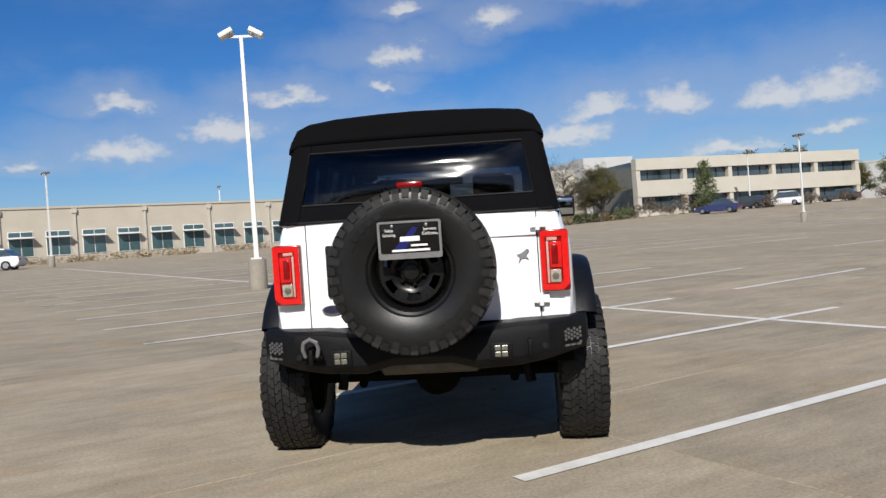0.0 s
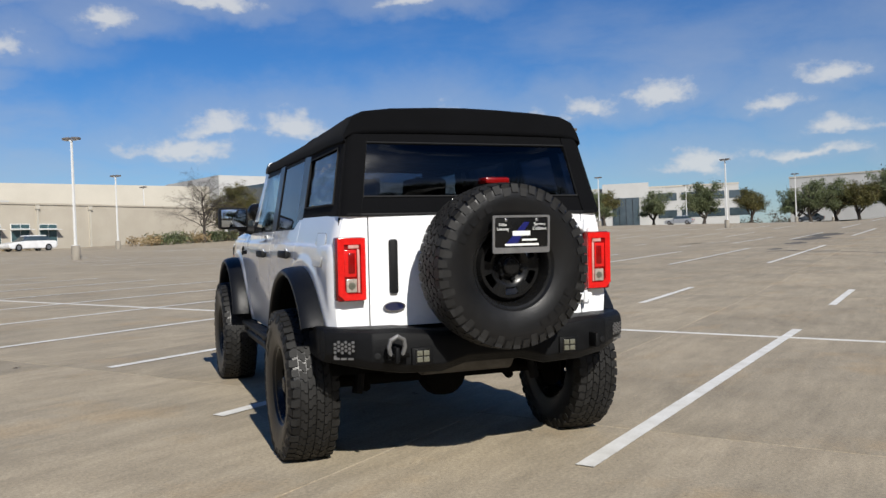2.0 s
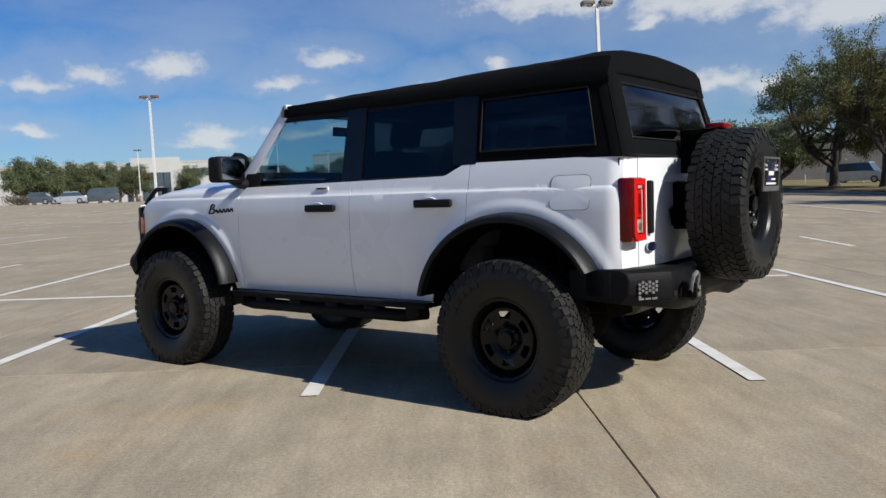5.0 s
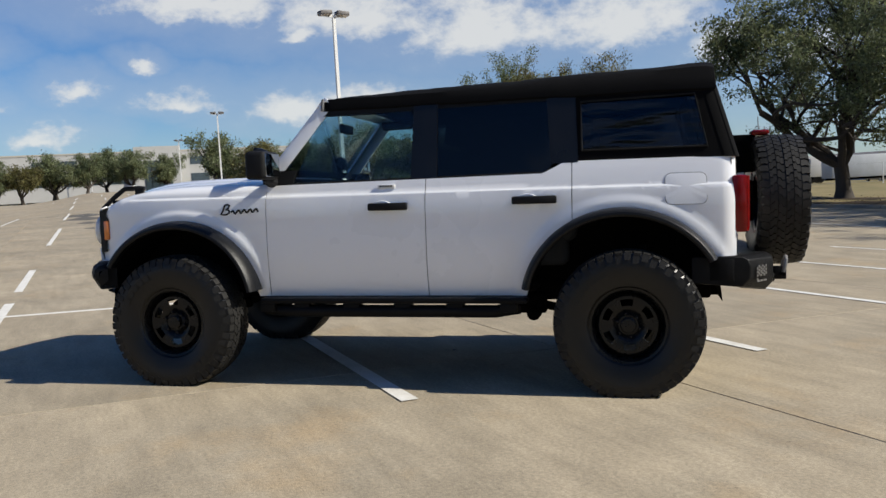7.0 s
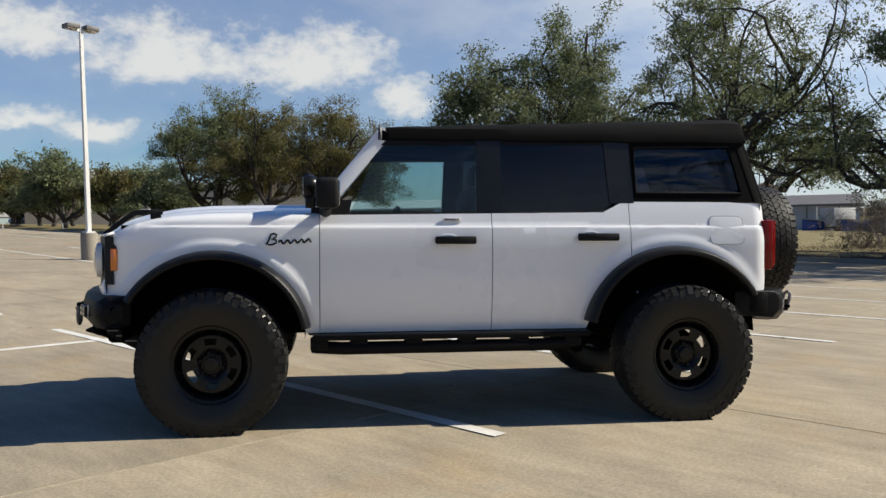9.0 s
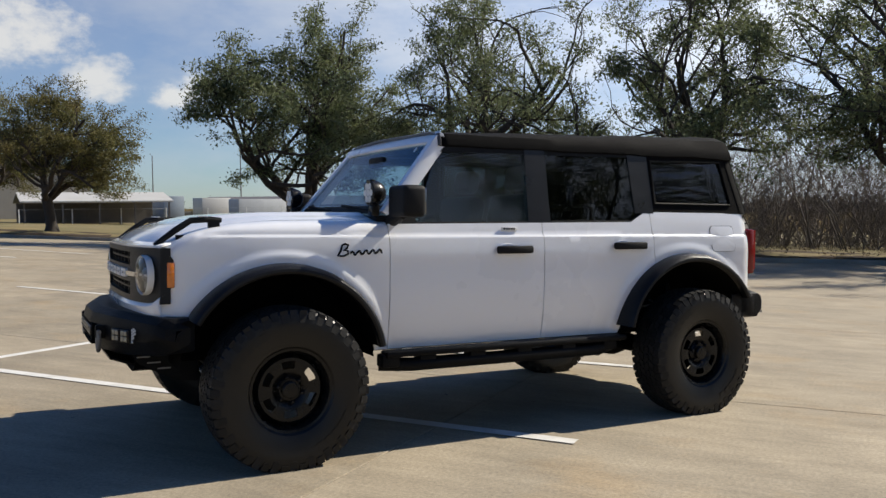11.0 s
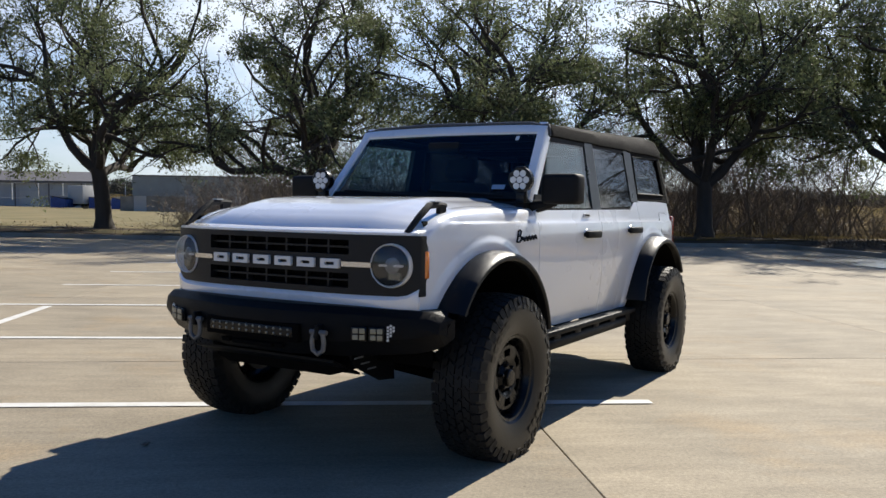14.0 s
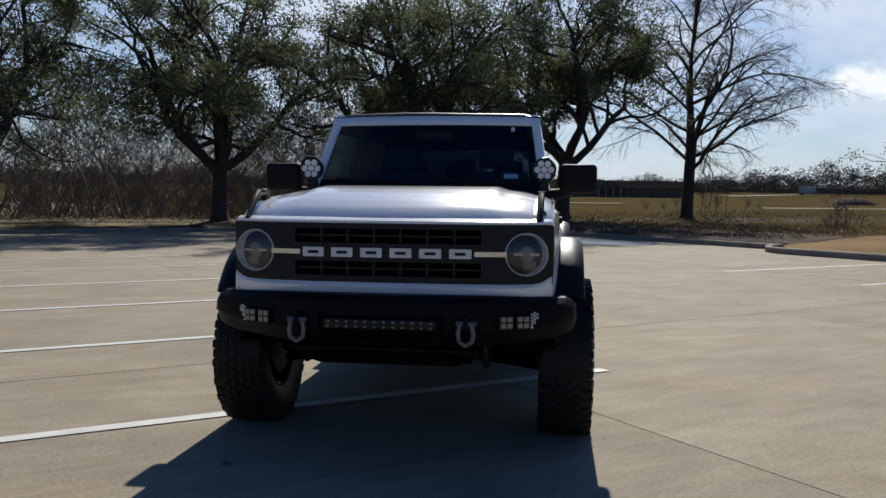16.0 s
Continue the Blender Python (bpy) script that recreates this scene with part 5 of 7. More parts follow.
prism(bm, [Vector((3.79, -0.46, 0.58)), Vector((3.79, 0.46, 0.58)), Vector((3.50, 0.40, 0.47)), Vector((3.50, -0.40, 0.47))], (0, 0, -0.012))
part("skid_plate", bm, STEEL, fb, "black skid plate", soft=False)
part("valance", (lambda bm: prism(bm, [Vector((3.66, y, z)) for y, z in ((-0.50, 0.60), (0.50, 0.60), (0.42, 0.50), (0.34, 0.475), (-0.34, 0.475), (-0.42, 0.50))], (-0.30, 0, 0)))(bmesh.new()), UNDER, fb, "black lower valance", soft=False)
# near-black box on the face, painted for the shade of a recess
part("light_recess", boxed(3.80, 3.862, -0.30, 0.30, 0.655, 0.745, r=0.006), UNDER, fb)
bar = part("light_bar", boxed(3.83, 3.868, -0.27, 0.27, 0.678, 0.728, r=0.006), RIM, fb, "black LED light bar")
for k in range(12):
    for z in (0.691, 0.715):
        y = -0.245 + 0.0445 * k
        part("led_cell", lathe(bmesh.new(), [(0.0075, 3.856), (0.007, 3.870), (0.004, 3.8715)], 8, "x", (0, y, z)), BULB, bar)
# near-black bars on the face, in place of shaded cut-outs
for y0, y1, z in ((-0.13, 0.13, 0.628), (-0.2, -0.15, 0.632), (0.15, 0.2, 0.632)):
    part("bumper_slot", boxed(3.83, 3.8585, y0, y1, z - 0.010, z + 0.010, r=0.004), UNDER, fb, soft=False)


def hex_vent(cells, at, parent, mat, size=0.0085):
    """A patch of small bright hexagons on a sloping face."""
    for a, b in cells:
        c = part("vent_cell", lathe(bmesh.new(), [(size, -0.004), (size, 0.0)], 6, "x"), mat, parent, soft=False)
        c.matrix_basis = at @ pose(0.003, a, b)


for s in (1, -1):
    # the pair of small square lamps sits on the angled wing of the bumper
    m = pose(3.738, s * 0.622, 0.715, 0, 0, s * 23)
    for dy in (-0.042, 0.042):
        c = tagged(new("fog_lamp"), "small square LED fog lamp"); c.parent = fb
        c.matrix_basis = m @ pose(0.018, dy, 0)
        part("case", boxed(-0.03, 0.006, -0.037, 0.037, -0.034, 0.034, r=0.004), RIM, c)
        for a in (-0.016, 0.016):
            for b in (-0.015, 0.015):
                part("led_cell", boxed(0.005, 0.01, a - 0.013, a + 0.013, b - 0.012, b + 0.012, r=0.003), FOG, c, soft=False)
    hex_vent([(s * (i - 1) * 0.0135, (j - 2) * 0.0150 + (0.0075 if i % 2 else 0)) for i in range(3) for j in range(5) if i <= (j + 1) * 0.62], pose(3.702, s * 0.722, 0.718, 0, 0, s * 23), fb, OFFWHITE, 0.0065)
    # bow shackle in front
    sh = tagged(new("shackle"), "dark bow shackle hanging on the bumper"); sh.parent = fb
    sh.matrix_basis = pose(3.840, s * 0.405, 0.715)
    bow = [Vector((0.0, 0.026, 0.0)), Vector((0, 0.036, -0.05)), Vector((0, 0.03, -0.085)), Vector((0, 0.0, -0.104)), Vector((0, -0.03, -0.085)), Vector((0, -0.036, -0.05)), Vector((0, -0.026, 0.0))]
    part("bow", tube(bmesh.new(), bow, 0.0115, 8), SHACKLE, sh)
    part("pin", tube(bmesh.new(), [(0, -0.045, 0.0), (0, 0.05, 0.0)], 0.012, 8), SHACKLE, sh)
    part("shackle_tab", boxed(3.77, 3.856, s * 0.405 - 0.013, s * 0.405 + 0.013, 0.68, 0.75, r=0.008), STEEL, fb)
    # the side plate below the bumper with its unreadable pale lettering
    bm = bmesh.new()
    prism(bm, [Vector((3.70, s * 0.47, 0.62)), Vector((3.34, s * 0.49, 0.62)), Vector((3.32, s * 0.49, 0.42)), Vector((3.44, s * 0.48, 0.43)), Vector((3.64, s * 0.47, 0.53))], (0, -s * 0.012, 0))
    sk = part("side_plate", bm, STEEL, fb, soft=False)
    for k in range(3):
        x, z = 3.655 - 0.055 * k, 0.572 - 0.034 * k
        part("pale_bar", boxed(x - 0.07, x, min(s * 0.478, s * 0.4835), max(s * 0.478, s * 0.4835), z - 0.004, z + 0.003), BADGE, sk, soft=False)

secs = []
for y, xf, zb in ((-0.90, -0.56, 0.645), (-0.885, -0.69, 0.635), (-0.68, -0.84, 0.600), (-0.52, -0.865, 0.575), (-0.30, -0.865, 0.565), (-0.16, -0.85, 0.60), (0.16, -0.85, 0.60), (0.30, -0.865, 0.565), (0.52, -0.865, 0.575), (0.68, -0.84, 0.600), (0.885, -0.69, 0.635), (0.90, -0.56, 0.645)):
    zt = 0.79 + (0.02 if abs(y) > 0.4 else -0.01)
    secs.append([(xf + 0.20, y, zt), (xf + 0.05, y, zt), (xf + 0.012, y, zt - 0.02), (xf, y, zt - 0.06), (xf + 0.004, y, zb + 0.05), (xf + 0.05, y, zb), (xf + 0.20, y, zb + 0.01)])
rb = loft(secs, STEEL, "rear_bumper", "black powder-coated steel rear bumper")
for s in (1, -1):
    part("bumper_end", boxed(-0.60, -0.45, min(s * 0.80, s * 0.90), max(s * 0.80, s * 0.90), 0.66, 0.80, r=0.012), STEEL, rb)
    m = pose(-0.758, s * 0.806, 0.715, 0, 0, 180 - s * 35.5)
    hex_vent([((i - 2.5) * 0.0195, (j - 1) * 0.021 + (0.0105 if i % 2 else 0)) for i in range(6) for j in range(3)] + [((2.5 - 0) * 0.0195 * s * -1, -0.043)], m, rb, GALV)
    for k in range(3):
        c = part("pale_bar", boxed(0.0, 0.004, -0.055 + 0.038 * k, -0.025 + 0.038 * k, -0.057, -0.047), GALV, rb, soft=False)
        c.matrix_basis = m
    c = tagged(new("cube_lamp"), "small square LED lamp in the bumper"); c.parent = rb
    c.matrix_basis = pose(-0.866, s * 0.425, 0.665, 0, 0, 180)
    part("case", boxed(-0.02, 0.012, -0.058, 0.058, -0.045, 0.045, r=0.006), STEEL, c)
    part("face", boxed(0.011, 0.015, -0.04, 0.04, -0.036, 0.036, r=0.004), RIM, c)
    for a in (-0.018, 0.018):
        for b in (-0.016, 0.016):
            part("led_cell", boxed(0.014, 0.019, a - 0.0155, a + 0.0155, b - 0.0135, b + 0.0135, r=0.003), BULB, c, soft=False)
    p = part("parking_sensor", lathe(bmesh.new(), [(0.017, -0.012), (0.017, 0.004), (0.011, 0.006), (0.004, 0.005)], 20, "x"), PLASTIC, rb)
    p.matrix_basis = pose(-0.842, s * 0.655, 0.675, 0, 0, 180 - s * 15)
    part("shackle_tab", boxed(-0.93, -0.83, s * 0.575 - 0.012, s * 0.575 + 0.012, 0.645, 0.725, r=0.008), STEEL, rb)
sh = tagged(new("shackle"), "dull grey bow shackle on the bumper"); sh.parent = rb
sh.matrix_basis = pose(-0.905, 0.575, 0.68, 0, -12, 0)
part("bow", tube(bmesh.new(), [Vector((0, 0.03, 0.0)), Vector((0, 0.042, 0.05)), Vector((0, 0.034, 0.085)), Vector((0, 0.0, 0.104)), Vector((0, -0.034, 0.085)), Vector((0, -0.042, 0.05)), Vector((0, -0.03, 0.0))], 0.0115, 8), SHACKLE, sh)
part("pin", tube(bmesh.new(), [(0, -0.065, 0.0), (0, 0.05, 0.0)], 0.013, 8), UNDER, sh)

# rock rails
for s in (1, -1):
    r = tagged(new("rock_rail"), "black tubular rock rail with cut-out step"); r.parent = car
    part("upper_rail", boxed(0.60, 2.36, min(s * 0.80, s * 0.90), max(s * 0.80, s * 0.90), 0.535, 0.572, r=0.014), STEEL, r)
    part("lower_rail", tube(bmesh.new(), [(0.66, s * 0.80, 0.50), (0.80, s * 0.845, 0.482), (2.18, s * 0.845, 0.482), (2.36, s * 0.78, 0.485)], 0.040, 12), STEEL, r)
    for x in (0.72, 1.06, 1.40, 1.74, 2.08, 2.32):
        part("brace", boxed(x - 0.055, x + 0.055, min(s * 0.78, s * 0.875), max(s * 0.78, s * 0.875), 0.475, 0.55, r=0.01), STEEL, r)

# underbody
u = part("underbody", (lambda bm: [box(bm, *d, r=0.02) for d in ((-0.45, 3.35, -0.46, 0.46, 0.60, 0.72), (0.55, 2.38, -0.80, 0.80, 0.60, 0.66), (-0.5, 2.4, -0.52, -0.44, 0.52, 0.64), (-0.5, 2.4, 0.44, 0.52, 0.52, 0.64), (2.3, 3.45, 0.40, 0.48, 0.55, 0.66), (2.3, 3.45, -0.48, -0.40, 0.55, 0.66))] and bm)(bmesh.new()), UNDER, car, "black frame rails and floor")
part("rear_axle", (lambda bm: [tube(bm, [(0, -0.75, 0.42), (0, 0.75, 0.42)], 0.045, 12), lathe(bm, [(0.03, -0.16), (0.13, -0.1), (0.15, 0.0), (0.13, 0.1), (0.03, 0.16)], 20, "x", (0, 0.0, 0.42))] and bm)(bmesh.new()), UNDER, car)
part("front_axle", (lambda bm: [tube(bm, [(2.95, -0.75, 0.42), (2.95, -0.25, 0.47), (2.95, 0.25, 0.47), (2.95, 0.75, 0.42)], 0.032, 10), tube(bm, [(2.72, 0.30, 0.46), (2.95, 0.72, 0.36), (3.14, 0.30, 0.46)], 0.03, 8), tube(bm, [(2.72, -0.30, 0.46), (2.95, -0.72, 0.36), (3.14, -0.30, 0.46)], 0.03, 8), box(bm, 2.75, 3.2, -0.22, 0.22, 0.43, 0.62, r=0.03)] and bm)(bmesh.new()), UNDER, car)
part("muffler", lathe(bmesh.new(), [(0.06, -0.30), (0.1, -0.27), (0.1, 0.27), (0.06, 0.30)], 20, "y", (-0.40, 0.0, 0.58)), EXHAUST, car, "dull metal muffler")
part("tail_pipe", tube(bmesh.new(), [(-0.40, -0.25, 0.58), (-0.50, -0.45, 0.60), (-0.62, -0.60, 0.62)], 0.03, 10), EXHAUST, car)
part("fuel_tank", boxed(0.35, 1.3, -0.42, 0.02, 0.44, 0.62, r=0.05), UNDER, car)
for s in (1, -1):
    part("shock_absorber", tube(bmesh.new(), [(-0.16, s * 0.58, 0.36), (-0.10, s * 0.50, 0.86)], [0.032, 0.026], 10), STEEL, car)
    bm = bmesh.new()
    tube(bm, [Vector((0.1 + 0.05 * math.cos(a), s * 0.52 + 0.05 * math.sin(a), 0.47 + 0.0125 * a)) for a in np.linspace(0, 8 * math.pi, 65)], 0.008, 5)
    part("coil_spring", bm, GALV, car)

# side mirrors and lamp pods
for s in (1, -1):
    m = tagged(new("side_mirror"), "large black door mirror"); m.parent = car
    part("housing", boxed(2.20, 2.34, min(s * 0.845, s * 1.08), max(s * 0.845, s * 1.08), 1.342, 1.522, r=0.03, seg=4), PLASTIC, m)
    part("arm", tube(bmesh.new(), [(2.28, s * 0.775, 1.325), (2.28, s * 0.84, 1.335), (2.275, s * 0.92, 1.36)], [0.042, 0.036, 0.03], 10), PLASTIC, m)
    part("mirror_glass", boxed(2.196, 2.203, min(s * 0.862, s * 1.063), max(s * 0.862, s * 1.063), 1.36, 1.505, r=0.003), material("mirror glass", (0.42, 0.45, 0.48), 0.03, metal=1.0, amount=0.05), m, "silvered mirror")
    p = tagged(new("pod_light"), "round LED pod light on a bracket"); p.parent = car
    p.matrix_basis = pose(2.385, s * 0.748, 1.482)
    part("case", lathe(bmesh.new(), [(0.03, -0.07), (0.058, -0.05), (0.074, -0.015), (0.076, 0.025), (0.07, 0.03)], 30, "x"), RIM, p)
    part("face", lathe(bmesh.new(), [(0.069, 0.02), (0.068, 0.028)], 30, "x"), BADGE, p, "grey lamp face")
    for k in range(7):
        a = 2 * math.pi * k / 6
        r = 0.042 if k < 6 else 0.0
        part("led_cell", lathe(bmesh.new(), [(0.0205, 0.026), (0.0195, 0.034), (0.006, 0.031)], 12, "x", (0, r * math.cos(a), r * math.sin(a))), OFFWHITE, p)
    part("top_guard", boxed(0.0, 0.032, -0.03, 0.03, 0.058, 0.078, r=0.006), RIM, p)
    part("bracket", boxed(-0.03, 0.02, -0.03, 0.03, -0.135, -0.065, r=0.008), RIM, p)

# cabin
part("cabin_floor", boxed(0.66, 2.3, -0.74, 0.74, 0.66, 0.70), UNDER, car)
part("cargo_floor", boxed(-0.55, 0.66, -0.49, 0.49, 0.72, 0.76), UNDER, car)
for s in (1, -1):
    part("door_trim", boxed(0.66, 2.25, min(s * 0.74, s * 0.775), max(s * 0.74, s * 0.775), 0.7, 1.285), SEATS, car)
    part("quarter_trim", boxed(-0.55, 0.66, min(s * 0.72, s * 0.755), max(s * 0.72, s * 0.755), 1.10, 1.36), SEATS, car)
    part("link_bracket", (lambda bm: [box(bm, 0.52, 0.72, s * 0.52 - 0.05, s * 0.52 + 0.05, 0.43, 0.56, r=0.015), lathe(bm, [(0.03, -0.07), (0.045, -0.06), (0.045, 0.06), (0.03, 0.07)], 14, "y", (0.60, s * 0.53, 0.43))] and bm)(bmesh.new()), UNDER, car)
    part("trailing_arm", tube(bmesh.new(), [(0.0, s * 0.48, 0.36), (0.62, s * 0.52, 0.50)], 0.028, 8), UNDER, car)
part("dashboard", boxed(2.0, 2.30, -0.74, 0.74, 1.02, 1.315, r=0.04), PLASTIC, car)
sw = part("steering_wheel", lathe(bmesh.new(), [(0.17 + 0.017 * math.cos(a), 0.017 * math.sin(a)) for a in np.linspace(0, 2 * math.pi, 9)[:-1]], 32, "x", closed=True), PLASTIC, car)
sw.matrix_basis = pose(1.86, 0.37, 1.20, 0, -22, 0)
part("steering_hub", (lambda bm: [box(bm, -0.03, 0.03, -0.16, 0.16, -0.03, 0.03, r=0.01), box(bm, -0.02, 0.14, -0.03, 0.03, -0.03, 0.03)] and bm)(bmesh.new()), PLASTIC, sw)
for x, ys, tall in ((1.30, (0.37, -0.37), 0.62), (0.42, (0.42, 0.0, -0.42), 0.55)):
    for y in ys:
        seat = tagged(new("seat"), "dark cloth seat"); seat.parent = car
        seat.matrix_basis = pose(x, y, 0.9)
        w = 0.25 if x > 1 else 0.2
        part("cushion", boxed(-0.05, 0.48, -w, w, -0.16, 0.05, r=0.05, seg=3), SEATS, seat)
        b = part("backrest", boxed(-0.07, 0.07, -w, w, 0.0, tall, r=0.05, seg=3), SEATS, seat)
        b.matrix_basis = pose(-0.02, 0, 0, 0, -12, 0)
        b = part("headrest", boxed(-0.05, 0.05, -0.13, 0.13, tall + 0.03, tall + 0.2, r=0.04, seg=3), SEATS, seat)
        b.matrix_basis = pose(-0.02, 0, 0, 0, -12, 0)
for s in (1, -1):
    bm = bmesh.new()
    tube(bm, [(1.20, s * 0.66, 1.3), (1.20, s * 0.64, 1.78), (0.4, s * 0.64, 1.80), (-0.35, s * 0.63, 1.78), (-0.48, s * 0.66, 1.38)], 0.03, 8)
    tube(bm, [(1.20, s * 0.64, 1.78), (1.95, s * 0.64, 1.78)], 0.03, 8)
    part("roll_bar", bm, PLASTIC, car)
part("roll_hoop", (lambda bm: [tube(bm, [(x, -0.64, 1.79), (x, 0.64, 1.79)], 0.03, 8) for x in (1.2, 0.35, -0.4)] and bm)(bmesh.new()), PLASTIC, car)
# ---- trees ----
def leaf_mesh(name, centres, per, spread, size, mat, seed, slim=0.55):
    """Many small leaf quads round clump centres, as one mesh."""
    rng = np.random.default_rng(seed)
    c = np.repeat(np.asarray(centres), per, axis=0)
    n = len(c)
    c = c + rng.normal(0, 1, (n, 3)) * np.array([spread, spread, spread * 0.7])
    a = rng.normal(0, 1, (n, 3)); a /= np.linalg.norm(a, axis=1)[:, None]
    b = rng.normal(0, 1, (n, 3)); b -= a * (a * b).sum(1)[:, None]; b /= np.linalg.norm(b, axis=1)[:, None]
    s = size * rng.uniform(0.6, 1.5, n)[:, None]
    a, b = a * s, b * s * slim
    v = np.stack([c - a, c + a * 0.9, c + b * 1.35 + a * 0.1], 1).reshape(-1, 3)
    me = bpy.data.meshes.new(name)
    me.from_pydata(v.tolist(), [], np.arange(3 * n).reshape(-1, 3).tolist())
    me.materials.append(mat)
    return me


def branches(seed, height, reach, split_at, limbs, trunk_r, kids, gaps=-2.0, twist=0.75, lean=0.25, up=(0.35, 1.1), floor_z=1.9):
    """The crooked tapered limbs of a broad tree as one bmesh, and the tips that carry leaves."""
    rng = random.Random(seed)
    bm, tips = bmesh.new(), []

    def grow(p, way, r, length, level):
        if level == len(kids) - 1 and noise.noise(p * 0.45 + Vector((seed, 0, 0))) < gaps:
            return
        steps = 6 if level == 1 else 5 if level == 2 else 4 if level == 3 else 3
        pts, rad = [p], [r]
        for i in range(steps):
            bend = Vector((rng.uniform(-1, 1), rng.uniform(-1, 1), rng.uniform(-0.8, 0.8))) * twist * (0.5 if level < 3 else 0.65)
            pull = 0.07 if level == 1 else 0.0
            if p.z < floor_z + 0.6 and level > 1:
                pull = 0.35
            way = (way + bend + Vector((0, 0, pull))).normalized()
            p = p + way * (length / steps)
            pts.append(p); rad.append(r * (1 - 0.42 * (i + 1) / steps))
        tube(bm, pts, rad, 9 if level == 1 else 6 if level == 2 else 4 if level == 3 else 3, cap=False)
        if level >= len(kids):
            tips.extend(pts[1:])
            return
        if level == len(kids) - 1:
            tips.append(pts[-1])
        n = kids[level]
        for k in range(n):
            at = 0.32 + 0.68 * (k + rng.random()) / n if k < n - 1 else 1.0
            i = min(steps, max(1, round(at * steps)))
            a = rng.uniform(0, 2 * math.pi)
            out = Vector((math.cos(a), math.sin(a), rng.uniform(-0.5, 0.8))).normalized()
            way2 = (way * (0.75 if k < n - 1 else 1.6) + out).normalized()
            grow(pts[i], way2, rad[i] * ((0.62 if gaps > -1 else 0.5) if k < n - 1 else 0.8), length * rng.uniform(0.5, 0.78), level + 1)

    foot = [Vector((0, 0, -0.25)), Vector((0, 0, 0.05)), Vector((0.02, 0, 0.4)), Vector((lean * 0.4, 0.03, split_at * 0.55)), Vector((lean, 0.05, split_at))]
    tube(bm, foot, [trunk_r * 2.0, trunk_r * 1.45, trunk_r * 1.1, trunk_r, trunk_r * 1.02], 12, cap=False)
    for k in range(limbs):
        a = 2 * math.pi * (k + rng.uniform(-0.3, 0.3)) / limbs
        rise = rng.uniform(*up) if k else 2.2
        start = foot[-1] - Vector((0, 0, 0.05 + 0.35 * rng.random()))
        grow(start, Vector((math.cos(a), math.sin(a), rise)).normalized(), trunk_r * rng.uniform(0.5, 0.68), reach * rng.uniform(0.5, 0.66), 1)
    hi = sorted(t.z for t in tips)[int(len(tips) * 0.985)]
    k = (height - split_at) / (hi - split_at)
    for c in [v.co for v in bm.verts] + tips:
        if c.z > split_at:
            c.z = split_at + (c.z - split_at) * k
    return bm, [tuple(t) for t in tips]


def oak(name, seed, height, reach, split_at, limbs, per, clump, size, mat, label, kids=(0, 6, 5, 3), thin=-0.13, trunk_r=0.29, gap=-0.08, **more):
    t = thing(name, Matrix.Identity(4), label, "tree", "oaks along the kerb")
    bm, tips = branches(seed, height, reach, split_at, limbs, trunk_r, kids, gaps=(thin if len(kids) > 3 else -0.6) if per else -2.0, **more)
    part("trunk", bm, BARK, t)
    if per:
        # the leaves gather in clumps with gaps between
        tips = [p for p in tips if noise.noise(Vector(p) * 0.75 + Vector((seed, 3, 1))) > gap]
        crown = new("crown", leaf_mesh("crown", tips, per, clump, size, mat, seed))
        crown.parent = t
    return t


VERGE_Z = 0.28
evergreen = "broad evergreen live oak with dark limbs on the verge"
bronze = "live oak with thinning bronze-green leaves on the verge"
kinds = [
    oak("oak_tree", 3, 9.6, 7.8, 1.6, 6, 84, 0.24, 0.074, LEAF, evergreen, gap=-0.32),
    oak("oak_tree", 8, 11.2, 7.2, 2.4, 6, 68, 0.24, 0.069, LEAF, evergreen, gap=-0.03),
    oak("oak_tree", 14, 11.0, 7.8, 2.6, 6, 84, 0.24, 0.072, LEAF, evergreen, gap=-0.28),
    oak("oak_tree", 21, 8.2, 5.8, 2.0, 5, 72, 0.24, 0.066, LEAFDRY, bronze, gap=-0.25),
    oak("oak_tree", 62, 11.0, 8.2, 2.3, 6, 76, 0.25, 0.071, LEAF, evergreen, thin=-0.22, gap=-0.03),
]


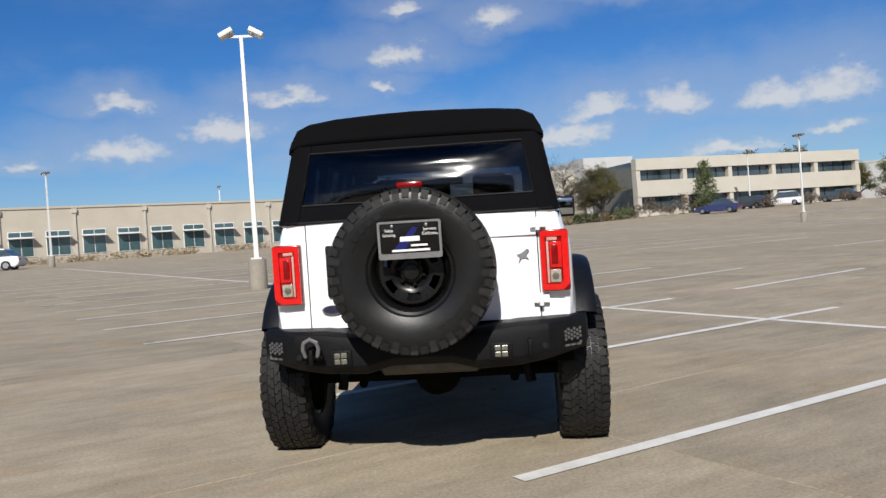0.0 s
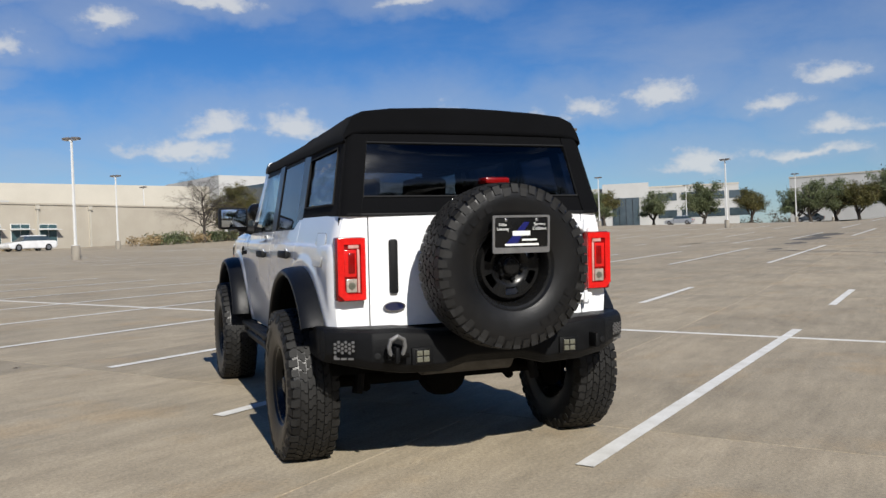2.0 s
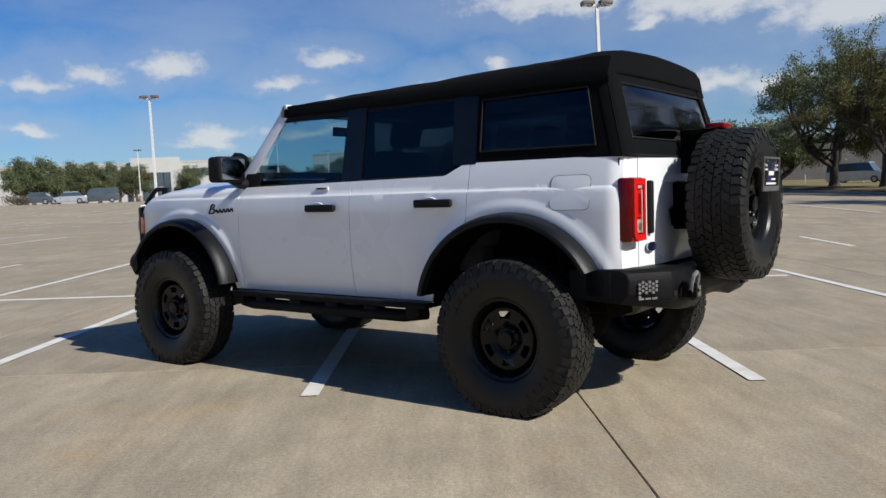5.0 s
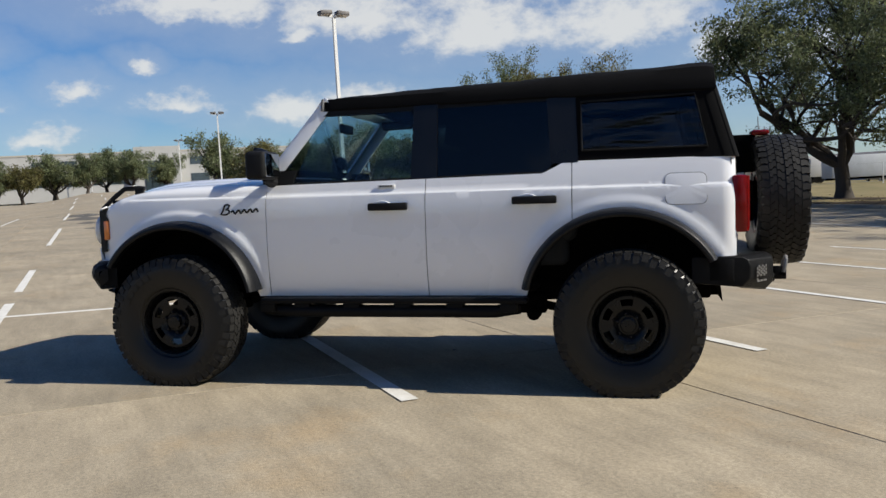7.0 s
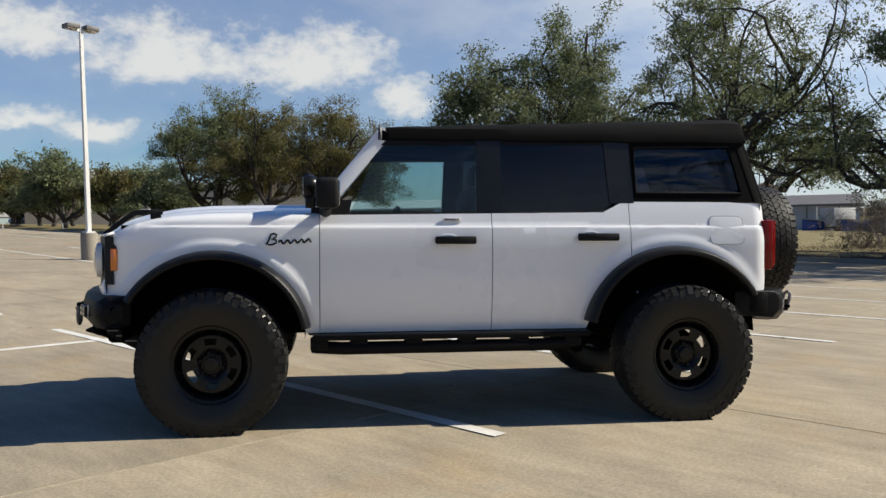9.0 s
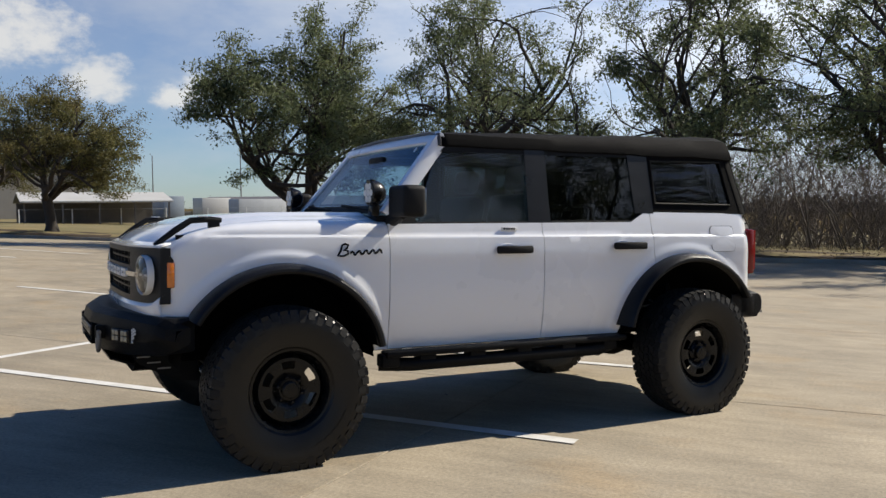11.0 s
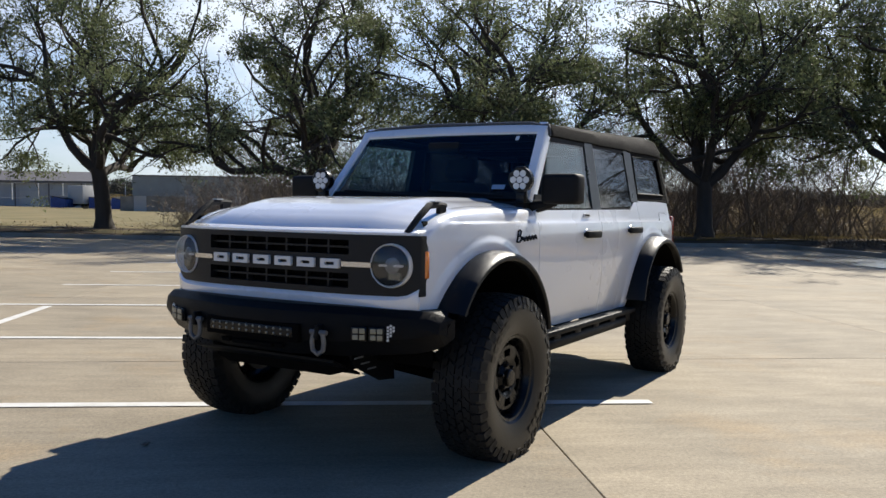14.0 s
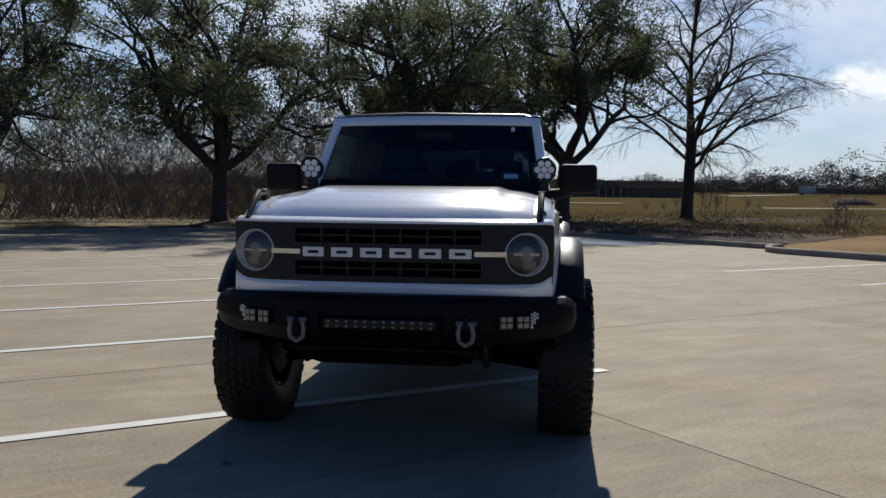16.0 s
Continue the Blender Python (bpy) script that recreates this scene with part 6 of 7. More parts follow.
def bare_tree(seed, height=14.0):
    """A straight-stemmed tree without leaves: a leader with a fork, arching limbs, branchlets and hanging twigs."""
    rng = random.Random(seed)
    t = thing("bare_tree", Matrix.Identity(4), "leafless winter tree with fine grey twigs", "tree", "oaks along the kerb")
    bm = bmesh.new()

    def shoot(p, way, length, r, level):
        steps = (7, 5, 4, 2)[level]
        pts, rad = [p], [r]
        for i in range(steps):
            sag = (0.05 - 0.20 * (i + 1) / steps) if level == 0 else (-0.06 if level == 1 else -0.10)
            w = (0.26, 0.38, 0.42, 0.35)[level]
            way = (way + Vector((rng.uniform(-w, w), rng.uniform(-w, w), rng.uniform(-w, w) * 0.8 + sag))).normalized()
            p = p + way * length / steps
            pts.append(p); rad.append(max(0.0035, r * (1 - 0.8 * (i + 1) / steps)))
        tube(bm, pts, rad, (7, 5, 3, 3)[level], cap=False)
        if level == 3:
            return
        for k in range((12, 9, 6)[level]):
            f = 0.22 + 0.78 * (k + rng.random()) / (12, 9, 6)[level]
            i = min(steps - 1, int(f * steps))
            q = pts[i].lerp(pts[i + 1], f * steps - i) if f < 1 else pts[-1]
            d = (pts[i + 1] - pts[i]).normalized()
            out = Vector((rng.uniform(-1, 1), rng.uniform(-1, 1), rng.uniform(-0.7, 0.75)))
            shoot(q, (d * 0.85 + out * 0.9).normalized(), length * (0.46, 0.5, 0.52)[level] * rng.uniform(0.6, 1.15) * (1.15 - 0.5 * f), rad[i] * (0.5, 0.55, 0.6)[level], level + 1)

    stem = [Vector((0, 0, -0.3)), Vector((0, 0, 0.05)), Vector((0, 0.01, 0.5)), Vector((0.05, 0.02, 2.2)), Vector((0.02, 0.12, 4.4)), Vector((-0.12, 0.05, 6.6)), Vector((0.1, -0.2, 9.2)), Vector((0.3, -0.1, height * 0.9))]
    rad = [0.62, 0.48, 0.36, 0.31, 0.29, 0.17, 0.10, 0.03]
    tube(bm, stem, rad, 12, cap=False)
    shoot(stem[4] - Vector((0, 0, 0.3)), Vector((0.25, 0.75, 1.1)).normalized(), 7.5, 0.19, 0)
    for k in range(24):
        z = 2.9 + 9.0 * (k / 23) ** 1.2
        i = max(j for j in range(len(stem) - 1) if stem[j].z <= z)
        f = (z - stem[i].z) / (stem[i + 1].z - stem[i].z)
        a = 2.4 * k + rng.uniform(-0.4, 0.4)
        rise = 0.15 + 0.09 * z + rng.uniform(-0.1, 0.25)
        shoot(stem[i].lerp(stem[i + 1], f), Vector((math.cos(a), math.sin(a), rise)).normalized(), (9.6 - 0.5 * (z - 3)) * rng.uniform(0.75, 1.1), (0.12 - 0.006 * (z - 3)) * rng.uniform(0.8, 1.1), 0)
    part("trunk", bm, BARK, t)
    return t


bare = bare_tree(31)
far_oak = oak("oak_tree", 45, 7.6, 6.0, 1.3, 6, 50, 0.46, 0.17, LEAF, "distant live oak at the edge of the lot", kids=(0, 5, 4))
far_dry = oak("oak_tree", 52, 7.2, 5.6, 1.5, 6, 46, 0.46, 0.16, LEAFDRY, "distant oak with brown winter leaves", kids=(0, 5, 4))
used = set()


def plant(kind, u, n, turn, size=1.0, z=VERGE_Z):
    m = on_lot(lot(u, n)[0], lot(u, n)[1], z, turn)
    if kind not in used:
        used.add(kind)
        kind.matrix_world = m @ Matrix.Scale(size, 4)
        return kind
    c = copy_thing(kind, m)
    c.scale = (size,) * 3
    return c


for kind, u, n, turn, size in ((0, 20.7, -27, 40, 1.0), (1, 11.2, -27, 0, 1.0), (1, 3.3, -27, 130, 1.0), (4, -5.2, -27, 20, 1.0), (4, -14.0, -28.0, 200, 1.12), (2, -23, -27.4, 140, 1.2), (3, 37.7, -27, 10, 0.95), (3, 45.5, -27.5, 120, 1.05), (0, 53, -28, 80, 1.0), (1, -38.8, -13.4, 80, 1.0), (2, -15.2, 0.3, 70, 0.65), (0, -15.2, 10, 20, 0.7)):
    plant(kinds[kind], u, n, turn, size)
plant(bare, -31.8, -27.2, 30, 1.0, 0.1)
for i, (u, n) in enumerate(((62, -28), (70, -28), (79, -27), (87, -29), (96, -28), (105, -28), (114, -29), (123, -27), (132, -28), (143, -29), (152, -26), (152, -14), (153, -4), (154, 4), (151, 13), (156, 20), (152, 27), (155, 36), (153, 45), (148, 53), (118, 82), (128, 84), (137, 80), (147, 84), (157, 78), (98, 84))):
    plant(far_dry if i % 3 == 1 else far_oak, u, n, 57 * i, 0.72 + 0.22 * ((i * 7) % 5) / 4, 0.0)

for i, (x, y) in enumerate(((102.3, -102.7), (97.1, -107.6), (94.7, -112), (89.8, -113.9), (84.9, -119), (46.3, -88.5), (43.5, -92), (40.8, -91.3), (38, -94.6), (35.3, -93.7), (32.6, -96.7), (53, -91), (29, -99))):
    p = Vector((x, y, 0))
    plant(far_dry if i % 4 == 1 else far_oak, p.dot(ROW_U), p.dot(ROW_N), 73 * i, 0.80 + 0.06 * (i % 3), 0.0)

# ---- brush behind the oaks, and woods on the horizon ----
rng = random.Random(5)


def sapling(bm, p, h, rng, boughs=7):
    """A young bare tree: a thin stem, rising boughs and fine twigs."""
    way = Vector((rng.gauss(0, 0.34), rng.gauss(0, 0.34), 1))
    pts = [p]
    for k in range(4):
        bend = 0.45 if h > 2.2 else 0.2
        way = (way + Vector((rng.uniform(-bend, bend), rng.uniform(-bend, bend), 0.05))).normalized()
        pts.append(pts[-1] + way * h / 4)
    r = 0.007 + 0.0048 * h
    tube(bm, pts, [r, r * 0.8, r * 0.6, r * 0.38, 0.004], 3, cap=False)
    for k in range(boughs):
        i = rng.choice((0, 1, 2, 2, 3, 3))
        a = pts[i].lerp(pts[i + 1], rng.random())
        ang = rng.uniform(0, 6.28)
        out = Vector((math.cos(ang), math.sin(ang), rng.uniform(0.5, 1.5))).normalized() * h * rng.uniform(0.18, 0.36)
        mid = a + out * 0.5 + Vector((rng.uniform(-0.12, 0.12), rng.uniform(-0.12, 0.12), -0.06))
        end = a + out
        tube(bm, [a, mid, end], [r * 0.5, r * 0.36, 0.003], 3, cap=False)
        for q in range(6):
            b = mid.lerp(end, rng.random()) if q < 4 else a.lerp(mid, rng.random())
            tube(bm, [b, b + Vector((rng.uniform(-1, 1), rng.uniform(-1, 1), rng.uniform(-0.1, 1.1))) * (0.2 + 0.07 * h)], [0.006, 0.0025], 3, cap=False)


bm = bmesh.new()
for i in range(1250):
    u, n = rng.uniform(-27, 10), N0 - 8 - 14 * rng.random() ** 1.3
    edge = min(1.0, max(0.25, min((u + 27) * 2, 10 - u) / 5))
    h = (1.6 + 7.8 * rng.random() ** 1.2) * edge * (0.85 + 0.75 * noise.noise((u * 0.25, n * 0.25, 0)))
    sapling(bm, Vector(lot(u, n, 0.15)), h, rng)
for u, n, h in ((-33, -27, 2.6), (-33.6, -26.6, 1.9), (-32.4, -26.2, 2.2), (-34.5, -27.5, 1.7), (-30.6, -26.6, 1.5), (-34.7, -27.8, 4.6), (-35.0, -27.2, 3.8), (-34.2, -28.2, 3.2), (-35.6, -27.8, 1.5), (-36.2, -27.0, 1.3), (-36.6, -26.4, 1.2), (-30.0, -26.8, 1.2), (-29.3, -27.1, 1.1)):
    sapling(bm, Vector(lot(u, n, 0.25)), h, rng, 9)
for i in range(16):
    sapling(bm, Vector(lot(-27.0 + rng.gauss(0, 0.28), -14.5 + rng.gauss(0, 0.28), 0.2)), rng.uniform(0.8, 1.75), rng, 3)
b = tagged(part("brush", bm, TWIG), "thicket of bare grey-brown winter saplings", "brush", kind="stuff")
b.matrix_world = SLOPE
pts = []
for i in range(3800):
    u = rng.uniform(-28, 10.5) if i % 2 else rng.uniform(-28, -5)
    top = min(1.0, max(0.2, min((u + 28) * 2, 10.5 - u) / 5))
    pts.append(lot(u, N0 - 9 - 14 * rng.random(), 0.15 + 6.4 * top * rng.random() ** 1.7))
b = tagged(new("undergrowth", leaf_mesh("undergrowth", pts, 34, 0.55, 0.085, BRUSH, 4, 0.22)), "dry brown undergrowth below the saplings", "brush", kind="stuff")
b.matrix_world = SLOPE
pts = []
for i in range(3600):
    u, n = -15.8 - 58 * rng.random() ** 1.4, rng.uniform(-52, -8.2)
    if u < -20.5 - 1.5 * noise.noise((n * 0.4, 2, 2)) and noise.noise((u * 0.22, n * 0.22, 3)) > -0.25:
        pts.append(lot(u, n, 0.25))
b = tagged(new("rough_grass", leaf_mesh("rough_grass", pts, 15, 0.2, 0.065, GRASS, 16, 0.14)), "rough tussocks of dead grass on the field", "grass", kind="stuff")
b.matrix_world = SLOPE
pts = []
for i in range(2300):
    if i % 2:
        u, n = -15.6 - 4.6 * rng.random(), rng.uniform(-23, -8.6)
    else:
        u, n = rng.uniform(-45, 25), N0 - 0.25 - 4.4 * rng.random()
    pts.append(lot(u, n, 0.2 + 0.06 * min(abs(u + 15.4) if i % 2 else N0 - n, 2.0)))
b = tagged(new("leaf_litter", leaf_mesh("verge_litter", pts, 9, 0.17, 0.04, LITTER, 17, 0.5)), "brown fallen oak leaves on the bare earth", "leaves", kind="stuff")
b.matrix_world = SLOPE
pts = []
for i in range(900):
    pts.append(lot(rng.uniform(-70, 12), N0 - rng.uniform(5, 9) - (6 * rng.random() if rng.random() < 0.3 else 0), 0.28))
b = tagged(new("tall_grass", leaf_mesh("tall_grass", pts, 16, 0.3, 0.08, GRASS, 6, 0.12)), "tufts of long dry grass on the verge", "grass", kind="stuff")
b.matrix_world = SLOPE


def wood_top(a):
    way = math.exp(-((math.degrees(a) - 160) / 7) ** 2)
    return 6.0 + 4.5 * way + 4 * noise.noise((math.cos(a) * 5, math.sin(a) * 5, 0)) + 3 * noise.noise((math.cos(a) * 24, math.sin(a) * 24, 3))


pts = []
for i in range(1250):
    a = rng.uniform(0, 2 * math.pi) if i % 2 else radians(rng.uniform(130, 235))
    r = rng.uniform(322, 388)
    x, y = r * math.cos(a), r * math.sin(a)
    top, wide = max(3.0, wood_top(a) * rng.uniform(0.55, 1.2)), rng.uniform(2.4, 5.0)
    for k in range(13):
        v = Vector((rng.gauss(0, 1), rng.gauss(0, 1), rng.gauss(0, 1))).normalized() * rng.random() ** 0.4
        pts.append((x + v.x * wide, y + v.y * wide, land(x, y) + top * (0.52 + 0.46 * v.z)))
tagged(new("far_woods", leaf_mesh("far_woods", pts, 20, 1.0, 0.32, FARLEAF, 9, 0.7)), "low dark woods along the horizon", "woods", kind="stuff")
# a low added sheet fills the gaps between crowns as shaded depth
bm = bmesh.new()
ring = []
for k in range(901):
    a = 2 * math.pi * k / 900
    x, y = 394 * math.cos(a), 394 * math.sin(a)
    ring.append([Vector((x, y, land(x, y) - 2)), Vector((x * 1.004, y * 1.004, land(x, y) + wood_top(a) * 0.2)), Vector((x * 1.012, y * 1.012, land(x, y) + wood_top(a) * 0.3))])
grid(bm, ring)
tagged(part("wood_edge", bm, FARLEAF), "plain sheet added behind the far woods for shaded depth", "woods", kind="stuff")
# pale paths, an earth mound and a house out on the field
for ends, wide in ((((-137, 34), (-135, 58)), 1.5), (((-159.5, -2), (-158.5, 13)), 1.3), (((-262, 52), (-320, 92)), 3.0)):
    bm = bmesh.new()
    (x0, y0), (x1, y1) = ends
    side = Vector((y1 - y0, x0 - x1, 0)).normalized() * wide
    rows = []
    for f in np.linspace(0, 1, 12):
        c = Vector((x0 + (x1 - x0) * f, y0 + (y1 - y0) * f, 0))
        rows.append([Vector((*(c + side * s).xy, land(c.x, c.y) + 0.12)) for s in (-1, 1)])
    grid(bm, rows)
    tagged(part("path", bm, KERB), "pale concrete path across the field", "path", kind="structure")
bm = bmesh.new()
grid(bm, [[Vector((-172 + 3.2 * q * math.cos(t), 60 + 5.2 * q * math.sin(t), land(-172, 60) - 0.15 + 1.5 * (1 - q * q) + 0.4 * noise.noise((q * 3 * math.cos(t), q * 3 * math.sin(t), 1)) * (1 - q))) for t in np.linspace(0, 2 * math.pi, 25)] for q in (0.02, 0.25, 0.5, 0.75, 1.0)])
tagged(part("earth_mound", bm, MULCH), "low heap of dark earth on the field", "mound")
# fallen leaves near the kerb and litter on the lot
bm = bmesh.new()
for x, y in ((5.9, -4.6), (1.35, -0.35), (0.9, 0.2), (4.4, 2.9), (-3.4, 3.1), (-4.0, 4.6), (5.4, 4.4), (-2.7, -2.6), (3.9, -0.7)):
    for k in range(3):
        a = rng.uniform(0, 6.3)
        c = Vector((x + rng.uniform(-0.06, 0.06), y + rng.uniform(-0.06, 0.06), 0.012))
        d = Vector((math.cos(a), math.sin(a), 0.1)) * 0.03
        e = Vector((-math.sin(a), math.cos(a), 0.2)) * 0.012
        bm.faces.new([bm.verts.new(q) for q in (c - d, c - e, c + d, c + e)])
b = tagged(part("leaf_litter", bm, BRUSH), "few dry leaves lying on the concrete", "leaves", kind="stuff")
b.matrix_world = SLOPE


# ---- lamp posts ----
def lamp_post(tilt, paint, words):
    t = thing("street_lamp", Matrix.Identity(4), words, "lamp", "lot lamps")
    bm = lathe(bmesh.new(), [(0.225, -0.1), (0.225, 0.72), (0.21, 0.75)], 24, "z")
    part("base", bm, KERB, t)
    bm = bmesh.new()
    tube(bm, [(0, 0, 0.75), (0, 0, 6.35)], [0.082, 0.06], 4)
    box(bm, -0.13, 0.13, -0.13, 0.13, 0.75, 0.79)
    box(bm, -0.03, 0.03, -0.3, 0.3, 6.3, 6.36)
    part("pole", bm, POLE, t, soft=False)
    for s in (-1, 1):
        bm = boxed(-0.16, 0.16, -0.19, 0.19, -0.06, 0.06, r=0.02)
        h = part("floodlight", bm, paint, t)
        h.matrix_basis = pose(0, s * (0.26 + 0.004 * tilt), 6.42, -s * tilt, 0, 0)
        g = part("lens", boxed(-0.14, 0.14, -0.17, 0.17, -0.078, -0.07), CLEAR, h)
    return t


near = lamp_post(28, POLE, "white lamp post with two tilted floodlights on a concrete base")
near.matrix_world = on_lot(15.1, 6.05, 0, 12)
first = lamp_post(4, ROOFING, "white lamp post with flat dark heads on a concrete base")
first.matrix_world = on_lot(35.4, -20.8, 0, -51)
first.scale = (1.02,) * 3
for x, y, size in ((9.19, -19.07, 1.03), (24.5, -39.3, 0.85), (36.7, -55, 0.74), (49.5, -18.3, 0.86), *((a, b, 1.04) for a, b in ((45.2, 4.7), (76.4, 3.0), (103.5, 0.3), (79.3, 30.7), (50.8, 32.7), (98.5, -28.0), (61.6, -52.6), (94.2, -58.0), (132, -64.6), (113.8, -86.9), (85.5, -83.8), (117, -122.4), (118, -153)))):
    c = copy_thing(first, on_lot(x, y, 0, -51 + 20 * math.sin(x)))
    c.scale = (size,) * 3


# ---- buildings ----
def tan_building():
    t = thing("office_building", on_lot(*lot(0, 76)[:2], 0, ROW_TURN), "long single-storey tan precast building with teal windows", "building")
    # local x runs along the front, local y away from the lot
    part("wall", boxed(-40, 72, 0.0, 40, -1.5, 4.9), TANWALL, t, soft=False)
    part("coping", boxed(-40.1, 72.1, -0.1, 40, 4.9, 5.08), TANWALL, t, soft=False)
    part("roof_unit", boxed(50, 60, 15, 24, 5.0, 6.4), WHITEWALL, t, "white rooftop plant screen", soft=False)
    for i in range(13):
        x = -20.04 + 6.07 * i
        part("downpipe", boxed(x - 0.09, x + 0.09, -0.16, 0.0, -0.2, 4.7), CREAM, t, soft=False)
        part("rain_head", boxed(x - 0.2, x + 0.2, -0.24, 0.0, 4.45, 4.85), CREAM, t, soft=False)
    for i in range(23):
        x = -18.14 + 3.0 * i
        w = part("window", boxed(x - 1.0, x + 1.0, -0.06, 0.02, 0.75, 2.95), OFFWHITE, t, soft=False)
        for a, b, c, d in ((-0.94, -0.03, 0.81, 2.3), (0.03, 0.94, 0.81, 2.3), (-0.94, -0.03, 2.5, 2.89), (0.03, 0.94, 2.5, 2.89)):
            part("pane", boxed(x + a, x + b, -0.085, -0.05, c, d), TEALWIN, w, soft=False)
        part("sunshade", boxed(x - 1.05, x + 1.05, -0.85, -0.06, 2.33, 2.4), POLE, w, soft=False)


tan_building()


def far_office():
    # local x runs along the front to the right, local y away from the lot
    c, r = Vector((99, -15.1)), Vector((111, -45.5))
    way = r - c
    L = way.length
    t = thing("office_building", on_lot(c.x, c.y, 0, math.degrees(math.atan2(way.y, way.x))) @ Matrix.Diagonal((1, 1, 0.83, 1)), "cream two-storey office with ribbon windows", "building")
    part("wall", boxed(0, L, 0.9, 22, -1, 8.3), DARKWIN, t, soft=False)
    for z0, z1 in ((-1.0, 1.0), (2.9, 5.3), (6.9, 8.6)):
        part("spandrel", boxed(-0.3, L + 0.3, 0.0, 1.1, z0, z1), CREAM, t, soft=False)
    for i in range(6):
        x = i * L / 5
        part("pier", boxed(x - 0.28, x + 0.28, 0.12, 1.2, -1, 8.2), CREAM, t, soft=False)
    for i in range(5):
        for z0, z1 in ((1.0, 2.9), (5.3, 6.9)):
            w = part("window", boxed(i * L / 5 + 0.3, (i + 1) * L / 5 - 0.3, 0.8, 0.95, z0, z1), DARKWIN, t, soft=False)
            for k in range(1, 4):
                x = i * L / 5 + k * L / 20
                part("mullion", boxed(x - 0.04, x + 0.04, 0.74, 0.8, z0, z1), PLASTIC, w, soft=False)
    # plain taller block behind the corner
    part("plant_block", boxed(-1.0, 6.5, 13, 30, -1, 10.6), WHITEWALL, t, soft=False)
    part("low_block", boxed(-36, -1.0, 16, 30, -1, 9.0), CREAM, t, soft=False)


far_office()


def white_office(x, y, turn, left, right, z=0.0):
    t = thing("office_building", on_lot(x, y, z, turn), "distant white two-storey office with a tall dark entrance", "building")
    part("wall", boxed(-left, right, 0, 30, -2, 8.0), WHITEWALL, t, soft=False)
    part("parapet", boxed(-left - 0.1, right + 0.1, -0.1, 30, 8.0, 8.35), CREAM, t, soft=False)
    part("portal", boxed(-5, 5, -1.6, 0.0, -2, 9.2), WHITEWALL, t, soft=False)
    part("entrance", boxed(-2.9, 2.9, -1.75, -1.55, -1, 6.0), DARKWIN, t, soft=False)
    for k in range(1, 4):
        part("mullion", boxed(-2.9 + 1.45 * k - 0.06, -2.9 + 1.45 * k + 0.06, -1.82, -1.75, -1, 6.0), PLASTIC, t, soft=False)
    for z0 in (1.2, 5.0):
        for i in range(4):
            part("window", boxed(7 + i * 5, 11 + i * 5, -0.08, 0.1, z0, z0 + 1.7), DARKWIN, t, soft=False)
            part("window", boxed(-11 - i * 5, -7 - i * 5, -0.08, 0.1, z0, z0 + 1.7), DARKWIN, t, soft=False)


white_office(155, -101.5, -122.7, 75, 24)
white_office(107.8, -163.1, -148, 45, 70, 2.0)


def long_house(x, y, half, porch):
    """A long low building across the field: walls, a ridged roof with eaves, a porch gable and dark windows."""
    t = thing("low_building", Matrix.Translation((x, y, land(x, y) - 0.1)), "low brown building with a long dark roof across the field", "building")
    part("wall", boxed(-5, 5, -half, half, -0.5, 2.7), BRICKWALL, t, soft=False)
    bm = bmesh.new()
    prism(bm, [Vector((-5.9, -half - 0.6, 2.6)), Vector((5.9, -half - 0.6, 2.6)), Vector((0, -half - 0.6, 4.7))], (0, 2 * half + 1.2, 0))
    part("roof", bm, SHINGLE, t, "dark shingled roof", soft=False)
    bm = bmesh.new()
    prism(bm, [Vector((3, porch - 3.6, 2.55)), Vector((3, porch + 3.6, 2.55)), Vector((3, porch, 4.75))], (4.2, 0, 0))
    part("porch_gable", bm, SHINGLE, t, soft=False)
    bm = bmesh.new()
    prism(bm, [Vector((7.2, porch - 3.2, 2.55)), Vector((7.2, porch + 3.2, 2.55)), Vector((7.2, porch, 4.5))], (0.06, 0, 0))
    part("gable_panel", bm, BRICKWALL, t, soft=False)
    for s in (-3, -1, 1, 3):
        part("porch_post", boxed(6.7, 6.95, porch + s - 0.12, porch + s + 0.12, -0.3, 2.55), CREAM, t, soft=False)
    for k in range(int(half)):
        yk = -half + 1.0 + 2 * k
        if abs(yk - porch) > 3.4:
            part("window", boxed(4.95, 5.06, yk - 0.55, yk + 0.55, 0.9, 2.1), DARKWIN, t, soft=False)
    part("roof_vent", boxed(-2.4, -0.6, porch - 13, porch - 10.2, 3.2, 5.3), SHINGLE, t, soft=False)


long_house(-236, 13.5, 21, 1.0)


# ---- yard beyond the verge: long store, shed, trailers, fence ----
def store():
    a, b = Vector((-25, -147)), Vector((-80.5, -116.5))
    way = a - b
    t = thing("warehouse", on_lot(b.x, b.y, 0, math.degrees(math.atan2(way.y, way.x))), "long low grey warehouse with a dark roof", "building")
    L = way.length
    part("wall", boxed(0, L, -24, 0, -1, 4.3), material("pale grey cladding", (0.42, 0.43, 0.44), 0.7, scale=0.6, fine=5), t, soft=False)
    bm = bmesh.new()
    prism(bm, [Vector((-0.5, 0.6, 4.2)), Vector((-0.5, 0.6, 4.6)), Vector((-0.5, -8, 6.2)), Vector((-0.5, -24.5, 4.6)), Vector((-0.5, -24.5, 4.2))], (L + 1, 0, 0))
    part("roof", bm, ROOFING, t, soft=False)
    for i in range(13):
        x = 3 + i * (L - 6) / 12
        part("post", boxed(x - 0.1, x + 0.1, 0.5, 0.7, -0.5, 4.3), ROOFING, t, soft=False)
        if i % 2:
            part("door", boxed(x + 1.2, x + 4.2, -0.05, 0.08, -0.5, 2.9), WHITEWALL, t, soft=False)


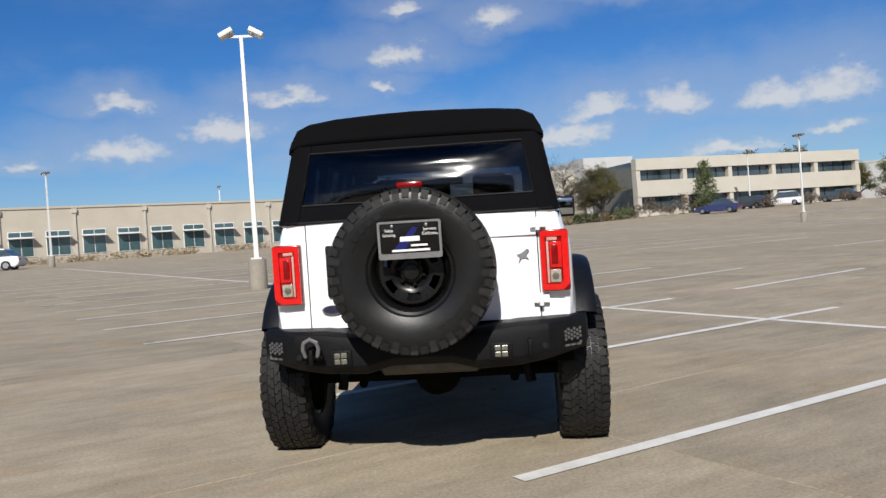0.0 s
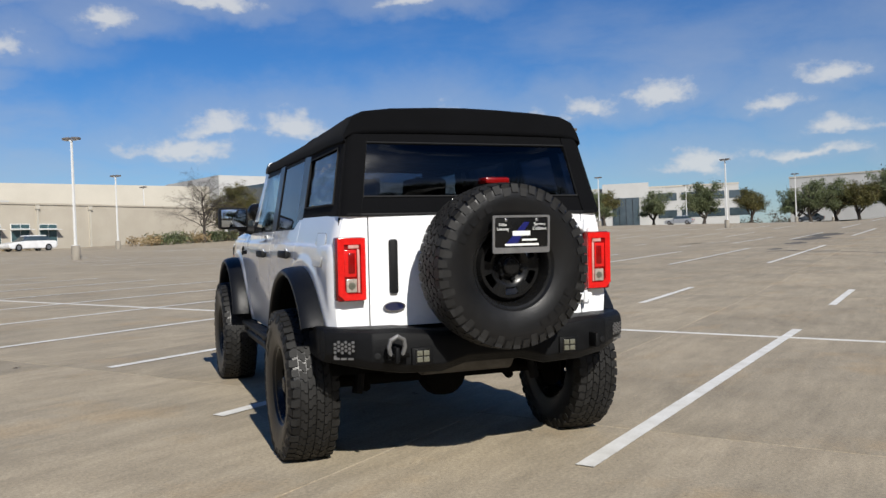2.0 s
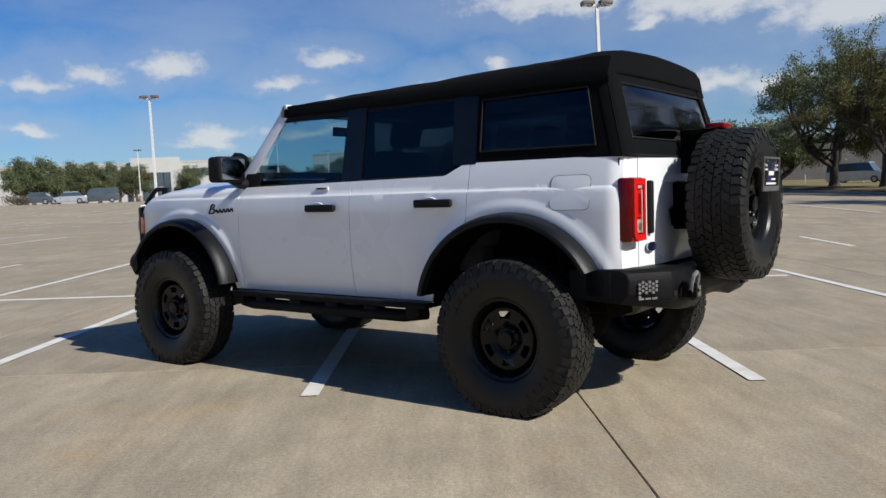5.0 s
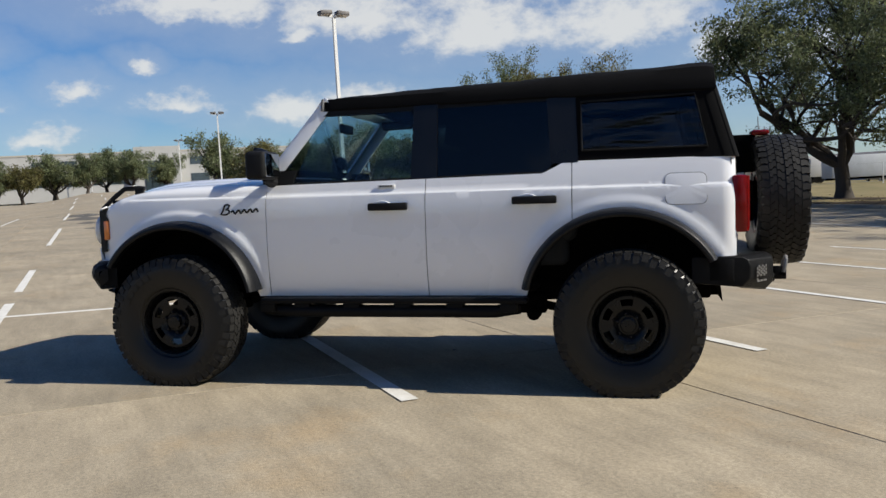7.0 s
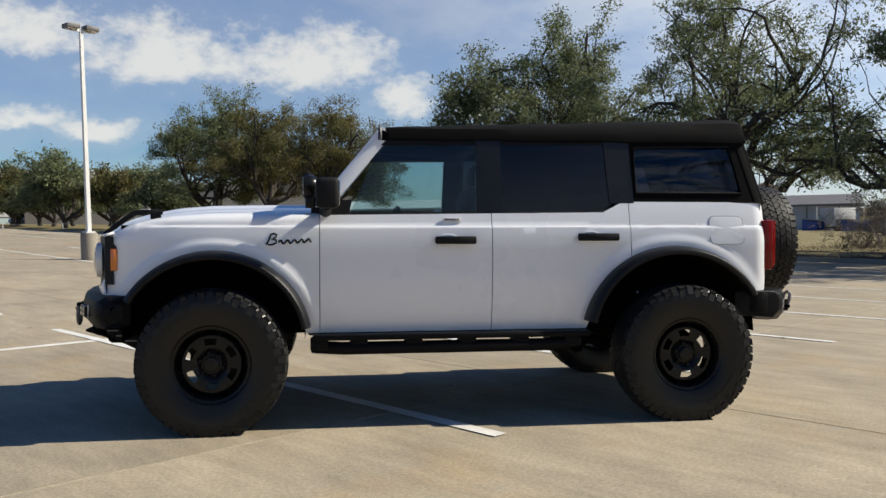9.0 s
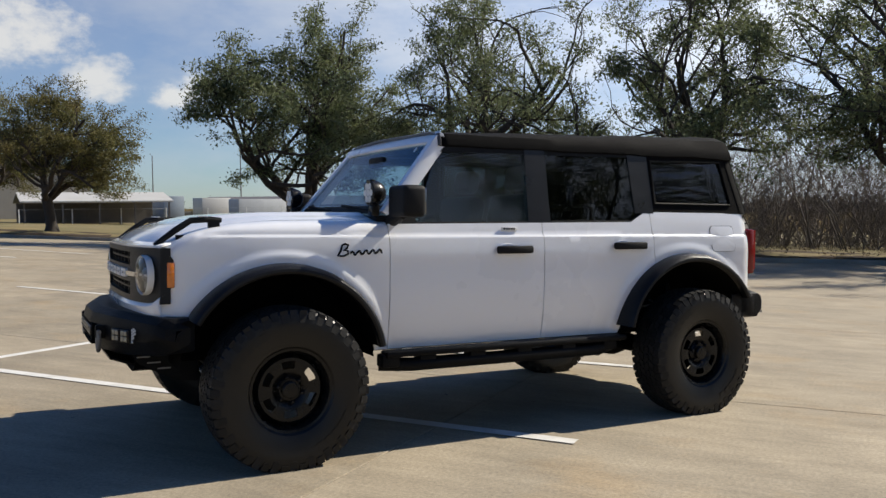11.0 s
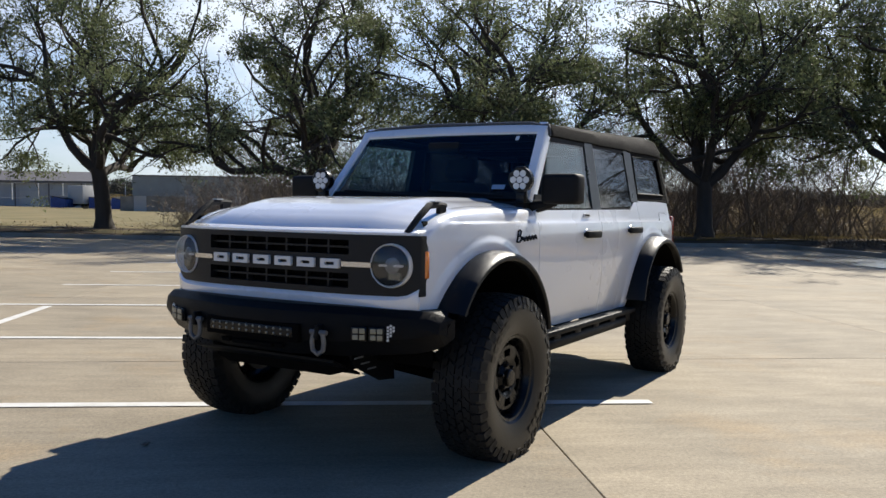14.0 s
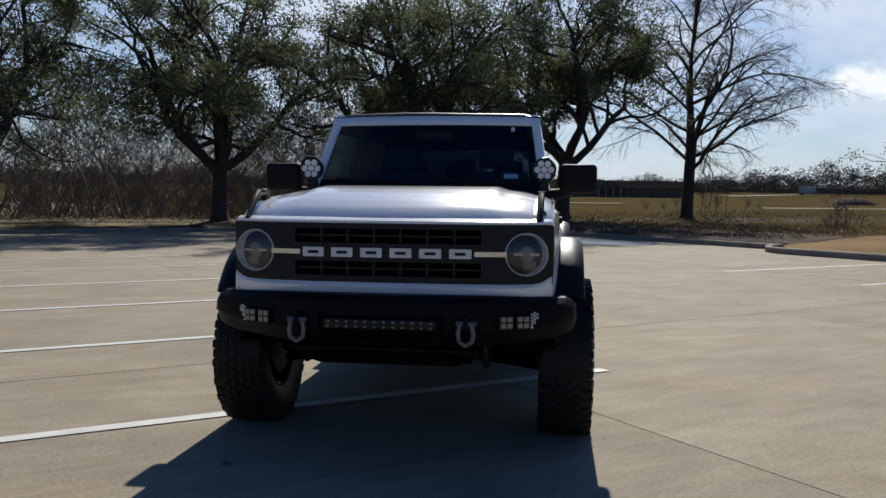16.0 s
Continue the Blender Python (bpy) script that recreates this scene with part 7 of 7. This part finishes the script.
store()
t = thing("warehouse", on_lot(-94, -111, 0, 140), "plain grey-green warehouse block behind the yard", "building")
part("wall", boxed(-9, 12, -5, 8, -1, 6.0), material("grey-green cladding", (0.30, 0.31, 0.28), 0.7, tint=(0.25, 0.25, 0.23), scale=0.6, fine=5), t, soft=False)
part("parapet", boxed(-9.1, 12.1, -5.1, 8.1, 6.0, 6.2), ROOFING, t, soft=False)
t = thing("screen_fence", on_lot(-70, -83, 0.1, 138), "grey panelled screen fence of the yard", "fence")
for k in range(10):
    part("panel", boxed(-9 + 1.6 * k, -7.44 + 1.6 * k, -0.04, 0.04, 0.1, 2.2 + 0.03 * (k % 3)), WHITEWALL if k % 4 == 1 else KERB, t, soft=False)
    part("post", boxed(-9.05 + 1.6 * k, -8.95 + 1.6 * k, 0.04, 0.12, -0.2, 2.3), ROOFING, t, soft=False)
t = thing("warehouse", on_lot(8, -128, 0, 4), "plain tan warehouse block behind the yard", "building")
part("wall", boxed(-14, 40, -20, 0, -1, 7.0), TANWALL, t, soft=False)
part("parapet", boxed(-14.2, 40.2, -20, 0.15, 7.0, 7.4), OFFWHITE, t, soft=False)
t = thing("shed", on_lot(-3.2, -89.3, 0.2, 4), "open yard shed with a pale metal roof", "shed")
bm = bmesh.new()
prism(bm, [Vector((-7.2, -4.5, 2.35)), Vector((-7.2, 0, 3.3)), Vector((-7.2, 4.5, 2.35)), Vector((-7.2, 4.5, 2.2)), Vector((-7.2, 0, 3.15)), Vector((-7.2, -4.5, 2.2))], (14.4, 0, 0))
part("roof", bm, WHITEWALL, t, soft=False)
for x in (-6.8, -3.4, 0, 3.4, 6.8):
    for y in (-4.2, 4.2):
        part("post", boxed(x - 0.08, x + 0.08, y - 0.08, y + 0.08, -0.3, 2.3), ROOFING, t, soft=False)
part("back_wall", boxed(-6.9, 6.9, -4.3, -4.15, 0, 2.2), ROOFING, t, soft=False)


def trailer(x, y, turn, long, mat, label):
    t = thing("trailer", on_lot(x, y, 0.2, turn), label, "trailer", "yard trailers")
    part("box", boxed(-long / 2, long / 2, -1.25, 1.25, 0.75, 3.3, r=0.05), mat, t)
    part("chassis", boxed(-long / 2, long / 2, -0.5, 0.5, 0.5, 0.75), UNDER, t)
    for k in (-0.38, -0.28):
        for s in (1, -1):
            part("wheel", lathe(bmesh.new(), [(0.45, -0.14), (0.45, 0.14)], 18, "y", (long * k, s * 1.05, 0.45)), RUBBER, t)
    return t


trailer(-25.5, -101, 17, 11, material("pale grey trailer side", (0.5, 0.52, 0.53), 0.5, scale=0.8, fine=6), "grey box trailer parked in the yard")
trailer(-18.5, -104, 17, 4, WHITEWALL, "small white box trailer in the yard")
trailer(-12.5, -103, 100, 7, material("slate trailer side", (0.28, 0.33, 0.38), 0.5, scale=0.8, fine=6), "slate-blue container trailer in the yard")
trailer(-6.5, -104, 12, 5, WHITEWALL, "white container in the yard")
t = trailer(0, 0, 0, 5.5, WHITEWALL, "white box trailer far across the field")
t.matrix_world = Matrix.Translation((-312, 90, land(-312, 90))) @ Matrix.Rotation(1.3, 4, "Z")
trailer(-67, -101.5, 15, 4, WHITEWALL, "white box trailer by the warehouse")
fence = thing("fence", on_lot(-20, -92, 0.2, 18), "chain-link yard fence on grey posts", "fence")
for i in range(31):
    x = -75 + 5 * i
    part("post", boxed(x - 0.04, x + 0.04, -0.04, 0.04, -0.2, 2.1), POLE, fence, soft=False)
for z in (0.1, 2.05):
    part("rail", boxed(-75, 75, -0.012, 0.012, z, z + 0.024), GALV, fence, soft=False)
for i, (x, y) in enumerate(((-60, -190), (-25, -200), (12, -205), (-95, -175), (40, -210), (-42, -185))):
    t = thing("utility_pole", on_lot(x, y, 0), "tall thin grey utility pole far away", "pole", "utility poles")
    part("mast", tube(bmesh.new(), [(0, 0, -2), (0, 0, 13 + 2 * (i % 3))], [0.16, 0.1], 6), ROOFING, t)


# ---- bins by the warehouse ----
BIN = material("blue bin paint", (0.02, 0.07, 0.28), 0.5, tint=(0.015, 0.045, 0.18), scale=1.5, fine=12)


def dumpster(x, y, turn):
    t = thing("dumpster", on_lot(x, y, 0.2, turn), "blue steel rubbish container by the warehouse", "dumpster", "blue containers")
    bm = bmesh.new()
    prism(bm, [Vector((-1.4, -1.0, 0.15)), Vector((-1.4, 0.9, 0.15)), Vector((-1.4, 1.15, 1.3)), Vector((-1.4, -1.0, 1.75))], (2.8, 0, 0))
    part("tub", bm, BIN, t, soft=False)
    for k in range(4):
        xx = -1.3 + 0.85 * k
        part("rib", boxed(xx, xx + 0.09, 1.0, 1.2, 0.3, 1.25), BIN, t, soft=False)
    lid = part("lid", boxed(-1.42, 1.42, -1.05, 1.2, -0.03, 0.03, r=0.01), PLASTIC, t, "black plastic lid")
    lid.matrix_basis = pose(0, 0, 1.55, -11.5, 0, 0)


for x, y in ((-64, -102.2), (-68, -99.5), (-69.5, -96.6)):
    dumpster(x, y, 28)

# ---- parked vehicles ----
def parked(name, x, y, turn, mat, long, roof, label, boxy=False, z=0.0):
    """A parked vehicle; local x is its nose."""
    t = thing(name, on_lot(x, y, z, turn), label, "car" if name == "parked_car" else "van", "parked vehicles")
    h = long / 2
    waist = 0.92 if not boxy else 1.1
    prof = [(-h, 0.45), (-h + 0.03, waist - 0.02), (-h + 0.35, waist + 0.03), (h * 0.36, waist), (h - 0.35, waist - 0.16), (h - 0.03, waist - 0.32), (h, 0.4), (h - 0.2, 0.22), (-h + 0.2, 0.22)]
    bm = bmesh.new()
    prism(bm, [Vector((a, -0.9, b)) for a, b in prof], (0, 1.8, 0))
    bmesh.ops.bevel(bm, geom=bm.edges[:], offset=0.06, segments=2, affect="EDGES")
    part("body", bm, mat, t)
    back, front = (-h + 0.3, h * 0.42) if not boxy else (-h + 0.08, h * 0.62)
    lean0, lean1 = (0.7, 0.75) if not boxy else (0.1, 0.55)

    def cab(z0, z1, grow, k0, k1):
        bm = bmesh.new()
        vs = []
        for zz, k in ((z0, k0), (z1, k1)):
            w = 0.80 - 0.13 * k + grow
            for a, s in ((back + lean0 * k - grow, -1), (front - lean1 * k + grow, -1), (front - lean1 * k + grow, 1), (back + lean0 * k - grow, 1)):
                vs.append(bm.verts.new((a, s * w, zz)))
        for f in ((0, 1, 2, 3), (7, 6, 5, 4), (0, 1, 5, 4), (1, 2, 6, 5), (2, 3, 7, 6), (3, 0, 4, 7)):
            bm.faces.new([vs[i] for i in f])
        return bm

    part("glasshouse", cab(waist - 0.05, roof - 0.06, 0.0, 0.0, 0.95), DARKWIN, t)
    part("roof", cab(roof - 0.08, roof, 0.01, 0.93, 1.0), mat, t)
    for s in (1, -1):
        mid = (back + front) / 2
        part("pillar", boxed(mid - 0.05, mid + 0.05, s * 0.80 - 0.012, s * 0.80 + 0.012, waist - 0.05, waist + 0.05), mat, t, soft=False)
        for a in (-h * 0.62, h * 0.62):
            w = part("wheel", lathe(bmesh.new(), [(0.2, -0.1), (0.32, -0.1), (0.33, 0.0), (0.32, 0.1), (0.2, 0.1)], 20, "y", (a, s * 0.82, 0.32)), RUBBER, t)
            part("rim", lathe(bmesh.new(), [(0.2, -0.11), (0.2, 0.11)], 16, "y", (a, s * 0.82, 0.32)), GALV, w)
        part("tail_lamp", boxed(-h - 0.005, -h + 0.06, s * 0.68 - 0.13, s * 0.68 + 0.13, waist - 0.28, waist - 0.14, r=0.01), RED, t)
        part("headlamp", boxed(h - 0.14, h + 0.0, s * 0.64 - 0.16, s * 0.64 + 0.16, waist - 0.36, waist - 0.24, r=0.01), OFFWHITE, t)


NAVY = material("navy car paint", (0.01, 0.015, 0.09), 0.25, coat=1.0, scale=2, fine=30)
SILVER = material("silver car paint", (0.42, 0.44, 0.47), 0.3, metal=0.5, coat=1.0, scale=2, fine=30)
SLATE = material("slate car paint", (0.05, 0.06, 0.075), 0.3, coat=1.0, scale=2, fine=30)
CARWHITE = material("white car paint", (0.75, 0.75, 0.75), 0.3, coat=1.0, scale=2, fine=30)
parked("parked_car", 80.5, 10.8, 128, CARWHITE, 4.7, 1.45, "white sedan parked before the tan building")
parked("parked_car", 49.2, 36.4, 105, CARWHITE, 4.6, 1.5, "white sedan parked before the tan building")
parked("parked_car", 87.0, -21.6, 60, NAVY, 4.7, 1.45, "dark blue sedan parked before the office")
parked("parked_car", 97, -27.5, 45, SLATE, 4.6, 1.5, "dark sedan at the office hedge")
parked("parked_car", 97.5, -31.5, 60, CARWHITE, 4.8, 1.7, "white sport-utility car at the office hedge")
parked("parked_car", 99, -38.5, 55, SLATE, 4.5, 1.45, "dark hatchback at the office hedge")
parked("parked_car", 99.5, -46.5, 60, SLATE, 4.7, 1.5, "dark sedan parked under the trees")
parked("parked_car", 98.0, -50.0, 62, SILVER, 4.8, 1.5, "silver sedan parked under the trees")
parked("parked_car", 96.5, -53.5, 60, SLATE, 4.9, 1.85, "slate pickup parked under the trees", True)
parked("parked_car", 112, -84, 40, SILVER, 4.7, 1.45, "silver sedan by the far office")
parked("parked_car", 108, -108, 40, SLATE, 4.7, 1.45, "dark sedan by the far office")
parked("parked_van", 44, -131, 165, CARWHITE, 5.6, 2.3, "white passenger van beyond the verge", True, 0.2)
parked("parked_van", 50.5, -132, 80, CARWHITE, 5.4, 2.4, "white delivery van beyond the verge", True, 0.2)
parked("parked_car", 62, -131, 80, SLATE, 4.5, 1.5, "dark car beyond the verge", False, 0.2)
parked("parked_car", 69, -131, 80, CARWHITE, 4.5, 1.6, "white car beyond the verge", False, 0.2)
parked("parked_van", 13.5, -80, 170, SILVER, 5.4, 1.9, "silver pickup by the yard fence", True, 0.2)
for i, (x, y, m, b) in enumerate(((-37, -113, CARWHITE, True), (-43.4, -111, SILVER, False), (-48.8, -108.4, CARWHITE, True), (-54, -106, SILVER, True), (-30, -116, SLATE, False))):
    parked("parked_van" if b else "parked_car", x, y, 30 + 75 * (i % 3), m, 5.2, 2.0 if b else 1.5, ("pale work van at the warehouse", "car parked at the warehouse")[0 if b else 1], b, 0.2)


# ---- planting at the buildings ----
def shrub(x, y, r, h, mat, label, per=110, seed=1):
    rg = random.Random(seed)
    t = thing("shrub", on_lot(x, y, 0, 0), label, "shrub", "shrubs at the buildings")
    pts = []
    for k in range(26):
        a, q = rg.uniform(0, 6.28), rg.random() ** 0.5
        pts.append((r * q * math.cos(a), r * q * math.sin(a), h * (0.2 + 0.7 * rg.random() * (1 - 0.5 * q))))
    ob = new("foliage", leaf_mesh("foliage", pts, per // 4, r * 0.2, 0.14, mat, seed)); ob.parent = t
    bm = bmesh.new()
    for k in range(5):
        tube(bm, [(0, 0, -0.1), pts[k]], [0.04, 0.01], 4)
    part("stem", bm, TWIG, t)


STRAW = material("straw grass", (0.30, 0.22, 0.11), 0.9, tint=(0.18, 0.13, 0.07), scale=0.8, fine=8, island=0.3)
for i in range(9):
    f = i / 8
    shrub(84 + 10 * f, 0.5 - 13 * f, 1.5, 1.15 + 0.2 * (i % 3), LEAF if i % 3 else STRAW, "rounded evergreen shrub in the bed" if i % 3 else "straw-coloured ornamental grass clump", 120, i)
for i in range(5):
    shrub(94.5 + 0.8 * i, -13.2 - 2.2 * i, 1.2, 1.7 + 1.1 * (i % 2), BRUSH, "bare brown shrub before the office", 70, 40 + i)
for i in range(5):
    shrub(94 + 1.2 * i, -24 - 5.0 * i, 1.3, 1.5, BRUSH, "bare brown shrub before the office", 90, 20 + i)
pts = []
for i in range(500):
    u = rng.uniform(-15, 52)
    if noise.noise((u * 0.15, 0, 7)) > -0.12:
        pts.append(lot(u, 75.2 + rng.uniform(-0.5, 0.4), 0.25))
b = tagged(new("ornamental_grass", leaf_mesh("ornamental_grass", pts, 18, 0.28, 0.1, STRAW, 8)), "straw ornamental grass along the tan wall", "grass", kind="stuff")
b.matrix_world = SLOPE
for x, y, kind, size in ((87, -5.4, bare, 0.47), (90, -9.4, kinds[3], 0.74), (110, -52, far_oak, 0.7), (107, -57, far_oak, 0.65), (104, -63, far_oak, 0.6), (112, -66, far_oak, 0.65), (126, -60, far_dry, 0.75), (118, -32, far_dry, 1.05), (121, -40, far_dry, 1.1), (108, -50, far_oak, 0.75), (113, -57, far_oak, 0.72), (109, -61, far_oak, 0.7), (115, -62, far_dry, 0.72)):
    u, n = Vector((x, y, 0)).dot(ROW_U), Vector((x, y, 0)).dot(ROW_N)
    plant(kind, u, n, 40 * size * 9, size, 0.0)
# dark conifer before the office
t = thing("conifer", on_lot(97, -22.5, 0), "dark upright juniper before the office", "tree")
part("trunk", tube(bmesh.new(), [(0, 0, -0.2), (0, 0, 5.4)], [0.16, 0.03], 7), BARK, t)
rg = random.Random(3)
pts = []
for k in range(230):
    z = 0.7 + 5.4 * rg.random() ** 1.3
    r, a = (1.9 * (1 - z / 6.6) + 0.2) * rg.random() ** 0.5, rg.uniform(0, 6.28)
    pts.append((r * math.cos(a), r * math.sin(a), z))
ob = new("crown", leaf_mesh("crown", pts, 24, 0.22, 0.12, LEAF, 12)); ob.parent = t
# ---- concrete slabs near the car ----
slab_mesh = bpy.data.meshes.new("slab")
bm = boxed(0.003, PITCH - 0.003, 0.003, PITCH - 0.003, -0.05, 0.0, r=0.004, seg=1)
bm.to_mesh(slab_mesh); bm.free()
slab_mesh.materials.append(CONCRETE)
turn = Matrix.Rotation(radians(ROW_TURN), 4, "Z")
for i in range(14):
    for j in range(14):
        u, n = U0 + i * PITCH, N0 + j * PITCH
        corner = [rise(*lot(u + a, n + b)[:2]) for a, b in ((0, 0), (PITCH, 0), (0, PITCH), (PITCH, PITCH))]
        me = slab_mesh
        if max(corner) > 0.002:
            # slabs on the swell are cast to its slope
            me = slab_mesh.copy()
            for v in me.vertices:
                v.co.z += rise(*lot(u + v.co.x, n + v.co.y)[:2])
        ob = new("slab", me)
        ob.parent = rest
        ob.matrix_local = turn @ Matrix.Translation((U0 + i * PITCH, N0 + j * PITCH, 0.001 * ((i * 7 + j * 3) % 3)))
